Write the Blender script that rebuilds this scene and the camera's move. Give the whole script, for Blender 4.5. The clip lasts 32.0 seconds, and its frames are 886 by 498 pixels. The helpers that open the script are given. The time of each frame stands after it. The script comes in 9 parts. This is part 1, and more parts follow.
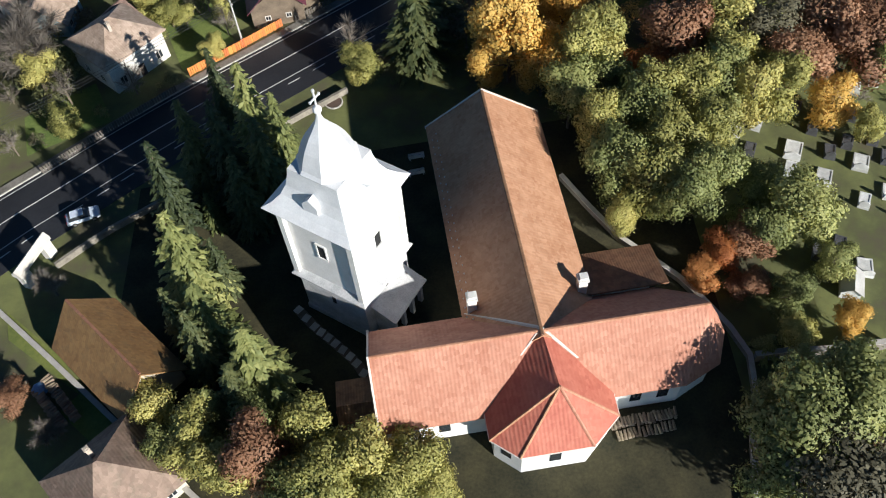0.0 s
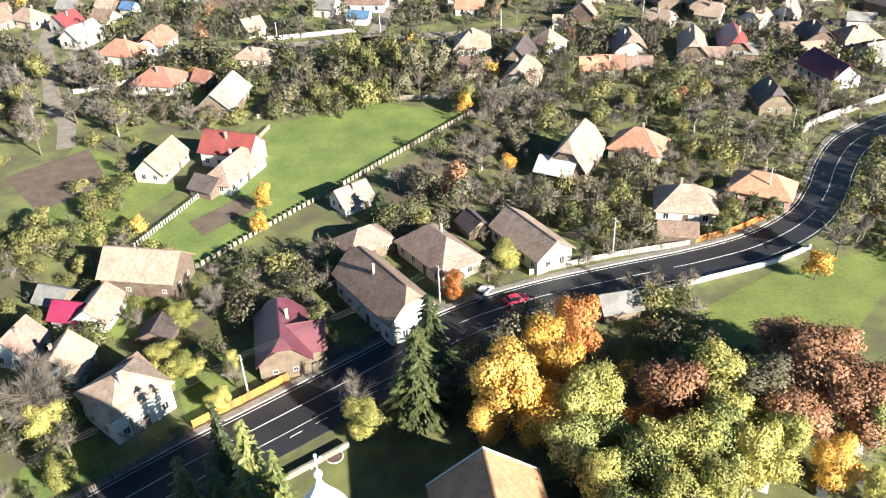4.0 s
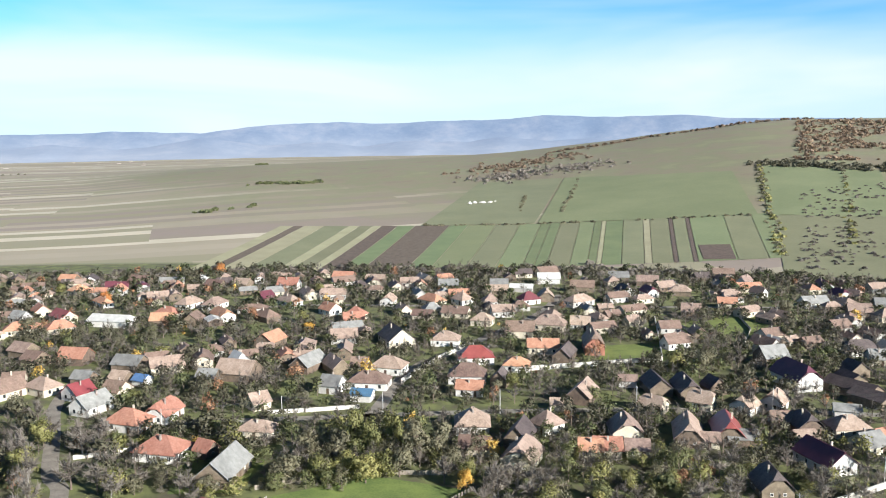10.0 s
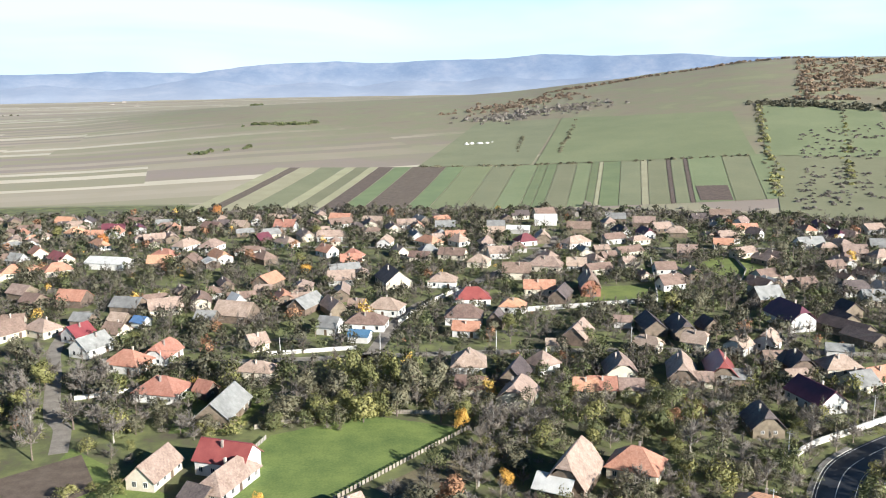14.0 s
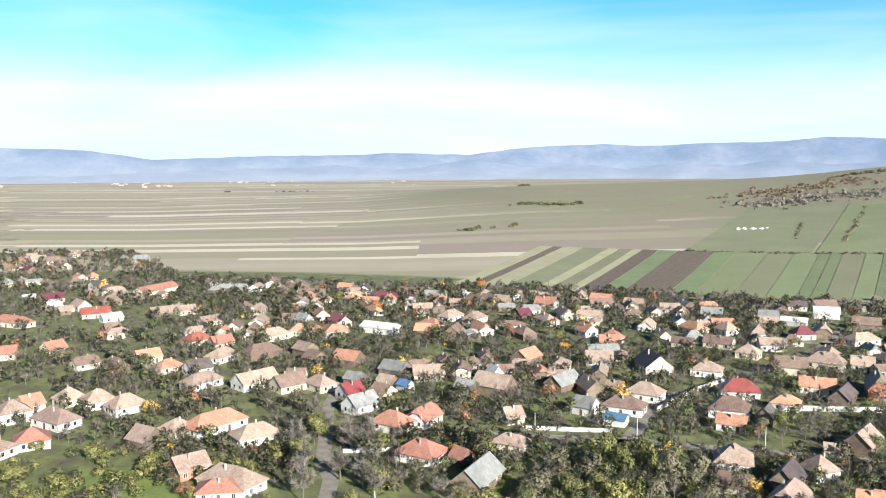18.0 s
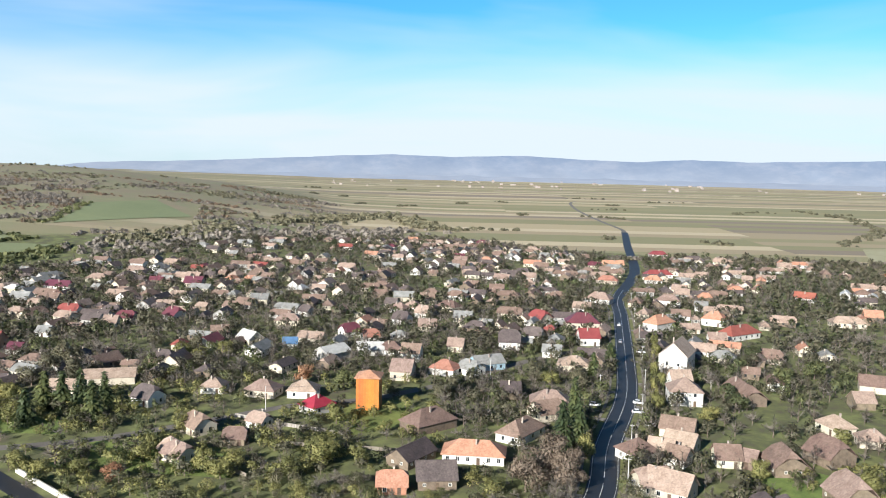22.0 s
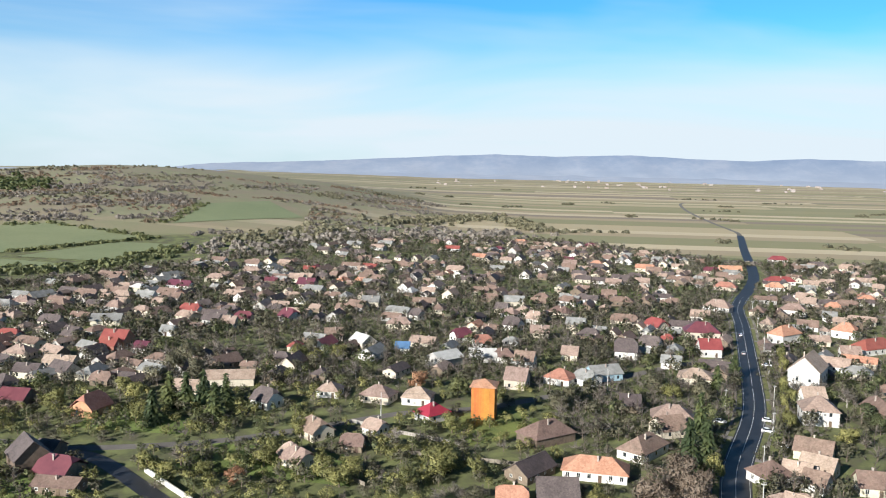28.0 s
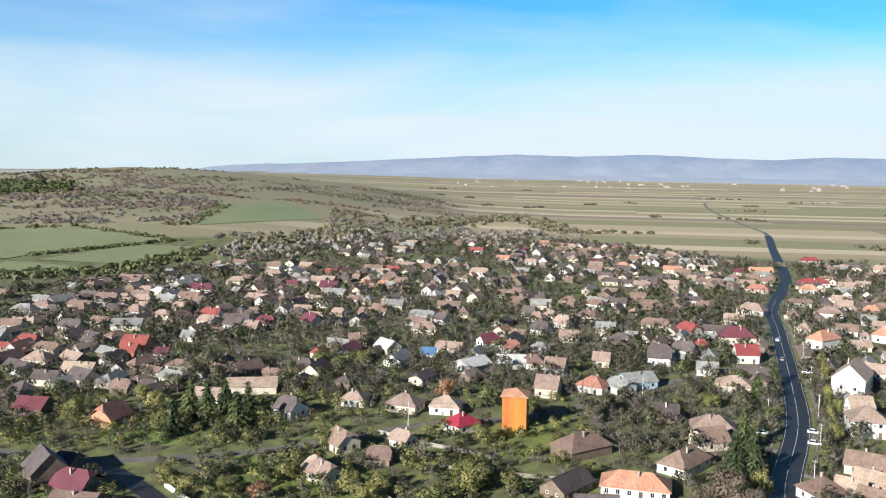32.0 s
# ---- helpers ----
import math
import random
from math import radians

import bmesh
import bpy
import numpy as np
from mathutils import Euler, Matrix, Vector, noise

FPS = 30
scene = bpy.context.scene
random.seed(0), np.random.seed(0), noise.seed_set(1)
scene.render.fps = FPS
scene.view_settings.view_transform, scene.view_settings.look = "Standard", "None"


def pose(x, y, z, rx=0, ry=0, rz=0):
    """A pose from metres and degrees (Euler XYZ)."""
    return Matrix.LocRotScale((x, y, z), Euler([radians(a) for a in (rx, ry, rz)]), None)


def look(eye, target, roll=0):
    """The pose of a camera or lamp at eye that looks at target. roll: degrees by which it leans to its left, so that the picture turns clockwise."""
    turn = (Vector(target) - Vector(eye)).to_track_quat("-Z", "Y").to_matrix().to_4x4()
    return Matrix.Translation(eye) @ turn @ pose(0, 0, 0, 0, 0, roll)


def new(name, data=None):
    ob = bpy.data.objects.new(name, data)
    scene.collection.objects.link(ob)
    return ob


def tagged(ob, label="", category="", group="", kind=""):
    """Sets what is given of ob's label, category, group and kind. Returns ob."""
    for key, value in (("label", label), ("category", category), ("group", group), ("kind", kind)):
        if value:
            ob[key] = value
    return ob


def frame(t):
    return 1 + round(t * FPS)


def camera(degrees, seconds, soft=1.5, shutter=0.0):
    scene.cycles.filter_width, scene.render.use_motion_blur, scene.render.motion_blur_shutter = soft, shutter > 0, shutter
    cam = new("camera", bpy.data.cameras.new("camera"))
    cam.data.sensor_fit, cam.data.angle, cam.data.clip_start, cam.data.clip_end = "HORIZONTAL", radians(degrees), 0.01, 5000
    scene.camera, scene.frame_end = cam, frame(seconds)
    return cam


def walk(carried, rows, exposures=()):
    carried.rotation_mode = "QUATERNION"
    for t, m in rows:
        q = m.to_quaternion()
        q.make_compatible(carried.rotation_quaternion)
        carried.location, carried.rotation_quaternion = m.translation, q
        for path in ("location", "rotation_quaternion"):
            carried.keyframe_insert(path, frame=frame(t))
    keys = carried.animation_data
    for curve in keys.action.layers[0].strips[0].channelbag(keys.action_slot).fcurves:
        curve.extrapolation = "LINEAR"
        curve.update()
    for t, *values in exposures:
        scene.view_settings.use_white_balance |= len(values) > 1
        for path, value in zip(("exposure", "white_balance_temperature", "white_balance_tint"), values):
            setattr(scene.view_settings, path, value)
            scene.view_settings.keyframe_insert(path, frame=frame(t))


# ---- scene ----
cam = camera(55.2, 32.0, soft=1.05)


def at(x, y, z, tilt, roll, turn):
    """A pose from the eye, the tilt up from straight down, the roll about the view and the turn to the left."""
    return pose(x, y, z, 0, 0, turn) @ pose(0, 0, 0, tilt, 0, 0) @ pose(0, 0, 0, 0, 0, -roll)


PATH = [
    (0.0, at(-0.00, 0.00, 88.00, 34.396, 4.527, 0.000)),
    (0.5, at(0.11, 0.24, 88.12, 35.369, 4.455, -0.086)),
    (1.0, at(0.23, 0.58, 88.47, 38.529, 4.124, -0.378)),
    (1.5, at(0.32, 0.96, 89.16, 42.801, 3.761, -0.776)),
    (2.0, at(0.35, 1.31, 89.88, 46.483, 3.559, -1.106)),
    (2.5, at(0.37, 1.45, 90.33, 49.327, 3.269, -1.284)),
    (3.0, at(0.31, 1.47, 90.46, 51.922, 3.075, -1.518)),
    (3.5, at(0.22, 1.37, 90.45, 54.482, 2.836, -1.701)),
    (5.5, at(-0.92, -0.18, 89.92, 63.679, 1.783, -2.369)),
    (6.0, at(-1.21, -0.61, 89.81, 66.068, 1.535, -2.502)),
    (6.5, at(-1.51, -1.04, 89.68, 68.960, 1.292, -2.645)),
    (7.0, at(-1.73, -1.41, 89.53, 72.003, 1.107, -2.813)),
    (7.5, at(-1.88, -1.69, 89.45, 74.912, 0.872, -2.891)),
    (8.0, at(-2.04, -1.99, 89.42, 77.510, 0.772, -2.961)),
    (8.5, at(-2.19, -2.33, 89.38, 79.479, 0.696, -2.997)),
    (9.0, at(-2.31, -2.68, 89.32, 80.960, 0.608, -3.032)),
    (9.5, at(-2.43, -3.00, 89.26, 82.095, 0.516, -3.068)),
    (10.0, at(-2.47, -3.26, 89.18, 82.583, 0.466, -3.091)),
    (10.5, at(-2.47, -3.37, 89.14, 82.351, 0.494, -3.116)),
    (11.0, at(-2.43, -3.34, 89.16, 81.947, 0.478, -3.143)),
    (11.5, at(-2.39, -3.26, 89.20, 81.620, 0.478, -3.151)),
    (12.0, at(-2.34, -3.16, 89.22, 81.373, 0.473, -3.178)),
    (12.5, at(-2.27, -3.05, 89.26, 80.852, 0.500, -3.199)),
    (13.0, at(-2.20, -2.98, 89.30, 79.790, 0.589, -3.219)),
    (13.5, at(-2.20, -2.99, 89.35, 78.579, 0.565, -3.232)),
    (15.5, at(-2.43, -3.82, 89.56, 80.211, 0.490, -3.388)),
    (16.0, at(-2.52, -4.04, 89.56, 81.508, 0.424, -3.437)),
    (16.5, at(-2.62, -4.22, 89.53, 82.463, 0.376, -3.472)),
    (17.0, at(-2.74, -4.32, 89.42, 83.188, 0.380, -3.380)),
    (17.5, at(-2.90, -4.30, 89.07, 83.742, 0.327, 1.981)),
    (18.0, at(-3.00, -4.20, 88.55, 84.141, 0.082, 14.312)),
    (18.5, at(-3.08, -3.98, 88.04, 84.389, -0.116, 30.477)),
    (19.0, at(-3.24, -3.63, 87.61, 84.377, -0.374, 46.832)),
    (19.5, at(-3.46, -3.13, 87.32, 84.266, -1.410, 63.842)),
    (20.0, at(-3.76, -2.53, 87.21, 84.133, -1.546, 73.518)),
    (20.5, at(-4.05, -2.03, 87.28, 84.138, -1.424, 75.224)),
    (21.0, at(-4.26, -1.74, 87.43, 84.153, -1.340, 75.706)),
    (21.5, at(-4.36, -1.66, 87.61, 84.143, -1.292, 76.484)),
    (22.0, at(-4.37, -1.71, 87.77, 84.108, -1.253, 77.399)),
    (22.5, at(-4.34, -1.83, 87.91, 84.112, -1.253, 78.034)),
    (23.0, at(-4.34, -2.00, 88.06, 84.136, -1.270, 78.650)),
    (23.5, at(-4.42, -2.23, 88.24, 84.109, -1.248, 79.256)),
    (24.0, at(-4.62, -2.49, 88.44, 84.088, -1.217, 79.915)),
    (24.5, at(-4.99, -2.79, 88.64, 84.097, -1.238, 80.643)),
    (25.0, at(-5.53, -3.13, 88.82, 84.036, -1.231, 81.354)),
    (25.5, at(-6.25, -3.54, 88.97, 84.017, -1.235, 81.918)),
    (27.5, at(-9.89, -5.48, 89.53, 83.960, -1.068, 83.984)),
    (28.0, at(-10.91, -5.96, 89.66, 83.953, -1.030, 84.330)),
    (28.5, at(-12.04, -6.41, 89.75, 83.959, -0.968, 84.589)),
    (29.0, at(-13.27, -6.79, 89.81, 83.972, -0.919, 84.811)),
    (29.5, at(-14.60, -7.06, 89.82, 83.956, -0.874, 85.001)),
    (30.0, at(-16.02, -7.23, 89.81, 83.942, -0.846, 85.185)),
    (30.5, at(-17.52, -7.34, 89.80, 83.966, -0.826, 85.349)),
    (31.0, at(-19.08, -7.51, 89.76, 83.946, -0.830, 85.485)),
    (31.5, at(-20.70, -7.75, 89.69, 83.956, -0.748, 85.585)),
    (32.0, at(-22.31, -8.03, 89.57, 83.970, -0.723, 85.668)),
]

EXPOSURES = [(0.0, 0.6, 6150, 10), (0.5, 0.62, 6150, 10), (2.0, 1.26, 6450, 9), (3.0, 1.58, 6600, 9), (6.0, 2.0, 6400, 9), (7.5, 1.75, 6150, 9), (9.0, 1.25, 6100, 9), (10.0, 1.12, 6100, 9), (13.0, 1.22, 6100, 9), (16.0, 1.2, 6100, 9), (18.0, 1.28, 6150, 8), (19.0, 1.16, 6150, 9), (20.0, 0.96, 6150, 9), (22.0, 0.98, 6150, 9), (28.0, 0.9, 6150, 9), (32.0, 0.92, 6150, 9)]
walk(cam, PATH, EXPOSURES)

# ---- world and sun ----
SUN_AZ, SUN_EL = radians(136), radians(22.3)      # clockwise from +y
world = bpy.data.worlds.new("sky")
scene.world = world
world.use_nodes = True
wn, wl = world.node_tree.nodes, world.node_tree.links
wn.clear()
w_out = wn.new("ShaderNodeOutputWorld")
w_bg = wn.new("ShaderNodeBackground")
w_sky = wn.new("ShaderNodeTexSky")
w_sky.sky_type, w_sky.sun_disc = "NISHITA", False
w_sky.sun_elevation, w_sky.sun_rotation = SUN_EL, SUN_AZ
w_sky.air_density, w_sky.dust_density, w_sky.ozone_density = 1.0, 0.25, 3.0
w_bg.inputs["Strength"].default_value = 0.042
# thin white cloud: a veil that thickens towards the horizon, and soft streaks above it
w_co = wn.new("ShaderNodeTexCoord")
w_sep = wn.new("ShaderNodeSeparateXYZ")
wl.new(w_co.outputs["Generated"], w_sep.inputs[0])
w_veil = wn.new("ShaderNodeValToRGB")
while len(w_veil.color_ramp.elements) < 6:
    w_veil.color_ramp.elements.new(0.5)
for e, (p, c) in zip(w_veil.color_ramp.elements, ((0.0, 0.92), (0.08, 0.74), (0.125, 0.26), (0.2, 0.06), (0.4, 0.02), (1.0, 0.0))):
    e.position, e.color = p, (c, c, c, 1)
wl.new(w_sep.outputs[2], w_veil.inputs[0])
w_map = wn.new("ShaderNodeMapping")
w_map.inputs["Scale"].default_value = (1.5, 1.5, 9.0)
w_map.inputs["Rotation"].default_value = (0.0, 0.06, 0.0)
wl.new(w_co.outputs["Generated"], w_map.inputs[0])
w_noise = wn.new("ShaderNodeTexNoise")
w_noise.inputs["Scale"].default_value, w_noise.inputs["Detail"].default_value, w_noise.inputs["Roughness"].default_value, w_noise.inputs["Distortion"].default_value = 1.25, 4, 0.5, 0.5
wl.new(w_map.outputs[0], w_noise.inputs[0])
w_st = wn.new("ShaderNodeMapRange")
w_st.inputs[1].default_value, w_st.inputs[2].default_value, w_st.inputs[3].default_value, w_st.inputs[4].default_value = 0.36, 0.70, -0.18, 0.30
wl.new(w_noise.outputs[0], w_st.inputs[0])
w_add = wn.new("ShaderNodeMath")
w_add.operation, w_add.use_clamp = "ADD", True
wl.new(w_veil.outputs[0], w_add.inputs[0])
w_up = wn.new("ShaderNodeMapRange")     # the sky is clear overhead
w_up.inputs[1].default_value, w_up.inputs[2].default_value, w_up.inputs[3].default_value, w_up.inputs[4].default_value = 0.22, 0.4, 1.0, 0.0
wl.new(w_sep.outputs[2], w_up.inputs[0])
w_mul = wn.new("ShaderNodeMath")
w_mul.operation = "MULTIPLY"
wl.new(w_st.outputs[0], w_mul.inputs[0])
wl.new(w_up.outputs[0], w_mul.inputs[1])
wl.new(w_mul.outputs[0], w_add.inputs[1])
w_mix = wn.new("ShaderNodeMix")
w_mix.data_type = "RGBA"
w_mix.inputs[7].default_value = (10.2, 11.2, 11.7, 1)
wl.new(w_add.outputs[0], w_mix.inputs[0])
w_tint = wn.new("ShaderNodeMix")
w_tint.data_type, w_tint.blend_type = "RGBA", "MULTIPLY"
w_tint.inputs[0].default_value = 1.0
w_deep = wn.new("ShaderNodeValToRGB")           # a clear blue sky that deepens towards the zenith
while len(w_deep.color_ramp.elements) < 4:
    w_deep.color_ramp.elements.new(0.5)
for e, (p, c) in zip(w_deep.color_ramp.elements, ((0.0, (0.34, 0.76, 1.0)), (0.24, (0.30, 0.74, 1.0)), (0.45, (0.085, 0.21, 0.31)), (1.0, (0.04, 0.095, 0.145)))):
    e.position, e.color = p, (*c, 1)
wl.new(w_sep.outputs[2], w_deep.inputs[0])
w_gain = wn.new("ShaderNodeVectorMath")
w_gain.operation = "SCALE"
w_gain.inputs[3].default_value = 2.0
wl.new(w_deep.outputs[0], w_gain.inputs[0])
wl.new(w_gain.outputs[0], w_tint.inputs[7])
wl.new(w_sky.outputs[0], w_tint.inputs[6])
wl.new(w_tint.outputs[2], w_mix.inputs[6])
wl.new(w_mix.outputs[2], w_bg.inputs[0])
wl.new(w_bg.outputs[0], w_out.inputs[0])
sun = new("sun", bpy.data.lights.new("sun", "SUN"))
sun.data.energy, sun.data.angle, sun.data.color = 5.0, radians(0.6), (1.0, 0.94, 0.84)
sun.matrix_world = look((900 * math.sin(SUN_AZ), 900 * math.cos(SUN_AZ), 900 * math.tan(SUN_EL)), (0, 0, 0))

# ---- materials ----


def nodes_of(name, rough=0.8, metal=0.0):
    m = bpy.data.materials.new(name)
    m.use_nodes = True
    nt = m.node_tree
    bsdf = nt.nodes["Principled BSDF"]
    bsdf.inputs["Roughness"].default_value, bsdf.inputs["Metallic"].default_value = rough, metal
    return m, nt, bsdf


def place_coords(nt):
    """World position, so that grain keeps its true size."""
    g = nt.nodes.new("ShaderNodeNewGeometry")
    return g.outputs["Position"]


def noise_of(nt, coord, scale, detail=4.0, rough=0.6):
    n = nt.nodes.new("ShaderNodeTexNoise")
    n.inputs["Scale"].default_value, n.inputs["Detail"].default_value, n.inputs["Roughness"].default_value = scale, detail, rough
    nt.links.new(coord, n.inputs["Vector"])
    return n.outputs["Fac"]


def ramp_of(nt, fac, stops, constant=False):
    r = nt.nodes.new("ShaderNodeValToRGB")
    if constant:
        r.color_ramp.interpolation = "CONSTANT"
    el = r.color_ramp.elements
    while len(el) < len(stops):
        el.new(0.5)
    for e, (p, c) in zip(el, stops):
        e.position, e.color = p, (*c, 1)
    nt.links.new(fac, r.inputs[0])
    return r.outputs[0]


def mix_of(nt, fac, a, b, blend="MIX"):
    m = nt.nodes.new("ShaderNodeMix")
    m.data_type, m.blend_type = "RGBA", blend
    if isinstance(fac, float):
        m.inputs[0].default_value = fac
    else:
        nt.links.new(fac, m.inputs[0])
    for sock, v in ((m.inputs[6], a), (m.inputs[7], b)):
        if isinstance(v, tuple):
            sock.default_value = (*v, 1)
        else:
            nt.links.new(v, sock)
    return m.outputs[2]


def math_of(nt, op, a, b=0.0, c=0.0):
    m = nt.nodes.new("ShaderNodeMath")
    m.operation = op
    for i, v in enumerate((a, b, c)):
        if isinstance(v, (int, float)):
            m.inputs[i].default_value = v
        else:
            nt.links.new(v, m.inputs[i])
    return m.outputs[0]


def bump_of(nt, bsdf, height, strength=0.3, distance=0.05):
    b = nt.nodes.new("ShaderNodeBump")
    b.inputs["Strength"].default_value, b.inputs["Distance"].default_value = strength, distance
    nt.links.new(height, b.inputs["Height"])
    nt.links.new(b.outputs[0], bsdf.inputs["Normal"])


def worn(name, dark, light, scale=0.5, rough=0.8, metal=0.0, fine=6.0, vary=0.35, bump=0.2):
    """A weathered surface: two scales of stain between two tones, and a tone of its own for each object."""
    m, nt, bsdf = nodes_of(name, rough, metal)
    p = place_coords(nt)
    big, small = noise_of(nt, p, scale, 5), noise_of(nt, p, fine, 3)
    fac = math_of(nt, "ADD", math_of(nt, "MULTIPLY", big, 0.65), math_of(nt, "MULTIPLY", small, 0.35))
    col = ramp_of(nt, fac, [(0.34, dark), (0.66, light)])
    info = nt.nodes.new("ShaderNodeObjectInfo")
    hsv = nt.nodes.new("ShaderNodeHueSaturation")
    nt.links.new(col, hsv.inputs["Color"])
    nt.links.new(math_of(nt, "MULTIPLY_ADD", info.outputs["Random"], vary, 1 - vary / 2), hsv.inputs["Value"])
    nt.links.new(math_of(nt, "MULTIPLY_ADD", info.outputs["Random"], 0.03, 0.485), hsv.inputs["Hue"])
    nt.links.new(hsv.outputs[0], bsdf.inputs["Base Color"])
    if bump:
        bump_of(nt, bsdf, small, bump)
    return m


def tiled(name, dark, light, moss=(0.09, 0.085, 0.06), rough=0.75, vary=0.45, rows=0.32, mossy=0.35):
    """Roof tiles: courses as fine relief, with tone patches and dark weathering."""
    m, nt, bsdf = nodes_of(name, rough)
    tc = nt.nodes.new("ShaderNodeTexCoord")
    p = tc.outputs["Object"]
    w = place_coords(nt)
    wave = nt.nodes.new("ShaderNodeTexWave")
    wave.bands_direction = "X"
    wave.inputs["Scale"].default_value, wave.inputs["Distortion"].default_value = 0.314 / rows, 0.4
    nt.links.new(p, wave.inputs["Vector"])
    vor = nt.nodes.new("ShaderNodeTexVoronoi")
    vor.inputs["Scale"].default_value = 2.2
    nt.links.new(p, vor.inputs["Vector"])
    big = noise_of(nt, w, 0.35, 5)
    fac = math_of(nt, "ADD", math_of(nt, "MULTIPLY", big, 0.7), math_of(nt, "MULTIPLY", vor.outputs["Color"], 0.3))
    col = ramp_of(nt, fac, [(0.3, dark), (0.68, light)])
    stain = ramp_of(nt, noise_of(nt, w, 0.9, 6, 0.7), [(0.5, (0, 0, 0)), (0.72, (1, 1, 1))])
    col = mix_of(nt, math_of(nt, "MULTIPLY", stain, mossy), col, moss)
    info = nt.nodes.new("ShaderNodeObjectInfo")
    hsv = nt.nodes.new("ShaderNodeHueSaturation")
    nt.links.new(col, hsv.inputs["Color"])
    nt.links.new(math_of(nt, "MULTIPLY_ADD", info.outputs["Random"], vary, 1 - vary / 2), hsv.inputs["Value"])
    nt.links.new(math_of(nt, "MULTIPLY_ADD", info.outputs["Random"], 0.024, 0.488), hsv.inputs["Hue"])
    nt.links.new(hsv.outputs[0], bsdf.inputs["Base Color"])
    bump_of(nt, bsdf, wave.outputs["Fac"], 0.35, 0.05)
    return m


def leafy(name, *tones, rough=0.7):
    """Foliage: a tone for each clump and a shift for each plant."""
    m, nt, bsdf = nodes_of(name, rough)
    g = nt.nodes.new("ShaderNodeNewGeometry")
    stops = [(i / max(1, len(tones) - 1) * 0.8 + 0.1, c) for i, c in enumerate(tones)]
    info = nt.nodes.new("ShaderNodeObjectInfo")
    tone = noise_of(nt, g.outputs["Position"], 0.16, 2)
    fac = math_of(nt, "ADD", math_of(nt, "MULTIPLY", g.outputs["Random Per Island"], 0.34), math_of(nt, "MULTIPLY_ADD", info.outputs["Random"], 0.44, -0.02))
    fac = math_of(nt, "ADD", fac, math_of(nt, "MULTIPLY_ADD", tone, 0.9, -0.3))
    col = ramp_of(nt, fac, stops)
    nt.links.new(col, bsdf.inputs["Base Color"])
    tr = nt.nodes.new("ShaderNodeBsdfTranslucent")
    nt.links.new(col, tr.inputs["Color"])
    mix = nt.nodes.new("ShaderNodeMixShader")
    mix.inputs[0].default_value = 0.22
    nt.links.new(bsdf.outputs[0], mix.inputs[1])
    nt.links.new(tr.outputs[0], mix.inputs[2])
    nt.links.new(mix.outputs[0], nt.nodes["Material Output"].inputs["Surface"])
    return m


ROOF = {
    "orange": tiled("orange_tile", (0.33, 0.15, 0.095), (0.49, 0.26, 0.175), mossy=0.3),
    "pale": tiled("weathered_tile", (0.225, 0.155, 0.12), (0.39, 0.29, 0.235), mossy=0.35),
    "brown": tiled("brown_tile", (0.13, 0.082, 0.065), (0.25, 0.17, 0.135), mossy=0.5),
    "dark": tiled("dark_tile", (0.055, 0.042, 0.042), (0.13, 0.10, 0.095), mossy=0.4),
    "red": worn("red_metal_roof", (0.20, 0.05, 0.045), (0.31, 0.095, 0.08), 0.3, 0.45, vary=0.25),
    "crimson": worn("crimson_metal_roof", (0.25, 0.022, 0.055), (0.34, 0.045, 0.085), 0.3, 0.45, vary=0.1),
    "wine": worn("wine_red_roof", (0.10, 0.03, 0.045), (0.17, 0.055, 0.07), 0.3, 0.5, vary=0.3),
    "grey": worn("grey_sheet_roof", (0.15, 0.148, 0.14), (0.30, 0.295, 0.28), 0.4, 0.75),
    "white": worn("pale_sheet_roof", (0.40, 0.39, 0.37), (0.60, 0.59, 0.56), 0.4, 0.6, vary=0.3),
    "blue": worn("blue_sheet_roof", (0.06, 0.13, 0.24), (0.12, 0.22, 0.36), 0.4, 0.5),
}
WALL = {
    "white": worn("white_render", (0.44, 0.42, 0.39), (0.70, 0.68, 0.64), 0.4, 0.9, vary=0.25),
    "cream": worn("cream_render", (0.42, 0.37, 0.29), (0.60, 0.54, 0.43), 0.4, 0.9, vary=0.2),
    "grey": worn("grey_render", (0.30, 0.29, 0.27), (0.48, 0.46, 0.43), 0.4, 0.9, vary=0.3),
    "wood": worn("weathered_boards", (0.10, 0.075, 0.055), (0.22, 0.165, 0.12), 0.7, 0.85, fine=9, vary=0.4),
    "brick": worn("brick_wall", (0.30, 0.13, 0.08), (0.46, 0.23, 0.15), 0.7, 0.85, fine=8, vary=0.3),
    "blue": worn("blue_render", (0.22, 0.34, 0.40), (0.34, 0.46, 0.52), 0.5, 0.9, vary=0.2),
    "pink": worn("pink_render", (0.50, 0.32, 0.28), (0.62, 0.44, 0.38), 0.5, 0.9, vary=0.2),
}
GLASS = nodes_of("window_glass", 0.12)[0]
GLASS.node_tree.nodes["Principled BSDF"].inputs["Base Color"].default_value = (0.03, 0.035, 0.04, 1)
FRAME = worn("painted_frame", (0.55, 0.52, 0.47), (0.72, 0.70, 0.66), 2, 0.6)
TIMBER = worn("dark_timber", (0.07, 0.045, 0.03), (0.15, 0.10, 0.07), 1.0, 0.8, fine=10)
STUCCO = worn("chimney_stucco", (0.26, 0.20, 0.16), (0.50, 0.44, 0.38), 1.0, 0.9, vary=0.5)
CONCRETE = worn("concrete", (0.38, 0.36, 0.33), (0.56, 0.54, 0.50), 0.8, 0.9)
BARK = worn("bark", (0.08, 0.06, 0.045), (0.18, 0.14, 0.11), 1.5, 0.95)
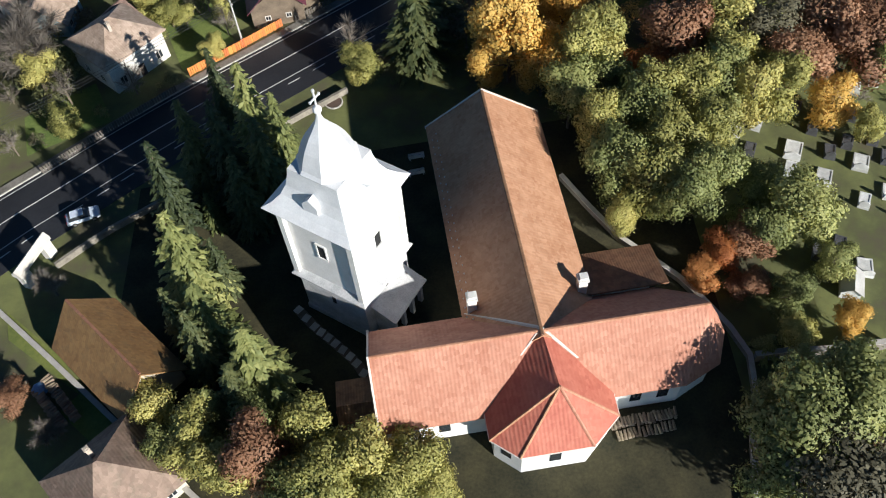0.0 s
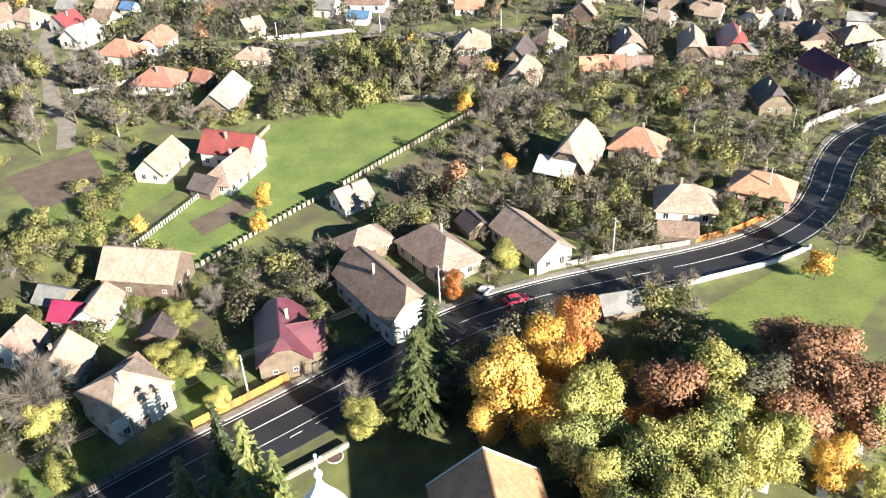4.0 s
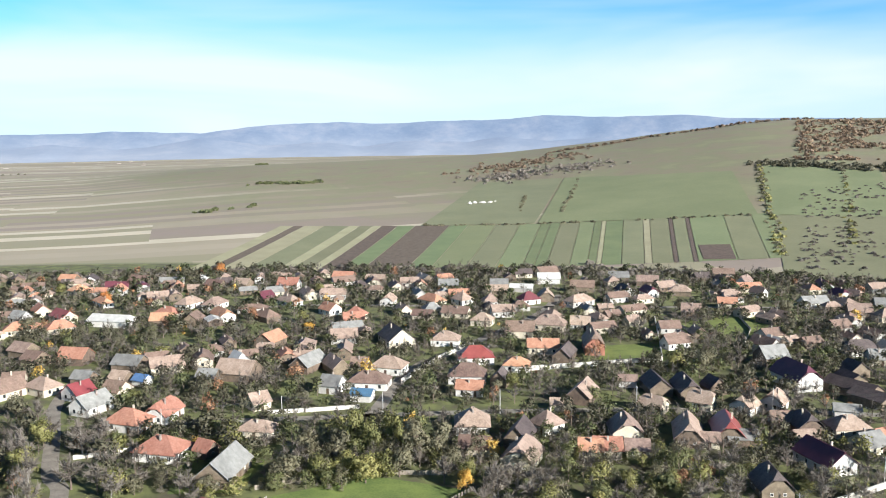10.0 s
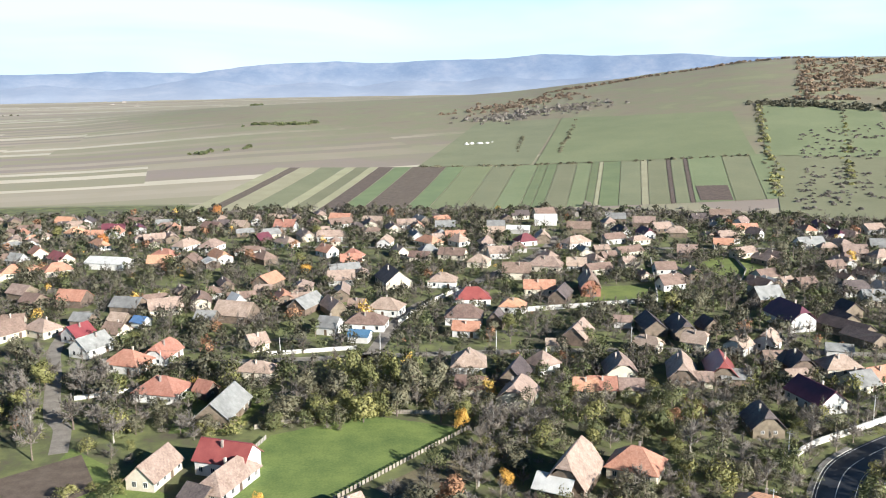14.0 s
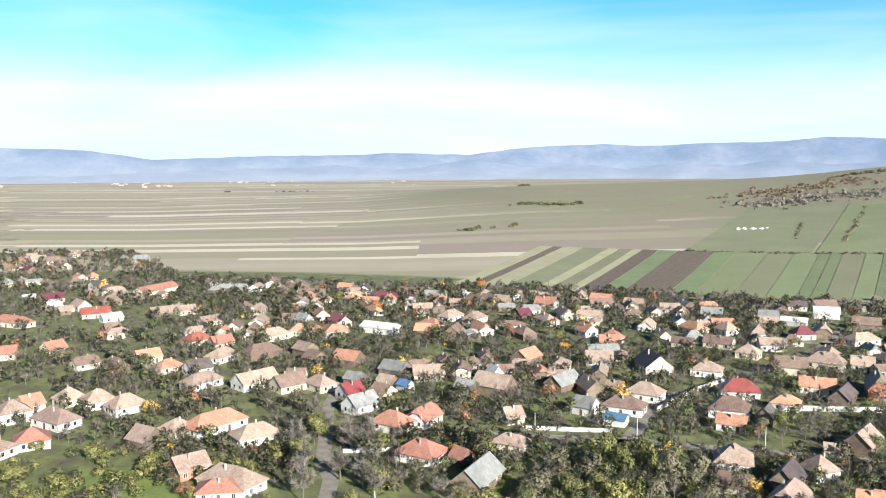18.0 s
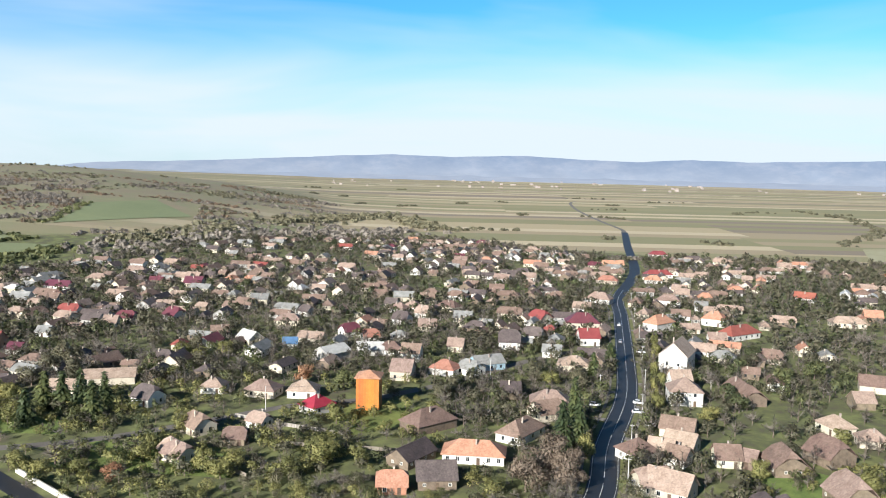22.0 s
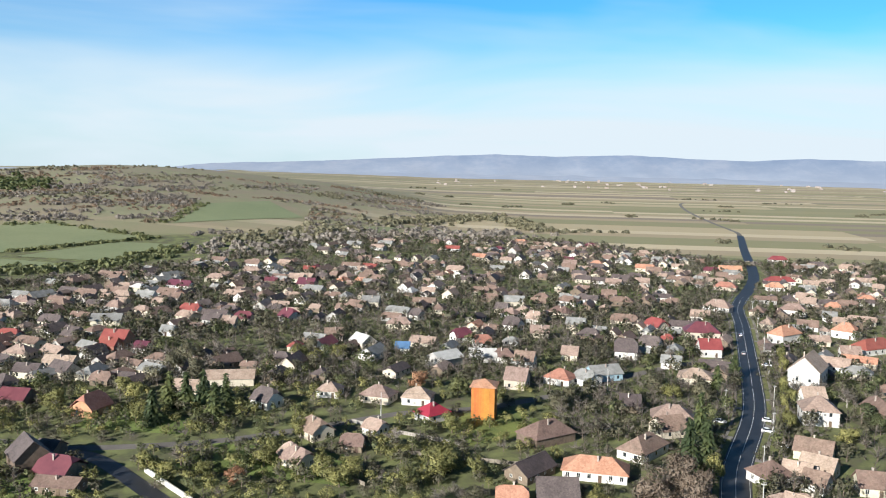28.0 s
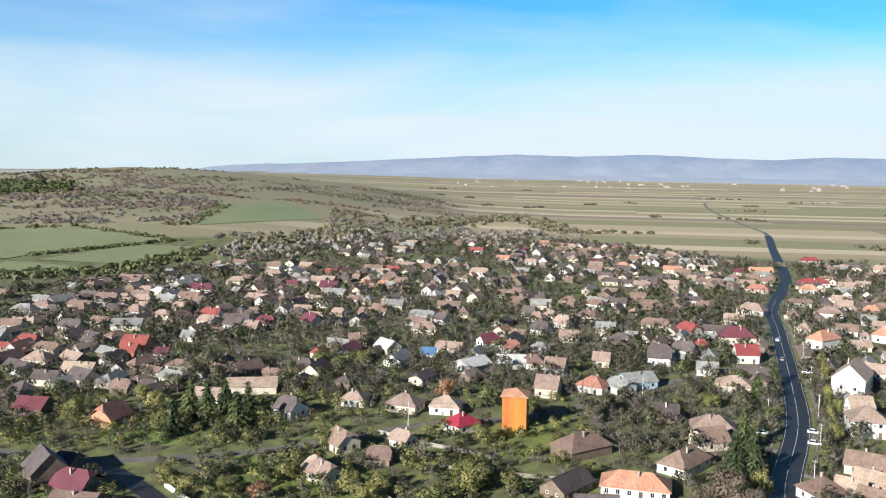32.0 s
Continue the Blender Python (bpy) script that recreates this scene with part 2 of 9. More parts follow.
PALE_BARK = worn("pale_bark", (0.26, 0.23, 0.20), (0.42, 0.39, 0.35), 1.5, 0.95)
LEAF = {
    "green": leafy("autumn_green_leaves", (0.05, 0.062, 0.027), (0.105, 0.118, 0.048), (0.21, 0.215, 0.085)),
    "olive": leafy("olive_leaves", (0.075, 0.07, 0.043), (0.14, 0.13, 0.08), (0.22, 0.20, 0.12)),
    "lime": leafy("yellow_green_leaves", (0.11, 0.115, 0.04), (0.21, 0.205, 0.07), (0.36, 0.33, 0.12)),
    "yellow": leafy("golden_leaves", (0.48, 0.26, 0.05), (0.68, 0.42, 0.09), (0.80, 0.58, 0.18)),
    "orange": leafy("orange_leaves", (0.36, 0.12, 0.04), (0.52, 0.20, 0.06), (0.60, 0.30, 0.10)),
    "rust": leafy("rust_brown_leaves", (0.20, 0.10, 0.055), (0.36, 0.19, 0.105), (0.50, 0.29, 0.165)),
    "bare": leafy("bare_twigs", (0.10, 0.085, 0.07), (0.19, 0.165, 0.138), (0.30, 0.26, 0.22)),
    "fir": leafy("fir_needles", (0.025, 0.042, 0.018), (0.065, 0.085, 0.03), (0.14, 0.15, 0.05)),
    # lighter copy of the fir needles, with sunlight painted into the green
    "sunfir": leafy("painted_sun_fir_needles", (0.075, 0.10, 0.03), (0.20, 0.225, 0.07), (0.40, 0.40, 0.14)),
    "brown": leafy("withered_brown_leaves", (0.10, 0.075, 0.055), (0.165, 0.125, 0.092), (0.25, 0.19, 0.14)),
    "red": leafy("red_creeper_leaves", (0.45, 0.06, 0.04), (0.60, 0.12, 0.08), (0.68, 0.22, 0.12)),
}
NEAR_LEAF = {
    "green": leafy("mottled_green_leaves", (0.09, 0.11, 0.036), (0.235, 0.265, 0.088), (0.45, 0.45, 0.16)),
    "lime": leafy("mottled_yellow_green_leaves", (0.19, 0.195, 0.055), (0.40, 0.385, 0.115), (0.64, 0.56, 0.19)),
}

# ---- helpers of this scene ----


def mesh_of(name, verts, faces, *mats):
    me = bpy.data.meshes.new(name)
    me.from_pydata([tuple(v) for v in verts], [], faces)
    for m in mats:
        me.materials.append(m)
    return me


def child(name, me, parent, m=None, label=""):
    ob = new(name, me)
    ob.parent = parent
    if m is not None:
        ob.matrix_local = m
    return tagged(ob, label)


def thing(name, m, label, category, group="", kind="", me=None):
    ob = new(name, me)
    ob.matrix_world = m
    return tagged(ob, label, category, group, kind)


def box_data(x0, y0, z0, x1, y1, z1):
    v = [(x, y, z) for x in (x0, x1) for y in (y0, y1) for z in (z0, z1)]
    f = [(0, 1, 3, 2), (4, 6, 7, 5), (0, 4, 5, 1), (2, 3, 7, 6), (0, 2, 6, 4), (1, 5, 7, 3)]
    return v, f


def box_mesh(name, mat, *c):
    return mesh_of(name, *box_data(*c), mat)


def merge(*datas):
    v, f = [], []
    for dv, df in datas:
        n = len(v)
        v += dv
        f += [tuple(i + n for i in q) for q in df]
    return v, f


def prism(poly, x0, x1):
    """A polygon of (y, z), counter-clockwise seen from +x, drawn out along x."""
    n = len(poly)
    v = [(x0, y, z) for y, z in poly] + [(x1, y, z) for y, z in poly]
    f = [tuple(reversed(range(n))), tuple(range(n, 2 * n))] + [(i, (i + 1) % n, n + (i + 1) % n, n + i) for i in range(n)]
    return v, f


SHARED = {}


def shared(key, make):
    if key not in SHARED:
        SHARED[key] = make()
    return SHARED[key]


def ease(t):
    t = min(1.0, max(0.0, t))
    return t * t * (3 - 2 * t)


# ---- terrain ----
HILL_AZ = [-180, -125, -112.8, -109.7, -106.5, -103, -99.6, -96, -92.2, -88.4, -84.6, -78, -34, -20, -14, -9.2, -3.7, 0, 3.9, 7.6, 11.4, 15, 18.6, 22, 25.3, 28.5, 31, 60, 120, 180]
HILL_H = [30, 38, 56, 64, 69, 67, 62, 53, 41, 22, 5, 0, 0, 12, 26, 37, 42, 47, 52, 60, 74, 87, 101, 113, 120, 121, 122, 100, 40, 30]


def rise(x, y):
    """Height of the ground: a flat valley floor with hills that begin beyond the village."""
    r = math.hypot(x, y)
    if r < 560:
        return 0.0
    az = math.degrees(math.atan2(x, y))
    top = float(np.interp(az, HILL_AZ, HILL_H))
    south = az < -60
    r0, r1 = (720, 1620) if south else (570, 1750)
    s = (r - r0) / (r1 - r0)
    if s <= 0:
        return 0.0
    if s < 1:
        h = top * (0.55 * s + 0.45 * ease(s))
    else:
        h = top * (1 - 0.75 * ease((s - 1) / 0.9))
    bumps = noise.noise((x / 260, y / 260, 0)) * 0.9 + noise.noise((x / 90, y / 90, 3)) * 0.3
    return h + bumps * top * (0.13 if south else 0.06) * ease(s * 1.6 - 0.4) * (0.4 + 0.6 * ease((1.15 - s) * 3))


def ground_mesh():
    radii = [0] + [18 * 1.062 ** i for i in range(94)]
    radii = [r for r in radii if r < 4950] + [4950]
    n = 288
    verts, faces = [(0, 0, 0)], []
    for r in radii[1:]:
        for k in range(n):
            a = 2 * math.pi * k / n
            x, y = r * math.sin(a), r * math.cos(a)
            verts.append((x, y, rise(x, y)))
    for k in range(n):
        faces.append((0, 1 + (k + 1) % n, 1 + k))
    for i in range(len(radii) - 2):
        b0, b1 = 1 + i * n, 1 + (i + 1) * n
        for k in range(n):
            k2 = (k + 1) % n
            faces.append((b0 + k, b0 + k2, b1 + k2, b1 + k))
    me = mesh_of("ground", verts, faces)
    me.polygons.foreach_set("use_smooth", [True] * len(me.polygons))
    return me


def strips(nt, p, angle, width, length, tones):
    """Long narrow plots of land, each with a tone of its own."""
    sep = nt.nodes.new("ShaderNodeSeparateXYZ")
    nt.links.new(p, sep.inputs[0])
    c, s = math.cos(radians(angle)), math.sin(radians(angle))
    across = math_of(nt, "ADD", math_of(nt, "MULTIPLY", sep.outputs[0], c / width), math_of(nt, "MULTIPLY", sep.outputs[1], s / width))
    along = math_of(nt, "ADD", math_of(nt, "MULTIPLY", sep.outputs[0], -s / length), math_of(nt, "MULTIPLY", sep.outputs[1], c / length))
    bundle = nt.nodes.new("ShaderNodeTexWhiteNoise")
    bundle.noise_dimensions = "1D"
    nt.links.new(math_of(nt, "FLOOR", math_of(nt, "MULTIPLY", across, 0.21)), bundle.inputs["W"])
    along = math_of(nt, "ADD", along, bundle.outputs["Value"])
    row = math_of(nt, "FLOOR", along)
    across = math_of(nt, "ADD", across, math_of(nt, "MULTIPLY", row, 0.37))
    comb = nt.nodes.new("ShaderNodeCombineXYZ")
    nt.links.new(math_of(nt, "FLOOR", across), comb.inputs[0])
    nt.links.new(row, comb.inputs[1])
    wn_ = nt.nodes.new("ShaderNodeTexWhiteNoise")
    wn_.noise_dimensions = "2D"
    nt.links.new(comb.outputs[0], wn_.inputs["Vector"])
    return ramp_of(nt, wn_.outputs["Value"], tones, True), across


def ground_material():
    m, nt, bsdf = nodes_of("meadow_and_fields", 0.95)
    p = place_coords(nt)
    fine, mid, big = noise_of(nt, p, 1.2, 6, 0.7), noise_of(nt, p, 0.12, 5), noise_of(nt, p, 0.018, 4)
    # gardens and yards of the village
    yard = ramp_of(nt, mid, [(0.27, (0.07, 0.054, 0.042)), (0.37, (0.10, 0.09, 0.052)), (0.46, (0.105, 0.118, 0.042)), (0.64, (0.19, 0.215, 0.066))])
    yard = mix_of(nt, math_of(nt, "MULTIPLY", fine, 0.45), yard, (0.115, 0.105, 0.062))
    # open land: strips that run across the valley in the west, and another way in the north
    tones = [(0.0, (0.42, 0.345, 0.21)), (0.2, (0.25, 0.235, 0.115)), (0.4, (0.34, 0.275, 0.17)), (0.56, (0.22, 0.215, 0.10)), (0.74, (0.54, 0.455, 0.30)), (0.88, (0.21, 0.165, 0.125))]
    plots_w, across_w = strips(nt, p, -14, 46, 760, tones)
    plots_n, across_n = strips(nt, p, 104, 27, 430, [(0.0, (0.38, 0.325, 0.245)), (0.25, (0.28, 0.26, 0.17)), (0.5, (0.62, 0.55, 0.43)), (0.62, (0.27, 0.215, 0.19)), (0.8, (0.35, 0.305, 0.225))])
    sep0 = nt.nodes.new("ShaderNodeSeparateXYZ")
    nt.links.new(p, sep0.inputs[0])
    lean = math_of(nt, "ADD", math_of(nt, "MULTIPLY", sep0.outputs[0], -1.0), math_of(nt, "MULTIPLY_ADD", big, 500.0, -250.0))
    plots = mix_of(nt, math_of(nt, "GREATER_THAN", lean, math_of(nt, "MULTIPLY", sep0.outputs[1], 0.9)), plots_n, plots_w)
    furrow = noise_of(nt, p, 0.05, 3)
    plots = mix_of(nt, math_of(nt, "MULTIPLY", furrow, 0.35), plots, (0.34, 0.28, 0.18))
    # hill pasture
    sep = nt.nodes.new("ShaderNodeSeparateXYZ")
    nt.links.new(p, sep.inputs[0])
    pasture = ramp_of(nt, big, [(0.32, (0.205, 0.165, 0.115)), (0.46, (0.225, 0.20, 0.125)), (0.56, (0.20, 0.205, 0.11)), (0.68, (0.235, 0.245, 0.125))])
    pasture = mix_of(nt, math_of(nt, "MULTIPLY", mid, 0.5), pasture, (0.24, 0.20, 0.135))
    high = ramp_of(nt, math_of(nt, "MULTIPLY_ADD", big, 0.5, math_of(nt, "MULTIPLY_ADD", sep.outputs[2], 0.025, -0.25)), [(0.03, (0, 0, 0)), (0.62, (1, 1, 1))])
    open_land = mix_of(nt, high, plots, pasture)
    dist = nt.nodes.new("ShaderNodeVectorMath")
    dist.operation = "LENGTH"
    nt.links.new(p, dist.inputs[0])
    edge = math_of(nt, "DIVIDE", dist.outputs["Value"], 1000.0)
    west = math_of(nt, "MULTIPLY", math_of(nt, "MAXIMUM", math_of(nt, "MULTIPLY", sep.outputs[0], -1.0), 0.0), 0.00036)
    out = ramp_of(nt, math_of(nt, "SUBTRACT", edge, west), [(0.575, (0, 0, 0)), (0.585, (1, 1, 1))])
    col = mix_of(nt, out, yard, open_land)
    nt.links.new(col, bsdf.inputs["Base Color"])
    bump_of(nt, bsdf, fine, 0.5, 0.12)
    return m


ground_me = ground_mesh()
ground_me.materials.append(ground_material())
ground = thing("ground", Matrix(), "valley floor of grass, gardens, field strips and hills", "ground", kind="structure", me=ground_me)


def spline(pts, step=3.0):
    """A smooth line through control points."""
    pts = [Vector(p) for p in pts]
    ext = [2 * pts[0] - pts[1]] + pts + [2 * pts[-1] - pts[-2]]
    out = []
    for i in range(1, len(ext) - 2):
        p0, p1, p2, p3 = ext[i - 1:i + 3]
        n = max(2, int((p2 - p1).length / step))
        for k in range(n):
            t = k / n
            out.append(0.5 * (2 * p1 + (p2 - p0) * t + (2 * p0 - 5 * p1 + 4 * p2 - p3) * t * t + (3 * p1 - p0 - 3 * p2 + p3) * t ** 3))
    out.append(pts[-1])
    return out


def offset(line, d):
    """The line moved to its right by d metres."""
    out = []
    for i, p in enumerate(line):
        t = (line[min(i + 1, len(line) - 1)] - line[max(i - 1, 0)]).normalized()
        out.append(p + Vector((t.y, -t.x)) * d)
    return out


def band(line, a, b, z0, z1=None, widths=None):
    """A ribbon between offsets a and b at height z1, with sides down to z0."""
    la, lb = offset(line, a), offset(line, b)
    v, f = [], []
    for p, q in zip(la, lb):
        h = rise(p.x, p.y)
        v += [(p.x, p.y, h + z0), (p.x, p.y, h + z1), (q.x, q.y, h + z1), (q.x, q.y, h + z0)]
    for i in range(len(line) - 1):
        n, k = 4 * i, 4 * i + 4
        f += [(n, n + 1, k + 1, k), (n + 1, n + 2, k + 2, k + 1), (n + 2, n + 3, k + 3, k + 2)]
    f += [(3, 2, 1, 0), tuple(4 * (len(line) - 1) + i for i in range(4))]
    return v, f


def dashes(line, d, w, dash, gap, z):
    out, run, on = [], 0.0, []
    for i in range(len(line) - 1):
        if run % (dash + gap) < dash:
            on.append(i)
        run += (line[i + 1] - line[i]).length
    groups = []
    for i in on:
        if groups and groups[-1][-1] == i - 1:
            groups[-1].append(i)
        else:
            groups.append([i])
    return merge(*[band(line[g[0]:g[-1] + 2], d - w / 2, d + w / 2, z - 0.02, z) for g in groups])

# ---- plants ----


def leaves_mesh(name, mat, seed, lobes, count, size, droop=0.0):
    """Many small leaf clumps over the lobes of a crown. Lobes: (centre, radii)."""
    rng = np.random.default_rng(seed)
    w = np.array([r[0] * r[2] for _, r in lobes])
    pick = rng.choice(len(lobes), count, p=w / w.sum())
    cen = np.array([c for c, _ in lobes])[pick]
    rad = np.array([r for _, r in lobes])[pick]
    d = rng.normal(size=(count, 3))
    d /= np.linalg.norm(d, axis=1)[:, None]
    depth = 1 - 0.45 * rng.random(count) ** 2
    depth *= 1 + 0.16 * rng.normal(size=count)
    pos = cen + d * rad * depth[:, None]
    nor = d + rng.normal(size=(count, 3)) * 0.5
    nor *= np.where((nor * d).sum(1) < 0, -1, 1)[:, None]
    nor /= np.linalg.norm(nor, axis=1)[:, None]
    u = np.cross(nor, rng.normal(size=(count, 3)))
    u /= np.linalg.norm(u, axis=1)[:, None]
    v = np.cross(nor, u)
    s = size * (0.6 + 0.8 * rng.random(count))[:, None]
    u, v = u * s, v * s * 0.75
    lift = nor * s * 0.35
    drop = np.array([0, 0, -droop]) * s
    verts = np.stack([pos - u, pos - v * 0.8 + lift, pos + u + drop, pos + v * 0.8 + lift], 1).reshape(-1, 3)
    q = np.arange(count)[:, None] * 4
    faces = np.concatenate([q + np.array([[0, 1, 3]]), q + np.array([[1, 2, 3]])]).tolist()
    me = mesh_of(name, verts.tolist(), faces, mat)
    mid = verts.mean(0)
    out = pos - mid
    out /= np.linalg.norm(out, axis=1)[:, None] + 1e-6
    return soft_normals(me, np.repeat(out * 0.4 + d * 0.55 + nor * 0.4, 4, axis=0))


def soft_normals(me, normals):
    """Leaves that shade as one rounded crown."""
    me.polygons.foreach_set("use_smooth", [True] * len(me.polygons))
    normals = normals / (np.linalg.norm(normals, axis=1)[:, None] + 1e-6)
    me.attributes.new("custom_normal", "FLOAT_VECTOR", "POINT").data.foreach_set("vector", normals.astype(np.float32).ravel())
    return me


def tube_data(p, q, r0, r1, n=5):
    p, q = Vector(p), Vector(q)
    ax = (q - p).normalized()
    u = ax.orthogonal().normalized()
    w = ax.cross(u)
    v = []
    for c, r in ((p, r0), (q, r1)):
        v += [tuple(c + (u * math.cos(2 * math.pi * k / n) + w * math.sin(2 * math.pi * k / n)) * r) for k in range(n)]
    f = [(k, (k + 1) % n, n + (k + 1) % n, n + k) for k in range(n)] + [tuple(reversed(range(n))), tuple(range(n, 2 * n))]
    return v, f


def limbs_data(seed, height, radius, stem, thick):
    rng = random.Random(seed)
    parts = [tube_data((0, 0, -0.2), (rng.uniform(-.1, .1), rng.uniform(-.1, .1), stem), thick, thick * 0.75, 7)]
    top = Vector((0, 0, stem))
    tip = Vector((rng.uniform(-.4, .4), rng.uniform(-.4, .4), height * 0.86))
    parts.append(tube_data(top, tip, thick * 0.75, thick * 0.15))
    ends = []
    for k in range(7):
        t = rng.uniform(0.0, 0.6)
        base = top.lerp(tip, t)
        a = k * 2.4 + rng.uniform(-.4, .4)
        end = base + Vector((math.cos(a), math.sin(a), rng.uniform(0.5, 1.1))) * radius * rng.uniform(0.5, 0.85) * (1 - t * 0.5)
        parts.append(tube_data(base, end, thick * 0.42, thick * 0.1, 4))
        ends.append((base, end))
    return merge(*parts), ends


def crown_lobes(seed, height, radius, stem, n=15):
    rng = random.Random(seed)
    out = [((0, 0, stem + (height - stem) * 0.52), (radius * 0.56, radius * 0.56, (height - stem) * 0.44))]
    for k in range(n):
        a, t = k * 2.4 + rng.uniform(-.5, .5), rng.uniform(0.12, 0.9)
        r = radius * (1 - 0.75 * abs(t - 0.4)) * rng.uniform(0.5, 0.92)
        s = radius * rng.uniform(0.22, 0.42)
        out.append(((math.cos(a) * r, math.sin(a) * r, stem + (height - stem) * t), (s, s, s * rng.uniform(0.8, 1.3))))
    return out


def twig_mesh(name, mat, seed, height, radius, stem, count, thick=0.05):
    """A bare crown: thin twigs that fan out from the limbs."""
    _, ends = limbs_data(seed, height, radius, stem, 0.2)
    rng = np.random.default_rng(seed)
    pick = rng.integers(0, len(ends) + 2, count)
    base = np.zeros((count, 3))
    for i, k in enumerate(pick):
        t = rng.random() ** 0.6
        if k < len(ends):
            base[i] = ends[k][0].lerp(ends[k][1], t)
        else:
            base[i] = (0, 0, stem + (height * 0.86 - stem) * t)
    out = base * np.array([1, 1, 0])
    out /= np.linalg.norm(out, axis=1)[:, None] + 0.3
    d = out * 0.7 + rng.normal(size=(count, 3)) * 0.5 + np.array([0, 0, 0.65])
    d /= np.linalg.norm(d, axis=1)[:, None]
    ln = (radius * (0.25 + 0.35 * rng.random(count)))[:, None]
    side = np.cross(d, rng.normal(size=(count, 3)))
    side /= np.linalg.norm(side, axis=1)[:, None]
    side *= thick * (0.6 + rng.random(count))[:, None]
    mid = base + d * ln * 0.55 + side * 1.5
    verts = np.stack([base - side, base + side, mid + side * 0.8, base + d * ln, mid - side * 0.8], 1).reshape(-1, 3)
    q = np.arange(count)[:, None] * 5
    faces = np.concatenate([q + np.array([[0, 1, 2]]), q + np.array([[0, 2, 4]]), q + np.array([[4, 2, 3]])]).tolist()
    return mesh_of(name, verts.tolist(), faces, mat)


def fir_mesh(name, mat, seed, height, radius, count_per, size):
    """Whorls of drooping boughs, each a row of needle clumps."""
    rng = np.random.default_rng(seed)
    pos, nor, run = [], [], []
    z = 0.9
    while z < height * 0.985:
        t = z / height
        r = radius * (1 - t) ** 0.85 * rng.uniform(0.85, 1.12) + 0.15
        n = max(5, int(11 * (1 - t) + 4))
        for k in range(n):
            a = 2 * math.pi * k / n + rng.uniform(-.3, .3)
            ln = r * rng.uniform(0.72, 1.12)
            m = max(2, int(count_per * ln / radius) + 1)
            for j in range(m):
                s = (j + rng.random()) / m
                side = rng.normal() * 0.13 * ln * (1.1 - s)
                x, y = math.cos(a) * ln * s - math.sin(a) * side, math.sin(a) * ln * s + math.cos(a) * side
                pos.append((x, y, z - 0.28 * ln * s * s + rng.normal() * 0.08 + 0.15))
                nor.append((math.cos(a) * 0.45, math.sin(a) * 0.45, 0.9))
                fan = a + rng.normal() * 0.45
                run.append((math.cos(fan), math.sin(fan), -0.5 * s))
        z += height * 0.046 * rng.uniform(0.8, 1.2) + 0.12
    pos, nor = np.array(pos), np.array(nor) + rng.normal(size=(len(pos), 3)) * 0.28
    nor /= np.linalg.norm(nor, axis=1)[:, None]
    u = np.array(run)
    u -= nor * (u * nor).sum(1)[:, None]
    u *= 1.35 / (np.linalg.norm(u, axis=1)[:, None] + 1e-6)
    v = np.cross(nor, u) * 0.7
    s = size * (0.6 + 0.8 * rng.random(len(pos)))[:, None]
    verts = np.stack([pos - u * s, pos - v * s * 0.5 + nor * s * 0.2, pos + u * s - np.array([0, 0, 0.3]) * s, pos + v * s * 0.5 + nor * s * 0.2], 1).reshape(-1, 3)
    q = np.arange(len(pos))[:, None] * 4
    faces = np.concatenate([q + np.array([[0, 1, 3]]), q + np.array([[1, 2, 3]])]).tolist()
    return mesh_of(name, verts.tolist(), faces, mat)


TREE_WORDS = {
    "green": ("leafy tree with green autumn foliage", "tree"), "olive": ("leafy tree with dull olive foliage", "tree"),
    "lime": ("tree with yellow-green autumn leaves", "tree"), "yellow": ("tree in bright golden autumn leaf", "tree"),
    "orange": ("tree in orange autumn leaf", "tree"), "rust": ("tree with rust-brown withered leaves", "tree"),
    "bare": ("bare grey-brown leafless tree with fine twigs", "tree"), "fir": ("dark green conical fir tree", "fir tree"),
    "sunfir": ("tall spruce tree by the church, sunlight put into its pale green", "spruce tree"),
    "brown": ("broad tree with thin withered brown leaves", "tree"),
    "red": ("creeper with bright red leaves over a roof", "creeper"),
}


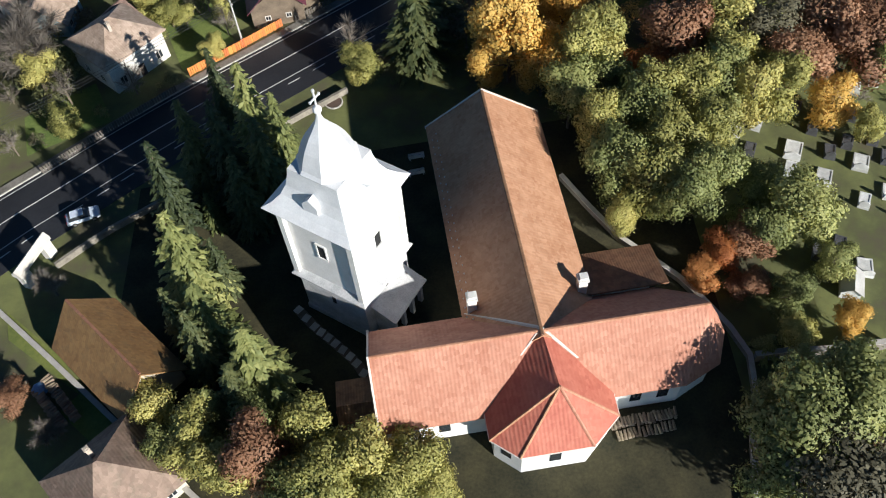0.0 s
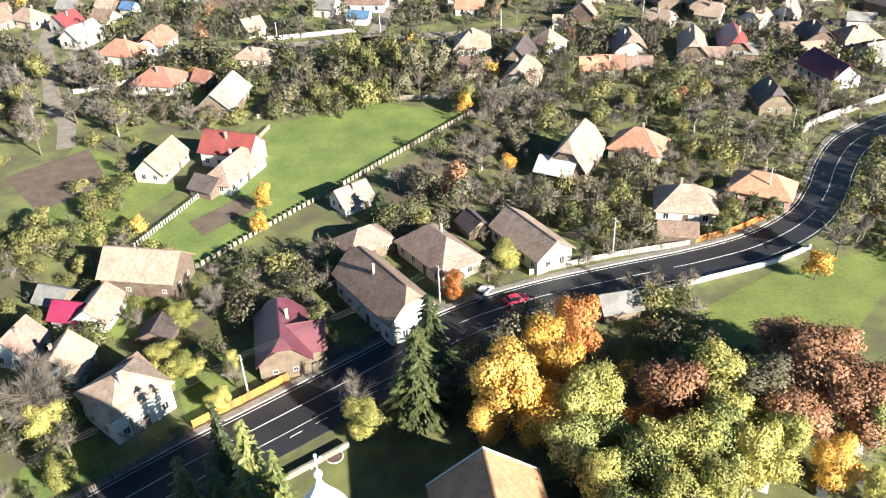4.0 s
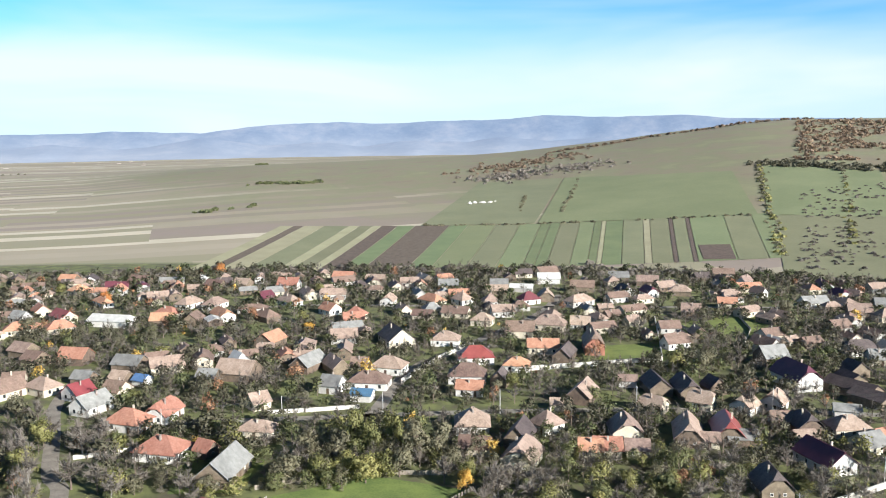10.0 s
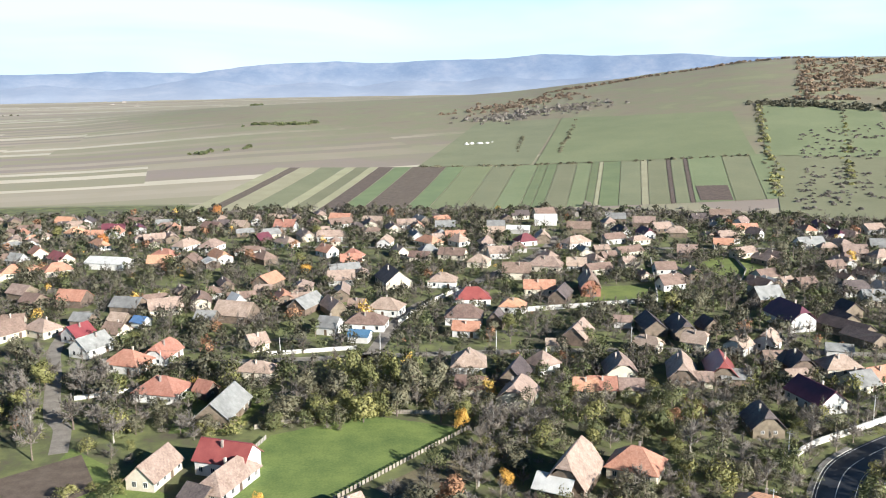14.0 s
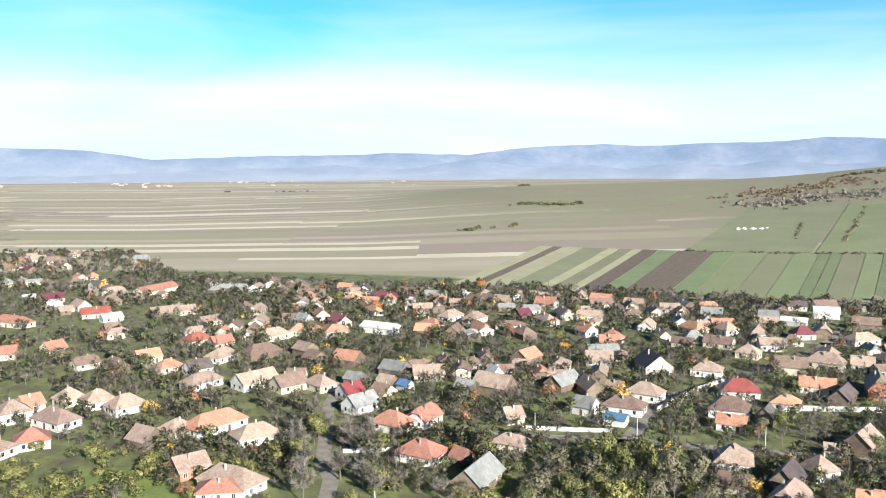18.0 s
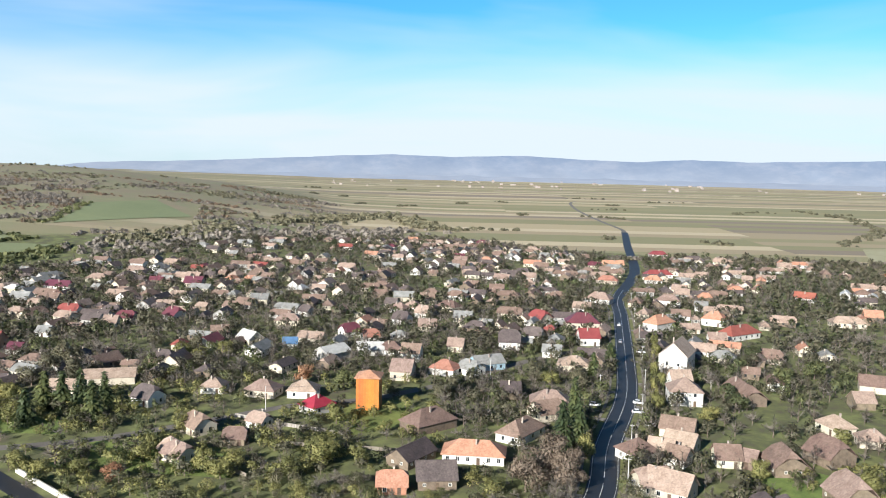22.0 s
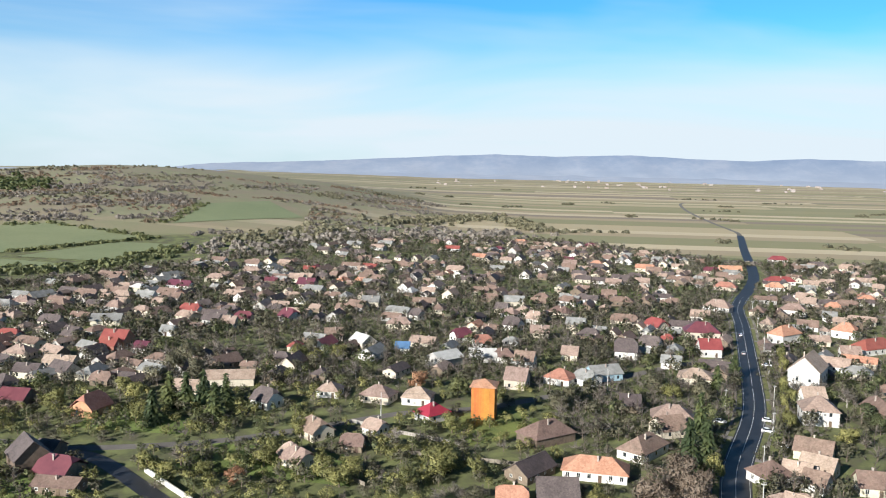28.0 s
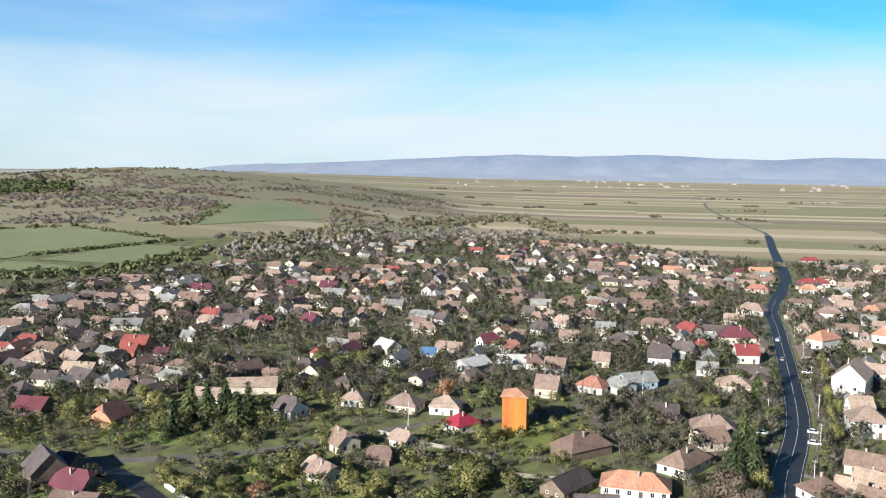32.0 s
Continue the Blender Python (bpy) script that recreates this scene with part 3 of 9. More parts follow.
def tree(kind, x, y, height, radius=None, near=False, label=""):
    """One tree: a trunk with limbs and a crown. Near trees have a finer crown of their own."""
    rng = random.Random(hash((round(x * 10), round(y * 10))) & 0xffff)
    radius = radius or height * (0.2 if kind in ("fir", "sunfir") else 0.42)
    z = rise(x, y)
    words, cat = TREE_WORDS[kind]
    root = thing("fir_tree" if "fir" in kind else "tree", pose(x, y, z, 0, 0, rng.uniform(0, 360)), label or words, cat)
    var = rng.randrange(5 if not near else 3)
    H, R = 8.0, 3.2
    if "fir" in kind:
        H, R = 14.0, 3.0
        me = shared((kind, near, var), lambda: fir_mesh("needles", LEAF[kind], var + 5, H, R, 26 if near else 5, 0.30 if near else 0.7))
        tk = shared(("firtrunk",), lambda: mesh_of("trunk", *tube_data((0, 0, -0.3), (0, 0, H * 0.97), 0.26, 0.03, 8), BARK))
    elif kind == "bare":
        me = shared((kind, near, var), lambda: twig_mesh("twigs", LEAF[kind], var + 20, H, R, 1.8, 2200 if near else 520, 0.022 if near else 0.05))
        tk = shared(("baretrunk", var), lambda: mesh_of("trunk", *limbs_data(var + 20, H, R, 1.8, 0.2)[0], PALE_BARK if var % 2 else BARK))
    else:
        me = shared((kind, near, var), lambda: leaves_mesh("leaves", NEAR_LEAF.get(kind, LEAF[kind]) if near else LEAF[kind], var + 40, crown_lobes(var + 40, H, R, 1.4), 10000 if near else 3200 if kind == "brown" else 1500, 0.135 if near else 0.17 if kind == "brown" else 0.27, 0.4))
        tk = shared(("trunk", var), lambda: mesh_of("trunk", *limbs_data(var + 40, H, R, 1.4, 0.2)[0], BARK))
    s = Matrix.Diagonal((radius / R, radius / R, height / H, 1))
    child("trunk", tk, root, s)
    child("crown", me, root, s)
    return root


def bush(kind, x, y, size, near=False):
    rng = random.Random(hash((round(x * 7), round(y * 7))) & 0xffff)
    var = rng.randrange(4)
    if kind == "bare":
        me = shared(("bushbare", var), lambda: twig_mesh("twigs", LEAF[kind], var + 60, 2.0, 1.6, 0.2, 420, 0.035))
    else:
        def make():
            r2 = random.Random(var)
            lobes = [((r2.uniform(-.7, .7), r2.uniform(-.7, .7), r2.uniform(0.5, 1.2)), (r2.uniform(.6, 1), r2.uniform(.6, 1), r2.uniform(.6, .9))) for _ in range(5)]
            return leaves_mesh("leaves", LEAF[kind], var + 70, lobes, 900 if near else 260, 0.16 if near else 0.32)
        me = shared(("bush", kind, near, var), make)
    ob = thing("bush", pose(x, y, rise(x, y), 0, 0, rng.uniform(0, 360)) @ Matrix.Diagonal((size / 1.5, size / 1.5, size / 1.7, 1)), TREE_WORDS[kind][0].replace("tree", "bush"), "bush", me=me)
    return ob


# ---- houses ----


def window_parts(parent, m, w=0.9, h=1.2, simple=False):
    if simple:
        return child("window", shared(("win", w, h), lambda: box_mesh("window", GLASS, -w / 2, -0.03, -h / 2, w / 2, 0.05, h / 2)), parent, m)
    def frame_mesh():
        t = 0.1
        return mesh_of("window_frame", *merge(
            box_data(-w / 2 - t, -0.04, -h / 2 - t, w / 2 + t, 0.07, -h / 2), box_data(-w / 2 - t, -0.04, h / 2, w / 2 + t, 0.07, h / 2 + t),
            box_data(-w / 2 - t, -0.04, -h / 2, -w / 2, 0.07, h / 2), box_data(w / 2, -0.04, -h / 2, w / 2 + t, 0.07, h / 2),
            box_data(-0.035, -0.04, -h / 2, 0.035, 0.06, h / 2)), FRAME)
    fr = child("window", shared(("frame", w, h), frame_mesh), parent, m, "white-framed casement window")
    child("pane", shared(("pane", w, h), lambda: box_mesh("pane", GLASS, -w / 2, -0.03, -h / 2, w / 2, 0.02, h / 2)), fr)
    return fr


def gable_roof(L, W, he, hr, o, t=0.18):
    """A gabled roof of two slabs with an overhang o; the ridge runs along x."""
    k = (hr - he) / (W / 2)
    y1, z1 = W / 2 + o, he - o * k
    poly = [(-y1, z1), (0, hr), (y1, z1), (y1, z1 + t), (0, hr + t), (-y1, z1 + t)]
    return prism(poly, -L / 2 - o, L / 2 + o)


def hip_roof(L, W, he, hr, o, cut=1.0, t=0.18):
    k = (hr - he) / (W / 2)
    x1, y1, z1 = L / 2 + o, W / 2 + o, he - o * k * 0.6
    rx = max(0.15, x1 - y1 * cut)
    v = [(-x1, -y1, z1), (x1, -y1, z1), (x1, y1, z1), (-x1, y1, z1)]
    v += [(a, b, c + t) for a, b, c in v] + [(-rx, 0, hr + t), (rx, 0, hr + t)]
    f = [(3, 2, 1, 0), (0, 1, 5, 4), (1, 2, 6, 5), (2, 3, 7, 6), (3, 0, 4, 7), (4, 5, 9, 8), (6, 7, 8, 9), (5, 6, 9), (7, 4, 8)]
    return v, f


def half_hip_roof(L, W, he, hr, o, t=0.18):
    """A gable whose top is clipped by a small hip."""
    k = (hr - he) / (W / 2)
    x1, y1, z1 = L / 2 + o, W / 2 + o, he - o * k
    yc, c = W * 0.2, W * 0.22
    zc = hr - yc * k
    v, f = [], []
    for sx in (-1, 1):
        for dz in (0, t):
            v += [(sx * x1, -y1, z1 + dz), (sx * x1, -yc, zc + dz), (sx * (x1 - c), 0, hr + dz), (sx * x1, yc, zc + dz), (sx * x1, y1, z1 + dz)]
    a, A, b, B = 0, 5, 10, 15
    f = [(A, B, B + 1, B + 2, A + 2, A + 1), (A + 4, A + 3, A + 2, B + 2, B + 3, B + 4), (A + 1, A + 2, A + 3), (B + 3, B + 2, B + 1),
         (a, a + 1, a + 2, b + 2, b + 1, b), (a + 4, b + 4, b + 3, b + 2, a + 2, a + 3), (a + 1, a + 3, a + 2), (b + 3, b + 1, b + 2),
         (a, b, B, A), (a + 4, A + 4, B + 4, b + 4)]
    for i in (0, 1, 3):
        j = {0: 1, 1: 3, 3: 4}[i]
        f += [(a + i, A + i, A + j, a + j), (b + j, B + j, B + i, b + i)]
    return v, f


def wall_data(L, W, he, hr, gable=True):
    if not gable:
        return box_data(-L / 2, -W / 2, -0.3, L / 2, W / 2, he)
    return prism([(-W / 2, -0.3), (W / 2, -0.3), (W / 2, he), (0, hr - 0.02), (-W / 2, he)], -L / 2, L / 2)


OCCUPIED = []       # (x, y, radius) of what stands on the ground


def house(x, y, turn, L, W, he, hr, roof="pale", wall="white", shape="gable", chimneys=1, far=False, wing=0.0, name="house", label=""):
    """One house: walls, roof with chimneys, windows and a door. The ridge runs along the length L, turned from +x."""
    rng = random.Random(hash((round(x * 3), round(y * 3))) & 0xffff)
    OCCUPIED.append((x, y, max(L, W) * 0.5 + 1.0))
    wall_word = {"white": "white-rendered", "cream": "cream-rendered", "grey": "grey-rendered", "wood": "dark wooden", "brick": "brick", "blue": "blue-rendered", "pink": "pink-rendered"}[wall]
    roof_word = {"orange": "an orange tiled roof", "pale": "a pale weathered tile roof", "brown": "a brown tiled roof", "dark": "a dark tiled roof", "red": "a red metal roof", "crimson": "a crimson metal roof", "wine": "a wine-red roof", "grey": "a grey sheet roof", "white": "a pale sheet roof", "blue": "a blue sheet roof"}[roof]
    kind = {"house": "village house", "barn": "barn", "shed": "shed"}.get(name, "building")
    hipped = " and hipped ends" if shape == "hip" else ""
    root = thing(name, pose(x, y, rise(x, y), 0, 0, turn), label or f"{wall_word} {kind} with {roof_word}{hipped}".replace("village house", "house"), name)
    o = 0.55 if not far else 0.45
    make = {"gable": gable_roof, "hip": hip_roof, "half": half_hip_roof}[shape]
    child("wall", mesh_of("wall", *wall_data(L, W, he, hr - (0 if shape == "gable" else W * 0.16), shape == "gable" or shape == "half"), WALL[wall]), root)
    ro = child("roof", mesh_of("roof", *make(L, W, he, hr, o), ROOF[roof]), root)
    if shape != "hip" and not far:
        child("ridge_cap", mesh_of("ridge_cap", *box_data(-L / 2 + (W * 0.2 if shape == "half" else -0.4), -0.12, hr + 0.1, L / 2 - (W * 0.2 if shape == "half" else -0.4), 0.12, hr + 0.27), ROOF[roof]), ro)
    if wing:
        W2 = W * 0.8
        h2 = he + (hr - he) * 0.82
        side = 1 if wing > 0 else -1
        wl_ = abs(wing)
        mt = pose(L * 0.12, side * (W / 4 + wl_ / 2), 0, 0, 0, 90)
        child("wing_wall", mesh_of("wing_wall", *wall_data(W / 2 + wl_, W2, he, h2), WALL[wall]), root, mt)
        child("wing_roof", mesh_of("wing_roof", *gable_roof(W / 2 + wl_, W2, he, h2, o * 0.8), ROOF[roof]), root, mt)
    cm = lambda: mesh_of("chimney", *merge(box_data(-0.24, -0.24, -1.6, 0.24, 0.24, 0.62), box_data(-0.31, -0.31, 0.62, 0.31, 0.31, 0.74), box_data(-0.17, -0.17, 0.74, 0.17, 0.17, 0.86)), STUCCO)
    for i in range(chimneys):
        cx = (i - (chimneys - 1) / 2) * L * 0.36 + rng.uniform(-.1, .1) * L
        child("chimney", shared("chimney", cm), ro, pose(cx, rng.choice((-.16, .16)) * W, hr - 0.1))
    if wall != "wood" or not far:
        floors = 0 if name in ("barn", "shed") and far else 2 if he >= 5.4 else 1
        ww, wh = (0.95, 1.25) if wall != "wood" else (0.7, 0.7)
        for fl in range(floors):
            zc = 1.6 + fl * 2.75
            if he < 2.3:
                break
            n = max(1, int(L / (3.0 if not far else 4.2)))
            for sy, rz in ((1, 0), (-1, 180)):
                if wing and (wing > 0) == (sy > 0):
                    continue
                for k in range(n):
                    px = (k + 0.5) / n * L - L / 2
                    if fl == 0 and k == n // 2 and sy < 0:
                        child("door", shared("door", lambda: box_mesh("door", TIMBER, -0.5, -0.04, -1.05, 0.5, 0.06, 1.05)), root, pose(px, sy * W / 2, 1.05, 0, 0, rz))
                        continue
                    window_parts(root, pose(px, sy * W / 2, zc, 0, 0, rz), ww, wh, far)
            m = 2 if W > 5.5 else 1
            for sx, rz in ((1, -90), (-1, 90)):
                for k in range(m):
                    py = ((k + 0.5) / m - 0.5) * W * 0.8
                    window_parts(root, pose(sx * L / 2, py, zc, 0, 0, rz), ww, wh, far)
    return root

# ---- roads ----
ASPHALT = worn("asphalt", (0.015, 0.016, 0.02), (0.034, 0.035, 0.041), 0.15, 0.55, fine=3, vary=0.0)
GRAVEL = worn("gravel_lane", (0.16, 0.14, 0.115), (0.30, 0.27, 0.23), 0.3, 0.95, fine=3, vary=0.1)
PAVING = worn("worn_paving", (0.13, 0.12, 0.105), (0.27, 0.25, 0.22), 0.5, 0.9, fine=4, vary=0.0)
PAINT = worn("road_paint", (0.55, 0.55, 0.53), (0.75, 0.75, 0.73), 0.6, 0.7, vary=0.0)
ROAD_LINE = spline([(260, 262), (205, 232), (158, 206), (128, 190), (112, 181), (101, 173), (93, 163), (86, 152), (78, 142.5), (66, 134.5), (53, 130), (36, 126), (20.6, 122), (6, 116), (-10.6, 104.6), (-21.8, 96.8),
                    (-33.9, 88.5), (-44.3, 80.7), (-55.2, 72.1), (-80, 53), (-120, 42), (-165, 60), (-208.5, 88.5), (-245, 106.5), (-295, 135.5), (-351, 161), (-457, 206.5), (-526, 236), (-655, 308), (-860, 396), (-1052, 479), (-1128, 501), (-1225, 523), (-1396, 566), (-1590, 620), (-1810, 694), (-1900, 740)], 2.0)
bend_cut = [i for i, p in enumerate(ROAD_LINE) if p.x > -1040][-1]
road = thing("road", Matrix(), "dark asphalt main road with worn white lines", "road", kind="structure", me=mesh_of("road", *band(ROAD_LINE[:bend_cut], -4.3, 4.3, -0.2, 0.06), ASPHALT))
OLD_ASPHALT = worn("grey_old_asphalt", (0.11, 0.10, 0.09), (0.19, 0.17, 0.15), 0.1, 0.9, fine=2, vary=0.0)
far_road = thing("road", Matrix(), "narrow grey country road across the plain", "road", kind="structure", me=mesh_of("road", *band(ROAD_LINE[bend_cut - 1:], -3.0, 3.0, -0.2, 0.08), OLD_ASPHALT))
near_cut = [i for i, p in enumerate(ROAD_LINE) if p.x > -560][-1]
NEAR_ROAD = ROAD_LINE[:near_cut]
child("centre_line", mesh_of("centre_line", *merge(dashes(NEAR_ROAD, 0, 0.14, 40, 3, 0.075), ), PAINT), road)
child("edge_line", mesh_of("edge_line", *band(NEAR_ROAD, -3.8, -3.69, 0.03, 0.072), PAINT), road)
child("edge_line", mesh_of("edge_line", *band(NEAR_ROAD, 3.69, 3.8, 0.03, 0.072), PAINT), road)
church_part = [p for p in ROAD_LINE if -62 < p.x < 0]
lay_by = thing("lay_by", Matrix(), "asphalt parking strip beside the main road", "parking", kind="structure", me=mesh_of("lay_by", *band(church_part, -7.4, -4.32, -0.2, 0.055), ASPHALT))
child("parking_line", mesh_of("parking_line", *dashes(church_part, -4.9, 0.14, 1.8, 2.2, 0.07), PAINT), lay_by)
town_part = [p for p in ROAD_LINE if -62 < p.x < 112]
pavement = thing("pavement", Matrix(), "pale concrete pavement with a kerb along the road", "pavement", kind="structure", me=mesh_of("pavement", *band(town_part, 4.5, 5.7, -0.2, 0.17), PAVING))
child("kerb", mesh_of("kerb", *band(town_part, 4.31, 4.49, -0.2, 0.19), CONCRETE), pavement)
west_part = [p for p in ROAD_LINE if -560 < p.x < -190]
verge_2 = thing("pavement", Matrix(), "narrow gravel footway along the straight road", "pavement", kind="structure", me=mesh_of("pavement", *band(west_part, 6.2, 7.4, -0.2, 0.1), GRAVEL))
verge_3 = thing("pavement", Matrix(), "narrow gravel footway along the straight road", "pavement", kind="structure", me=mesh_of("pavement", *band(west_part, -7.2, -6.2, -0.2, 0.1), GRAVEL))
VERGE = worn("verge_grass", (0.09, 0.11, 0.035), (0.19, 0.20, 0.075), 0.2, 0.95, fine=2, vary=0.0)
for a_, b_ in ((4.5, 6.1), (7.5, 10.5), (-6.1, -4.5), (-10.0, -7.3)):
    thing("verge", Matrix(), "strip of grass beside the straight road", "verge", kind="structure", me=mesh_of("verge", *band(west_part, a_, b_, -0.2, 0.05), VERGE))
for k in range(9, len(west_part) - 8, 9):
    # drives that cross the verge to the gates
    p, q = west_part[k], west_part[k + 1]
    turn_ = math.degrees(math.atan2(q.y - p.y, q.x - p.x))
    d_ = 1 if k % 2 else -1
    thing("driveway", pose(p.x, p.y, 0, 0, 0, turn_), "short pale concrete drive across the verge", "driveway", kind="structure", me=shared(("drive", d_), lambda: box_mesh("driveway", PAVING, -1.6, min(d_ * 4.35, d_ * 10.6), -0.2, 1.6, max(d_ * 4.35, d_ * 10.6), 0.12)))
LANES = [ROAD_LINE]


def lane(pts, w, mat, label):
    line = spline([Vector(p) for p in pts], 3.0)
    LANES.append(line)
    return thing("lane", Matrix(), label, "lane", kind="structure", me=mesh_of("lane", *band(line, -w / 2, w / 2, -0.2, 0.045), mat))


lane([(-290, -150), (-278, -116), (-271, -95), (-275, -54), (-286, -25), (-303, 10), (-308, 38), (-321, 64.5), (-337, 88), (-365, 128), (-385, 170)], 4.6, OLD_ASPHALT, "narrow asphalt side street through gardens")
lane([(-268, -92), (-260, -81), (-236, -62), (-195, -32), (-150, 0), (-112, 36)], 5.5, ASPHALT, "narrow asphalt street with a pale wall")
lane([(-14, 262), (-10, 271), (-2.6, 304), (6.5, 327), (14, 336), (39, 373), (70, 420), (90, 470)], 5, GRAVEL, "pale gravel village street")
lane([(-86, 196), (-91, 212), (-97, 221), (-108, 251), (-120, 285), (-126, 330)], 4.5, GRAVEL, "narrow gravel lane between trees")
lane([(-90, 262), (-40, 263), (30, 265), (90, 262), (150, 252), (200, 236)], 4.2, GRAVEL, "dirt lane behind gardens")
lane([(-160, 420), (-60, 452), (40, 440), (120, 432), (220, 420)], 4.2, GRAVEL, "dirt lane between farmyards")


def clear_of_roads(x, y, d):
    for line in LANES:
        for p in line[::4]:
            if abs(p.x - x) < d and abs(p.y - y) < d and (p.x - x) ** 2 + (p.y - y) ** 2 < d * d:
                return False
    return True


# ---- church ----
CHURCH_TILE = tiled("church_tile", (0.40, 0.18, 0.10), (0.55, 0.29, 0.18), rows=0.42, vary=0.0, mossy=0.12)
CHOIR_TILE = tiled("choir_tile", (0.40, 0.10, 0.07), (0.52, 0.17, 0.12), rows=0.42, vary=0.0, mossy=0.06)
SIDE_TILE = tiled("old_clay_tile", (0.16, 0.075, 0.045), (0.30, 0.15, 0.085), rows=0.3, vary=0.0, mossy=0.3)
LIME = worn("limewash", (0.66, 0.65, 0.62), (0.82, 0.81, 0.78), 0.35, 0.9, vary=0.0, bump=0.1)
ZINC = worn("white_painted_metal", (0.62, 0.63, 0.65), (0.80, 0.81, 0.82), 0.5, 0.42, vary=0.0, bump=0.05)
STAINED = worn("stained_plaster", (0.36, 0.37, 0.38), (0.66, 0.66, 0.66), 0.6, 0.9, vary=0.0)
GUTTER = worn("pale_flashing", (0.55, 0.50, 0.46), (0.72, 0.68, 0.63), 0.6, 0.5, vary=0.0)
DARK = worn("dark_opening", (0.012, 0.012, 0.012), (0.03, 0.03, 0.03), 1, 0.9, vary=0)
church = thing("church", pose(9.4, 41.6, 0, 0, 0, 5), "white limewashed cross-shaped church with orange and red tiled roofs", "church")
E_, R_ = 6.2, 11.0
# nave, to the north of the crossing
child("nave_wall", mesh_of("nave_wall", *wall_data(33.5, 13.4, E_, R_ - 0.2), LIME), church, pose(0, 17, 0, 0, 0, 90))
nave_roof = child("nave_roof", mesh_of("nave_roof", *gable_roof(34, 13.4, E_, R_, 0.7, 0.22), CHURCH_TILE), church, pose(0, 17, 0, 0, 0, 90), "brown-orange clay tile roof")
child("ridge_cap", mesh_of("ridge_cap", *prism([(-.22, R_ + .16), (.22, R_ + .16), (.12, R_ + .36), (-.12, R_ + .36)], -17.6, 17.6), SIDE_TILE), nave_roof)
child("verge", mesh_of("verge", *prism([(-7.5, 5.55), (0, R_ + 0.02), (7.5, 5.55), (7.5, 5.95), (0, R_ + .45), (-7.5, 5.95)], 17.7, 17.9), GUTTER), nave_roof)
guard = box_mesh("snow_guard", GUTTER, -0.08, -0.06, 0, 0.08, 0.06, 0.14)
slope_n = (R_ - E_) / 6.7
for row, yy in enumerate((6.9, 6.3)):
    for k in range(26):
        child("snow_guard", guard, nave_roof, pose(-15 + k * 1.2 + row * 0.6, yy, R_ - yy * slope_n + 0.2))
for sx in (-1, 1):
    for k in range(4):
        child("window", shared("cwin", lambda: box_mesh("window", GLASS, -0.6, -0.05, -1.5, 0.6, 0.06, 1.5)), church, pose(sx * 6.7, 11 + k * 6, 3.4, 0, 0, -90 * sx))
# transept
child("transept_wall", mesh_of("transept_wall", *prism([(-5.3, -0.3), (5.3, -0.3), (5.3, E_), (0, R_ - 0.3), (-5.3, E_)], -17.2, 14.5), LIME), church)
apse_w = [(14.4, -5.3), (18.2, -3.6), (19.6, -0.6), (19.6, 1.2), (18.2, 3.8), (14.4, 5.3)]
child("apse_wall", mesh_of("apse_wall", [(x, y, -0.3) for x, y in apse_w] + [(x, y, E_) for x, y in apse_w], [tuple(reversed(range(6))), tuple(range(6, 12))] + [(i, (i + 1) % 6, 6 + (i + 1) % 6, 6 + i) for i in range(6)]), church).data.materials.append(LIME)
x0, x1 = -17.9, 14.5
apse_e = [(x1, -6.1), (18.7, -4.3), (20.4, -0.8), (20.4, 1.5), (18.7, 4.5), (x1, 6.1)]
ze = E_ - 0.6
tv = [(x0, -6.1, ze), (x0, 0, R_), (x0, 6.1, ze), (x1 + 3.4, 0.2, R_)] + [(a, b, ze) for a, b in apse_e]
tv += [(a, b, c - 0.25) for a, b, c in tv]
tf = [(0, 4, 3, 1), (1, 3, 9, 2)] + [(4 + i, 5 + i, 3) for i in range(5)]
tf += [tuple(i + 10 for i in reversed(q)) for q in tf]
ring = [0, 4, 5, 6, 7, 8, 9, 2, 1]
tf += [(ring[(i + 1) % 9], ring[i], ring[i] + 10, ring[(i + 1) % 9] + 10) for i in range(9)]
transept_roof = child("transept_roof", mesh_of("transept_roof", tv, tf, CHURCH_TILE), church, None, "salmon-orange ribbed tile roof")
child("ridge_cap", mesh_of("ridge_cap", *prism([(-.2, R_ + .0), (.2, R_ + .0), (.1, R_ + .2), (-.1, R_ + .2)], x0, x1 + 3.4), CHURCH_TILE), transept_roof)
child("verge", mesh_of("verge", *prism([(-6.2, ze - .1), (0, R_ - .1), (6.2, ze - .1), (6.2, ze + .28), (0, R_ + .28), (-6.2, ze + .28)], x0 - 0.2, x0), GUTTER), transept_roof)
for px in (-14.5, -11.2, 9.6, 12.6):
    child("window", shared("cwin", None), church, pose(px, -5.3, 3.3, 0, 0, 180))
# choir
ch = [(-7.0, -5.0), (-7.0, -8.7), (-4.3, -11.1), (3.3, -11.1), (6.6, -8.3), (6.7, -5.0)]
cw = [(x * 0.92, y * 0.945 if y < -6 else -4.6) for x, y in ch]
child("choir_wall", mesh_of("choir_wall", [(x, y, -0.3) for x, y in cw] + [(x, y, E_) for x, y in cw], [tuple(reversed(range(6))), tuple(range(6, 12))] + [(i, (i + 1) % 6, 6 + (i + 1) % 6, 6 + i) for i in range(6)], LIME), church)
cz = E_ - 0.35
cv = [(0, 0.5, R_ + 0.05), (0.5, -6.3, R_ - 0.25)] + [(x, y, cz) for x, y in ch] + [(-5.2, -0.2, E_ + 1.2), (5.4, -0.2, E_ + 1.2)]
cv += [(a, b, c - 0.25) for a, b, c in cv]
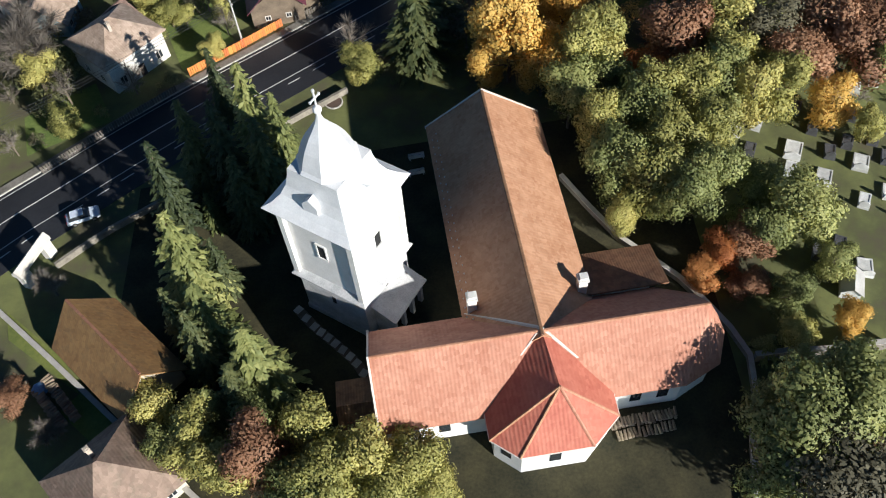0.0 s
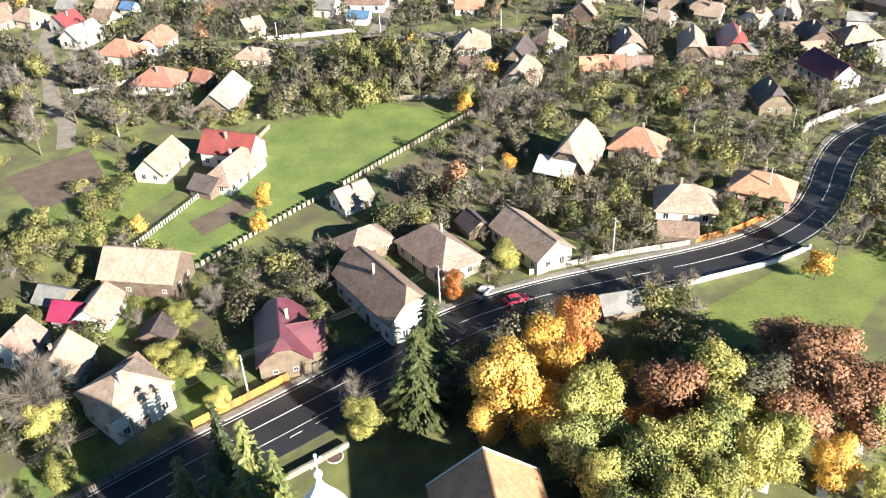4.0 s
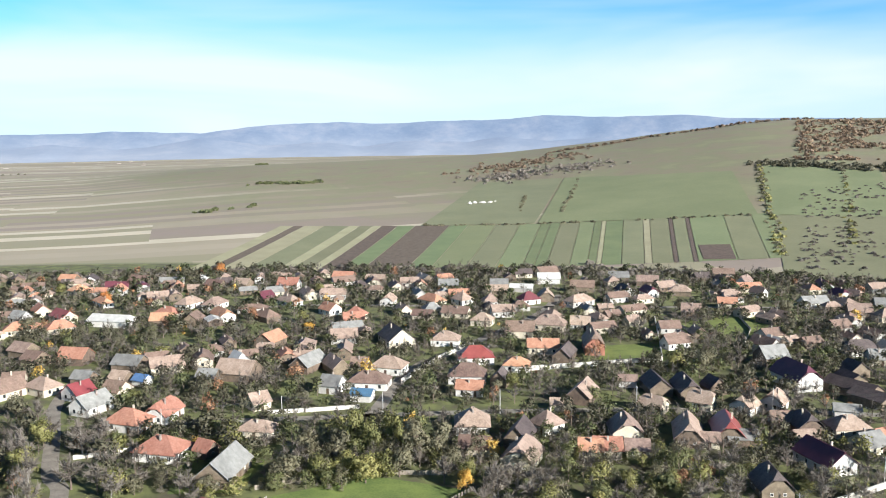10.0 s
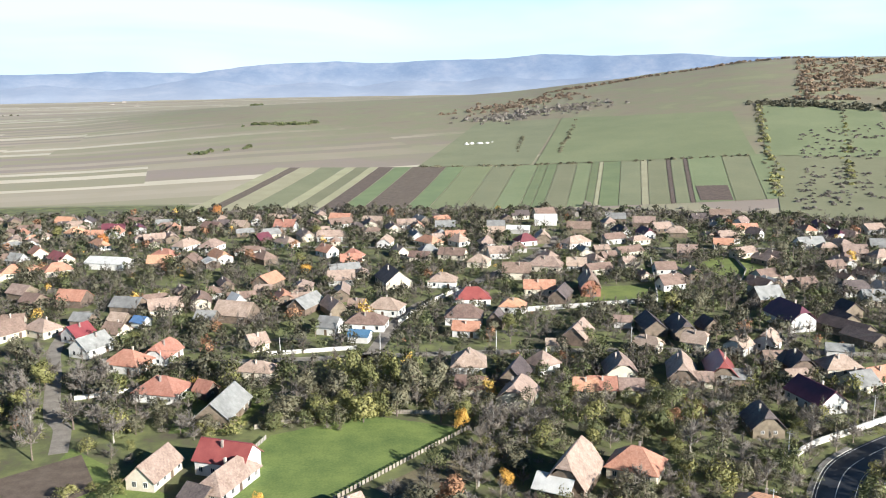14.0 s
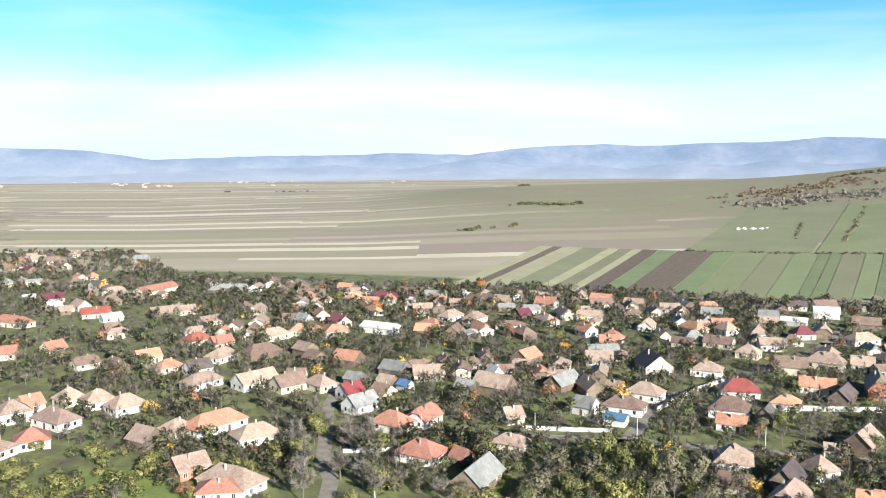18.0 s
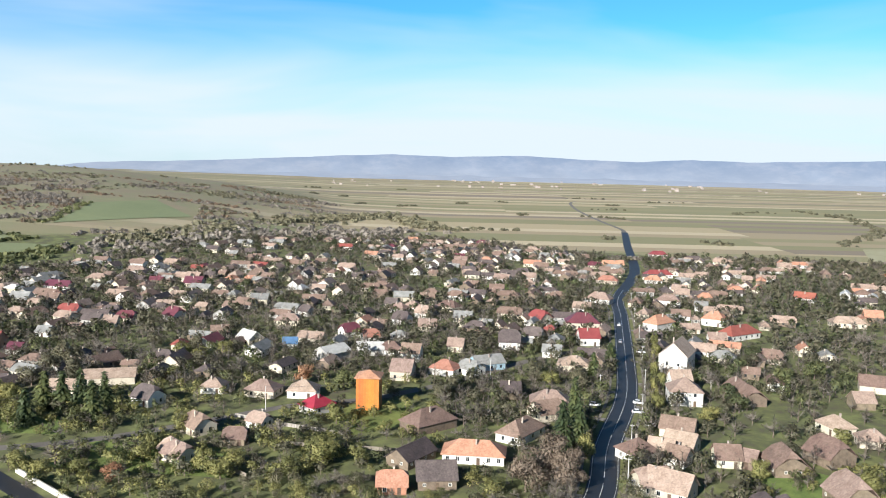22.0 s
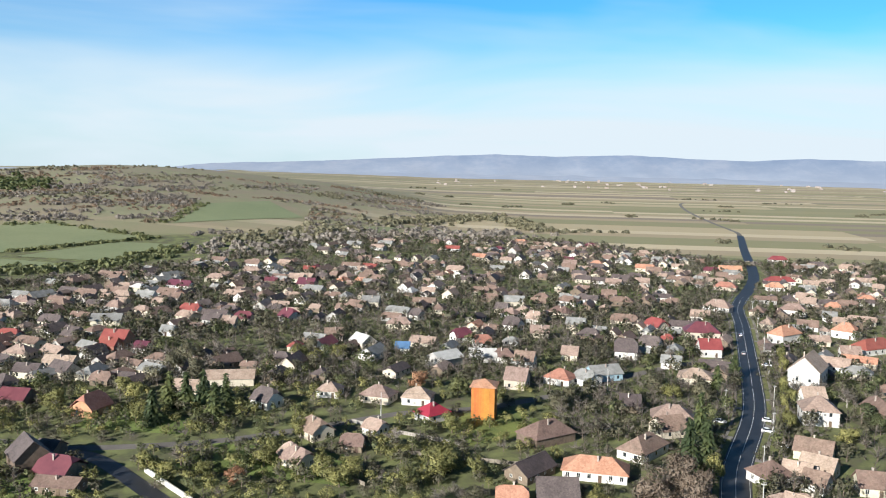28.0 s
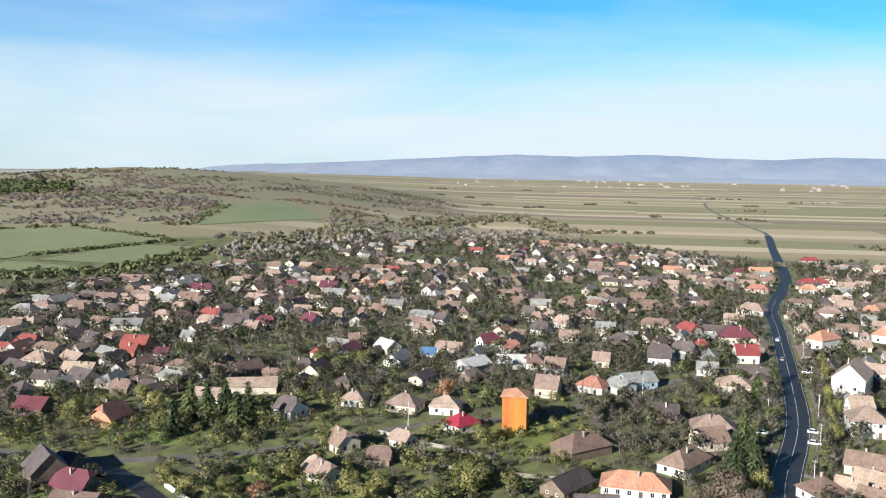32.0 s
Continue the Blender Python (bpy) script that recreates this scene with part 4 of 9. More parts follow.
cf = [(8, 2, 1, 0), (2, 3, 1), (3, 4, 1), (4, 5, 1), (5, 6, 1), (6, 7, 1), (7, 9, 0, 1)]
cf += [tuple(i + 10 for i in reversed(q)) for q in cf]
ring = [8, 2, 3, 4, 5, 6, 7, 9]
cf += [(ring[i + 1], ring[i], ring[i] + 10, ring[i + 1] + 10) for i in range(7)]
choir_roof = child("choir_roof", mesh_of("choir_roof", cv, cf, CHOIR_TILE), church, None, "red ribbed tile roof with five hips")
for i in range(2, 8):
    if i in (2, 7):
        continue
    child("hip_cap", mesh_of("hip_cap", *tube_data(cv[i], cv[1], 0.16, 0.16, 6), CHURCH_TILE), choir_roof)
child("valley", mesh_of("valley", *tube_data((6.75, -5.0, cz + 0.12), (0.1, 0.2, R_ + 0.12), 0.2, 0.2, 6), GUTTER), choir_roof, None, "pale metal valley gutter")
child("valley", mesh_of("valley", *tube_data((-7.05, -5.0, cz + 0.1), (-0.1, 0.2, R_ + 0.1), 0.16, 0.16, 6), GUTTER), choir_roof)
child("gutter", mesh_of("gutter", *merge(*[tube_data((*ch[i], cz - 0.1), (*ch[i + 1], cz - 0.1), 0.1, 0.1, 6) for i in range(5)]), GUTTER), choir_roof)
child("valley", mesh_of("valley", *tube_data((-7.0, 6.2, E_ - 0.2), (0, 0.3, R_ + 0.15), 0.2, 0.2, 6), GUTTER), nave_roof, pose(0, 0, 0, 0, 0, -90) @ pose(0, -17, 0))
child("window", shared("cwin", None), church, pose(-6.3, -6.9, 3.6, 0, 0, 90))
child("window", shared("cwin", None), church, pose(-5.3, -9.2, 3.6, 0, 0, 138))
child("window", shared("cwin", None), church, pose(-0.4, -10.5, 3.6, 0, 0, 180))
for cx, cy in ((-6.2, 6.4), (6.2, 6.6)):
    c_ = child("chimney", mesh_of("chimney", *merge(box_data(-.5, -.5, 4.5, .5, .5, 9.0), box_data(-.62, -.62, 9.0, .62, .62, 9.25), box_data(-.4, -.4, 9.25, .4, .4, 9.6)), LIME), church, pose(cx, cy, 0))
# annexes
child("sacristy_wall", mesh_of("sacristy_wall", *box_data(6.6, 8.8, -0.3, 15.6, 11.9, 4.3), LIME), church)
child("sacristy_roof", mesh_of("sacristy_roof", *prism([(6.0, 6.1), (12.6, 4.3), (12.6, 4.55), (6.0, 6.4)], 6.4, 16.2), SIDE_TILE), church, None, "dark brown lean-to roof")
child("porch_wall", mesh_of("porch_wall", *merge(box_data(-21.6, -4.8, -0.3, -17.2, -4.4, 3.2), box_data(-21.9, -4.8, -0.3, -21.5, 1.2, 3.2), box_data(-21.6, 0.8, -0.3, -17.2, 1.2, 3.2)), LIME), church)
child("porch_roof", mesh_of("porch_roof", *prism([(-5.4, 3.1), (-1.8, 4.4), (1.8, 3.1), (1.8, 3.3), (-1.8, 4.62), (-5.4, 3.3)], -22.3, -17.4), SIDE_TILE), church, None, "small dark red porch roof")

# ---- bell tower ----
tower = thing("bell_tower", pose(-10.4, 54.6, 0, 0, 0, -34), "tall white bell tower with a white metal baroque cap and cross", "bell tower")


def rings_data(rows, n=4, twist=45):
    v, f = [], []
    for hw, z in rows:
        r = hw * (math.sqrt(2) if n == 4 else 1)
        v += [(r * math.cos(radians(twist) + 2 * math.pi * k / n), r * math.sin(radians(twist) + 2 * math.pi * k / n), z) for k in range(n)]
    for i in range(len(rows) - 1):
        f += [(i * n + k, i * n + (k + 1) % n, (i + 1) * n + (k + 1) % n, (i + 1) * n + k) for k in range(n)]
    f += [tuple(reversed(range(n))), tuple(range((len(rows) - 1) * n, len(rows) * n))]
    return v, f


child("lower_stage", mesh_of("lower_stage", *rings_data([(4.55, -0.3), (4.55, 0.9), (4.4, 1.0), (4.4, 7.4)]), STAINED), tower, None, "weather-stained plaster base stage")
child("lower_cornice", mesh_of("lower_cornice", *rings_data([(4.45, 7.3), (4.8, 7.6), (5.0, 7.75), (5.0, 7.95), (4.25, 8.5)]), STAINED), tower)
child("upper_stage", mesh_of("upper_stage", *rings_data([(4.2, 8.2), (4.2, 19.4)]), LIME), tower)
for sx in (-1, 1):
    for sy in (-1, 1):
        child("pilaster", mesh_of("pilaster", *box_data(sx * 4.35 - .35, sy * 4.35 - .35, 8.3, sx * 4.35 + .35, sy * 4.35 + .35, 19.3), LIME), tower)
child("eaves_cornice", mesh_of("eaves_cornice", *rings_data([(4.3, 19.0), (4.6, 19.4), (5.0, 19.8), (5.3, 20.2)]), LIME), tower)
cap = child("cap", mesh_of("cap", *rings_data([(5.5, 20.2), (5.55, 20.35), (4.7, 20.9), (3.9, 21.8), (3.35, 23.0), (3.05, 24.4), (2.95, 25.3)]), ZINC), tower, None, "swept white metal lower roof")
child("lantern", mesh_of("lantern", *rings_data([(3.25, 25.2), (3.3, 25.4), (3.0, 25.8), (2.75, 26.6), (2.3, 27.8), (1.65, 29.0), (0.95, 30.0), (0.45, 30.8), (0.22, 31.6), (0.14, 32.2)], 8, 22.5), ZINC), tower, None, "bell-shaped white metal upper roof")
for k in range(4):
    a = radians(90 * k)
    child("dormer", mesh_of("dormer", *prism([(-0.9, 0), (0.9, 0), (0.9, 1.2), (0, 2.1), (-0.9, 1.2)], -1.4, 0.5), ZINC), cap, pose(3.7 * math.cos(a), 3.7 * math.sin(a), 21.3, 0, 0, 90 * k))
    w_ = child("belfry_window", mesh_of("belfry_window", *box_data(-0.06, -0.75, -1.6, 0.05, 0.75, 1.5), DARK), tower, pose(4.2 * math.cos(a), 4.2 * math.sin(a), 14.6, 0, 0, 90 * k) @ Matrix.Diagonal((1, 0.66, 0.72, 1)), "dark louvred belfry opening")
    child("surround", mesh_of("surround", *merge(box_data(-.02, -1.0, -1.9, .14, -.75, 1.7), box_data(-.02, .75, -1.9, .14, 1.0, 1.7), box_data(-.02, -1.0, 1.5, .16, 1.0, 1.8), box_data(-.02, -1.0, -1.9, .2, 1.0, -1.6)), LIME), w_)
    child("slit_window", mesh_of("slit_window", *box_data(-0.05, -0.25, -0.6, 0.06, 0.25, 0.6), DARK), tower, pose(4.4 * math.cos(a), 4.4 * math.sin(a), 5.0, 0, 0, 90 * k))
ball = bmesh.new()
bmesh.ops.create_uvsphere(ball, u_segments=12, v_segments=8, radius=0.45)
ball_me = bpy.data.meshes.new("finial_ball")
ball.to_mesh(ball_me)
ball.free()
ball_me.materials.append(ZINC)
finial = child("finial_ball", ball_me, tower, pose(0, 0, 32.2))
child("cross", mesh_of("cross", *merge(box_data(-.07, -.07, 0.3, .07, .07, 2.3), box_data(-.07, -.62, 1.35, .07, .62, 1.5), box_data(-.1, -.12, 2.2, .1, .12, 2.5), box_data(-.1, -.75, 1.3, .1, -.6, 1.55), box_data(-.1, .6, 1.3, .1, .75, 1.55)), ZINC), finial, None, "white metal cross")
# arcaded porch on the sunny side
porch = child("porch", mesh_of("porch", *box_data(6.6, -3.0, 3.0, 7.15, 3.0, 4.3), STAINED), tower, None, "stained arcaded stone porch")
for k in range(4):
    child("pier", mesh_of("pier", *box_data(6.6, -3.0 + k * 1.85, -0.3, 7.15, -2.55 + k * 1.85, 3.0), STAINED), porch)
child("side_wall", mesh_of("side_wall", *box_data(4.3, -3.0, -0.3, 6.6, -2.6, 4.3), STAINED), porch)
child("side_beam", mesh_of("side_beam", *box_data(4.3, 2.6, 3.0, 6.6, 3.0, 4.3), STAINED), porch)
child("porch_roof", mesh_of("porch_roof", [(4.2, -3.4, 5.6), (4.2, 3.4, 5.6), (7.6, 3.4, 4.3), (7.6, -3.4, 4.3), (4.2, -3.4, 5.35), (4.2, 3.4, 5.35), (7.6, 3.4, 4.1), (7.6, -3.4, 4.1)], [(0, 3, 2, 1), (4, 5, 6, 7), (0, 1, 5, 4), (1, 2, 6, 5), (2, 3, 7, 6), (3, 0, 4, 7)], STAINED), porch)
OCCUPIED += [(-10.4, 54.6, 8), (9, 58, 12), (9, 72, 11), (9, 44, 12), (9, 34, 10), (-3, 41, 8), (-14, 38, 6), (24, 42, 9), (20, 52, 7)]

# ---- houses and barns, space by space ----
house(-50.9, 134.4, -13, 14.1, 9, 4, 7.6, "pale", "wood", "gable", 0, name="barn")
house(-42.3, 183.5, -21, 12.7, 8, 4, 7.4, "red", "white", "gable")
house(-40.8, 174.6, 66, 15.2, 7, 2.7, 6, "pale", "white", "hip")
house(-58.4, 180.5, 74, 12.1, 7, 2.7, 6, "pale", "cream", "gable", 0, name="barn")
house(-45.7, 168.8, -30, 5.8, 6, 2.2, 4, "dark", "wood", "gable", 0, name="shed")
house(-13.8, 158.8, 35, 7.1, 6, 2.5, 5, "pale", "white", "gable")
house(-10.5, 140.7, 29, 9.6, 7, 2.7, 5.5, "pale", "wood", "hip", 0, name="barn")
house(-6.6, 121.1, -58, 18.4, 9, 5, 9.5, "brown", "white", "half")
house(3.5, 135.2, -57, 14.7, 9, 3.1, 7, "pale", "cream", "hip")
house(21.4, 137.2, -62, 15.0, 8, 3.4, 6.2, "pale", "white", "gable", 0, name="barn")
house(11.2, 145.3, -65, 5.0, 5, 2.2, 4, "dark", "wood", "gable", 0, name="shed")
house(31.3, 165.2, -31, 7.7, 6, 2.9, 5, "white", "wood", "gable", 0, name="barn")
house(36.3, 170.3, 61, 14.5, 9, 3.4, 9.4, "pale", "wood", "half", 0, name="barn")
house(51.5, 174.0, -30, 11.3, 9, 3.1, 7, "orange", "cream", "hip")
house(54.4, 147.7, -14, 11.5, 9, 2.9, 6.5, "pale", "white", "hip")
house(50.2, 138.5, -13, 6.9, 5, 2.2, 3.6, "brown", "wood", "gable", 0, name="shed")
house(71.8, 151.6, -30, 12.1, 8, 2.9, 6, "orange", "pink", "hip")
house(33.5, 116.4, 8, 6.3, 5, 2.2, 4, "grey", "wood", "gable", 0, name="shed")
house(-23.4, 111.2, -81, 12.8, 8, 3.6, 7.5, "wine", "wood", "half", wing=2.6)
house(-45.7, 99.2, 47, 10.0, 9.2, 5.2, 8.2, "pale", "white", "hip")
house(-58.4, 109.5, 86, 6.8, 7, 2.9, 6, "pale", "blue", "gable")
house(-67.6, 114.7, 75, 6.3, 7, 2.9, 6, "pale", "white", "gable")
house(-66.2, 129.0, -22, 5.6, 5, 2.2, 4, "grey", "wood", "gable", 0, name="shed")
house(-62.0, 123.8, -15, 5.0, 5, 2.3, 4.2, "crimson", "grey", "gable", 0, name="shed")
house(-57.2, 124.2, 81, 7.9, 6, 2.5, 4.8, "pale", "white", "gable", 0, name="shed")
house(-47.3, 103.9, 60, 6.3, 7, 2.7, 5.5, "brown", "cream", "gable")
house(-45.1, 117.3, 82, 5.0, 5, 2.2, 3.6, "dark", "wood", "gable", 0, name="shed")
house(-36.2, 32.4, 41, 10.4, 10, 3.1, 8, "brown", "cream", "hip")
house(-49.6, 216.3, 78, 16.0, 9, 3.1, 7, "grey", "wood", "gable", 0, name="barn")
house(-114.6, 290.8, 58, 8.1, 8, 2.9, 6, "red", "white", "gable", far=True)
house(-104.9, 275.6, 63, 11.6, 8, 3.1, 6.5, "grey", "white", "gable", far=True)
house(-87.2, 258.0, -21, 12.2, 9, 2.9, 6.5, "orange", "white", "hip", far=True)
house(-78.8, 266.2, 74, 11.6, 8, 2.9, 6.5, "orange", "white", "half", far=True)
house(-70.0, 232.4, -17, 13.1, 10, 2.9, 6.5, "orange", "white", "hip")
house(-57.6, 231.6, -32, 5.0, 5, 2.7, 5, "orange", "wood", "gable", 0, name="shed")
house(-50.1, 275.5, 34, 6.3, 7, 2.7, 5.5, "pale", "cream", "gable", far=True)
house(-45.5, 248.0, -15, 11.2, 7, 2.7, 5, "pale", "cream", "hip")
house(-63.1, 311.5, -21, 14.4, 10, 3.4, 7.5, "pale", "wood", "gable", 0, name="barn", far=True)
house(-65.6, 325.5, -53, 6.6, 6, 3.6, 7, "white", "white", "gable", far=True)
house(-73.5, 308.3, -13, 7.3, 7, 2.7, 5, "grey", "wood", "gable", 0, name="barn", far=True)
house(-108.2, 328.1, -16, 11.4, 9, 3.1, 6, "grey", "wood", "gable", 0, name="barn", far=True)
house(-133.8, 340.2, -14, 11.7, 9, 3.2, 6.5, "orange", "wood", "gable", 0, name="barn", far=True)
house(-119.4, 309.6, -19, 7.5, 6, 2.7, 5, "grey", "wood", "gable", 0, name="shed", far=True)
house(-105.7, 308.5, -20, 6.6, 6, 2.7, 5, "pale", "wood", "gable", 0, name="shed", far=True)
house(-102.3, 293.3, -25, 7.7, 8, 2.7, 5.5, "brown", "cream", "gable", far=True)
house(-97.3, 306.3, -27, 5.4, 5, 2.3, 4, "blue", "white", "gable", 0, name="shed", far=True)
house(-159.8, 353.4, -30, 10.2, 8, 3.1, 6, "pale", "wood", "gable", 0, name="barn", far=True)
house(-148.8, 337.8, -27, 8.1, 8, 3.1, 6, "brown", "wood", "gable", 0, name="barn", far=True)
house(-143.0, 305.8, 12, 7.2, 8, 2.9, 6, "brown", "cream", "gable", far=True)
house(-129.7, 298.4, -32, 11.0, 8, 2.9, 6, "pale", "cream", "hip", far=True)
house(-58.4, 362.4, 65, 11.9, 9, 3.2, 6.5, "orange", "wood", "gable", 0, name="barn", far=True)
house(-117.8, 410.4, 2, 10.4, 9, 3.1, 6, "orange", "wood", "gable", 0, name="barn", far=True)
house(-119.1, 426.2, -28, 12.3, 8, 2.9, 6, "orange", "cream", "hip", far=True)
house(-102.8, 410.0, 86, 11.0, 8, 2.9, 6, "brown", "wood", "gable", 0, name="barn", far=True)
house(-92.7, 408.5, -66, 9.5, 7, 2.7, 4, "white", "wood", "gable", 0, name="shed", far=True)
house(-90.6, 420.2, -58, 14.3, 8, 2.9, 6, "orange", "white", "half", far=True)
house(-115.0, 453.0, 62, 13.8, 8, 2.9, 6, "pale", "white", "hip", far=True)
house(-100.7, 449.9, 68, 13.4, 8, 2.9, 6, "pale", "white", "hip", far=True)
house(-142.3, 410.8, -17, 20.4, 10, 3.2, 5.5, "white", "white", "gable", 0, name="barn", far=True)
house(-162.0, 397.5, 31, 12.2, 8, 2.9, 6, "orange", "cream", "hip", far=True)
house(-178.5, 396.0, 22, 16.2, 9, 2.9, 6, "orange", "cream", "hip", far=True)
house(-187.1, 438.2, -57, 11.0, 8, 2.9, 6, "orange", "cream", "gable", far=True)
house(-170.0, 423.0, -45, 14.1, 8, 2.9, 6, "red", "cream", "gable", far=True)
house(-190.6, 421.9, -28, 8.5, 7, 2.9, 6, "grey", "white", "gable", far=True)
house(-210.0, 538.0, -17, 11.0, 8, 3.1, 6, "orange", "wood", "gable", 0, name="barn", far=True)
house(-189.5, 498.7, 51, 10.6, 8, 2.9, 6, "orange", "cream", "hip", far=True)
house(-163.8, 530.4, -21, 12.3, 9, 3.1, 6, "brown", "wood", "gable", 0, name="barn", far=True)
house(-112.6, 508.2, -22, 10.5, 8, 3.1, 6, "brown", "wood", "gable", 0, name="barn", far=True)
house(-96.8, 512.1, -24, 9.7, 8, 3.1, 6, "pale", "wood", "gable", 0, name="barn", far=True)
house(-68.1, 506.0, -15, 12.4, 9, 3.2, 7, "orange", "white", "gable", far=True)
house(-61.5, 454.1, -52, 14.3, 8, 2.9, 6, "pale", "white", "hip", far=True)
house(-68.0, 415.4, -50, 12.8, 8, 2.9, 6, "brown", "wood", "hip", far=True)
house(-76.8, 466.6, 47, 8.4, 8, 2.9, 6, "wine", "wood", "gable", 0, name="barn", far=True)
house(-163.3, 461.2, -52, 15.4, 6, 2.7, 5, "orange", "white", "hip", far=True)
house(-37.5, 428.9, -52, 10.0, 8, 2.9, 6, "orange", "white", "gable", far=True)
house(-24.3, 403.6, 6, 9.9, 8, 2.9, 6, "orange", "cream", "gable", far=True)
house(-23.7, 414.1, -23, 9.3, 8, 2.9, 6.5, "orange", "cream", "hip", far=True)
house(-7.8, 450.8, 77, 10.8, 7, 2.9, 6, "pale", "white", "half", far=True)
house(-0.1, 422.3, -70, 9.5, 7, 2.9, 6, "pale", "cream", "gable", far=True)
house(15.8, 448.5, -52, 14.3, 8, 2.9, 6, "orange", "cream", "hip", far=True)
house(32.2, 449.6, -53, 9.3, 8, 2.9, 6.5, "pale", "white", "hip", far=True)
house(46.9, 442.3, 6, 8.7, 8, 2.9, 6.5, "pale", "white", "hip", far=True)
house(27.7, 495.8, -6, 11.5, 8, 3.1, 6, "grey", "wood", "gable", 0, name="barn", far=True)
house(54.6, 476.1, -6, 11.9, 8, 2.9, 5.5, "pale", "wood", "gable", 0, name="barn", far=True)
house(57.8, 493.9, -6, 10.3, 8, 3.1, 6, "grey", "wood", "gable", 0, name="barn", far=True)
house(90.6, 510.3, -6, 13.4, 9, 3.4, 6.5, "white", "white", "gable", 0, name="barn", far=True)
house(105.2, 480.8, -14, 13.4, 9, 3.2, 6.5, "brown", "wood", "gable", 0, name="barn", far=True)
house(68.1, 446.6, 21, 10.5, 8, 2.9, 6.5, "wine", "white", "hip", far=True)
house(79.1, 455.0, 84, 12.0, 8, 2.9, 6.5, "pale", "wood", "half", far=True)
house(94.1, 438.8, 30, 15.1, 8, 2.9, 6, "pale", "white", "hip", far=True)
house(52.6, 371.2, -11, 12.5, 10, 3.4, 7, "brown", "cream", "gable", far=True)
house(68.2, 383.6, -20, 15.6, 9, 3.1, 7, "pale", "cream", "hip", far=True)
house(82.8, 383.6, -13, 8.7, 8, 2.9, 6, "pale", "white", "gable", far=True)
house(28.1, 327.1, 1, 13.9, 9, 3.1, 7, "red", "white", "hip", far=True)
house(22.7, 300.8, -8, 13.6, 9, 3.2, 7, "brown", "white", "hip", far=True)
house(22.3, 285.5, -13, 9.1, 8, 2.7, 5, "orange", "white", "gable", far=True)
house(-6.4, 315.4, -19, 12.6, 9, 3.1, 6.5, "pale", "white", "hip", far=True)
house(-13.4, 296.4, -12, 14.4, 9, 2.9, 6, "brown", "white", "hip", far=True)
house(-26.4, 292.5, -22, 7.2, 8, 3.1, 6, "grey", "white", "gable", far=True)
house(-15.3, 281.5, -15, 7.1, 6, 2.5, 4, "blue", "white", "gable", 0, name="shed", far=True)
house(-37.9, 322.7, 63, 14.5, 8, 3.1, 6.5, "grey", "wood", "gable", 0, name="barn", far=True)
house(-26.9, 318.8, -66, 12.5, 7, 2.9, 6, "pale", "wood", "gable", far=True)
house(-17.6, 318.9, -12, 6.3, 7, 2.7, 5.5, "brown", "cream", "gable", far=True)
house(17.9, 358.3, -10, 12.1, 9, 2.9, 6, "pale", "white", "hip", far=True)
house(-3.5, 362.2, -73, 17.0, 12, 3.2, 8, "dark", "cream", "gable", far=True)
house(37.9, 396.1, -21, 9.8, 8, 2.9, 6, "pale", "cream", "hip", far=True)
house(26.5, 415.6, -21, 13.2, 8, 2.7, 5.5, "brown", "cream", "gable", far=True)
house(9.7, 411.3, -17, 9.8, 6, 2.7, 5, "brown", "cream", "gable", 0, name="shed", far=True)
house(19.7, 247.4, -5, 10.1, 10, 3.2, 7.5, "pale", "white", "hip")
house(18.8, 229.0, -17, 8.4, 7, 2.7, 5, "brown", "cream", "gable")
house(42.5, 245.7, -58, 7.2, 8, 2.9, 6.5, "pale", "white", "hip")
house(30.9, 219.7, 67, 12.1, 9, 3.1, 7, "pale", "cream", "half")
house(32.5, 234.8, 69, 11.4, 7, 3.2, 7, "dark", "wood", "gable", 0, name="barn")
house(42.9, 313.7, -14, 9.9, 7, 2.9, 5.5, "orange", "white", "hip", far=True)
house(34.1, 295.2, 72, 8.0, 6, 2.9, 6, "dark", "wood", "gable", 0, name="barn", far=True)
house(57.7, 340.8, -7, 12.7, 8, 3.1, 6, "orange", "cream", "gable", far=True)
house(64.5, 328.7, 67, 13.8, 7, 2.9, 6, "dark", "wood", "gable", 0, name="barn", far=True)
house(79.3, 342.0, 82, 17.1, 8, 4, 9, "brown", "brick", "half", far=True)
house(50.7, 266.0, -12, 6.5, 5, 2.3, 3.8, "pale", "cream", "gable", 0, name="shed", far=True)
house(60.0, 275.2, 63, 13.0, 8, 2.9, 6.5, "pale", "wood", "gable", far=True)
house(51.2, 224.5, -12, 6.3, 7, 2.7, 5, "orange", "cream", "gable")
house(-36.8, 532.5, -16, 13.0, 8, 3.1, 6, "orange", "wood", "gable", 0, name="barn", far=True)
house(-16.3, 524.6, -16, 11.8, 7, 2.7, 5, "pale", "wood", "gable", 0, name="barn", far=True)
house(69.7, 483.5, -14, 13.1, 8, 2.7, 4.5, "white", "grey", "gable", 0, name="shed", far=True)
house(143.9, 406.5, -19, 9.1, 9, 3.1, 6.5, "pale", "wood", "gable", far=True)
house(170.0, 426.0, -15, 9.6, 8, 2.9, 5.5, "orange", "cream", "gable", far=True)
house(157.1, 462.2, -20, 11.6, 7, 2.9, 6, "pale", "wood", "hip", far=True)
house(204.7, 520.2, -16, 12.7, 9, 3.1, 6, "brown", "wood", "gable", 0, name="barn", far=True)
house(135.2, 513.1, -11, 11.9, 9, 3.1, 6, "grey", "wood", "gable", 0, name="barn", far=True)
house(148.6, 497.1, -15, 12.8, 9, 3.1, 6, "pale", "wood", "gable", 0, name="barn", far=True)
house(214.8, 422.5, 8, 13.9, 8, 2.9, 6, "grey", "white", "gable", far=True)
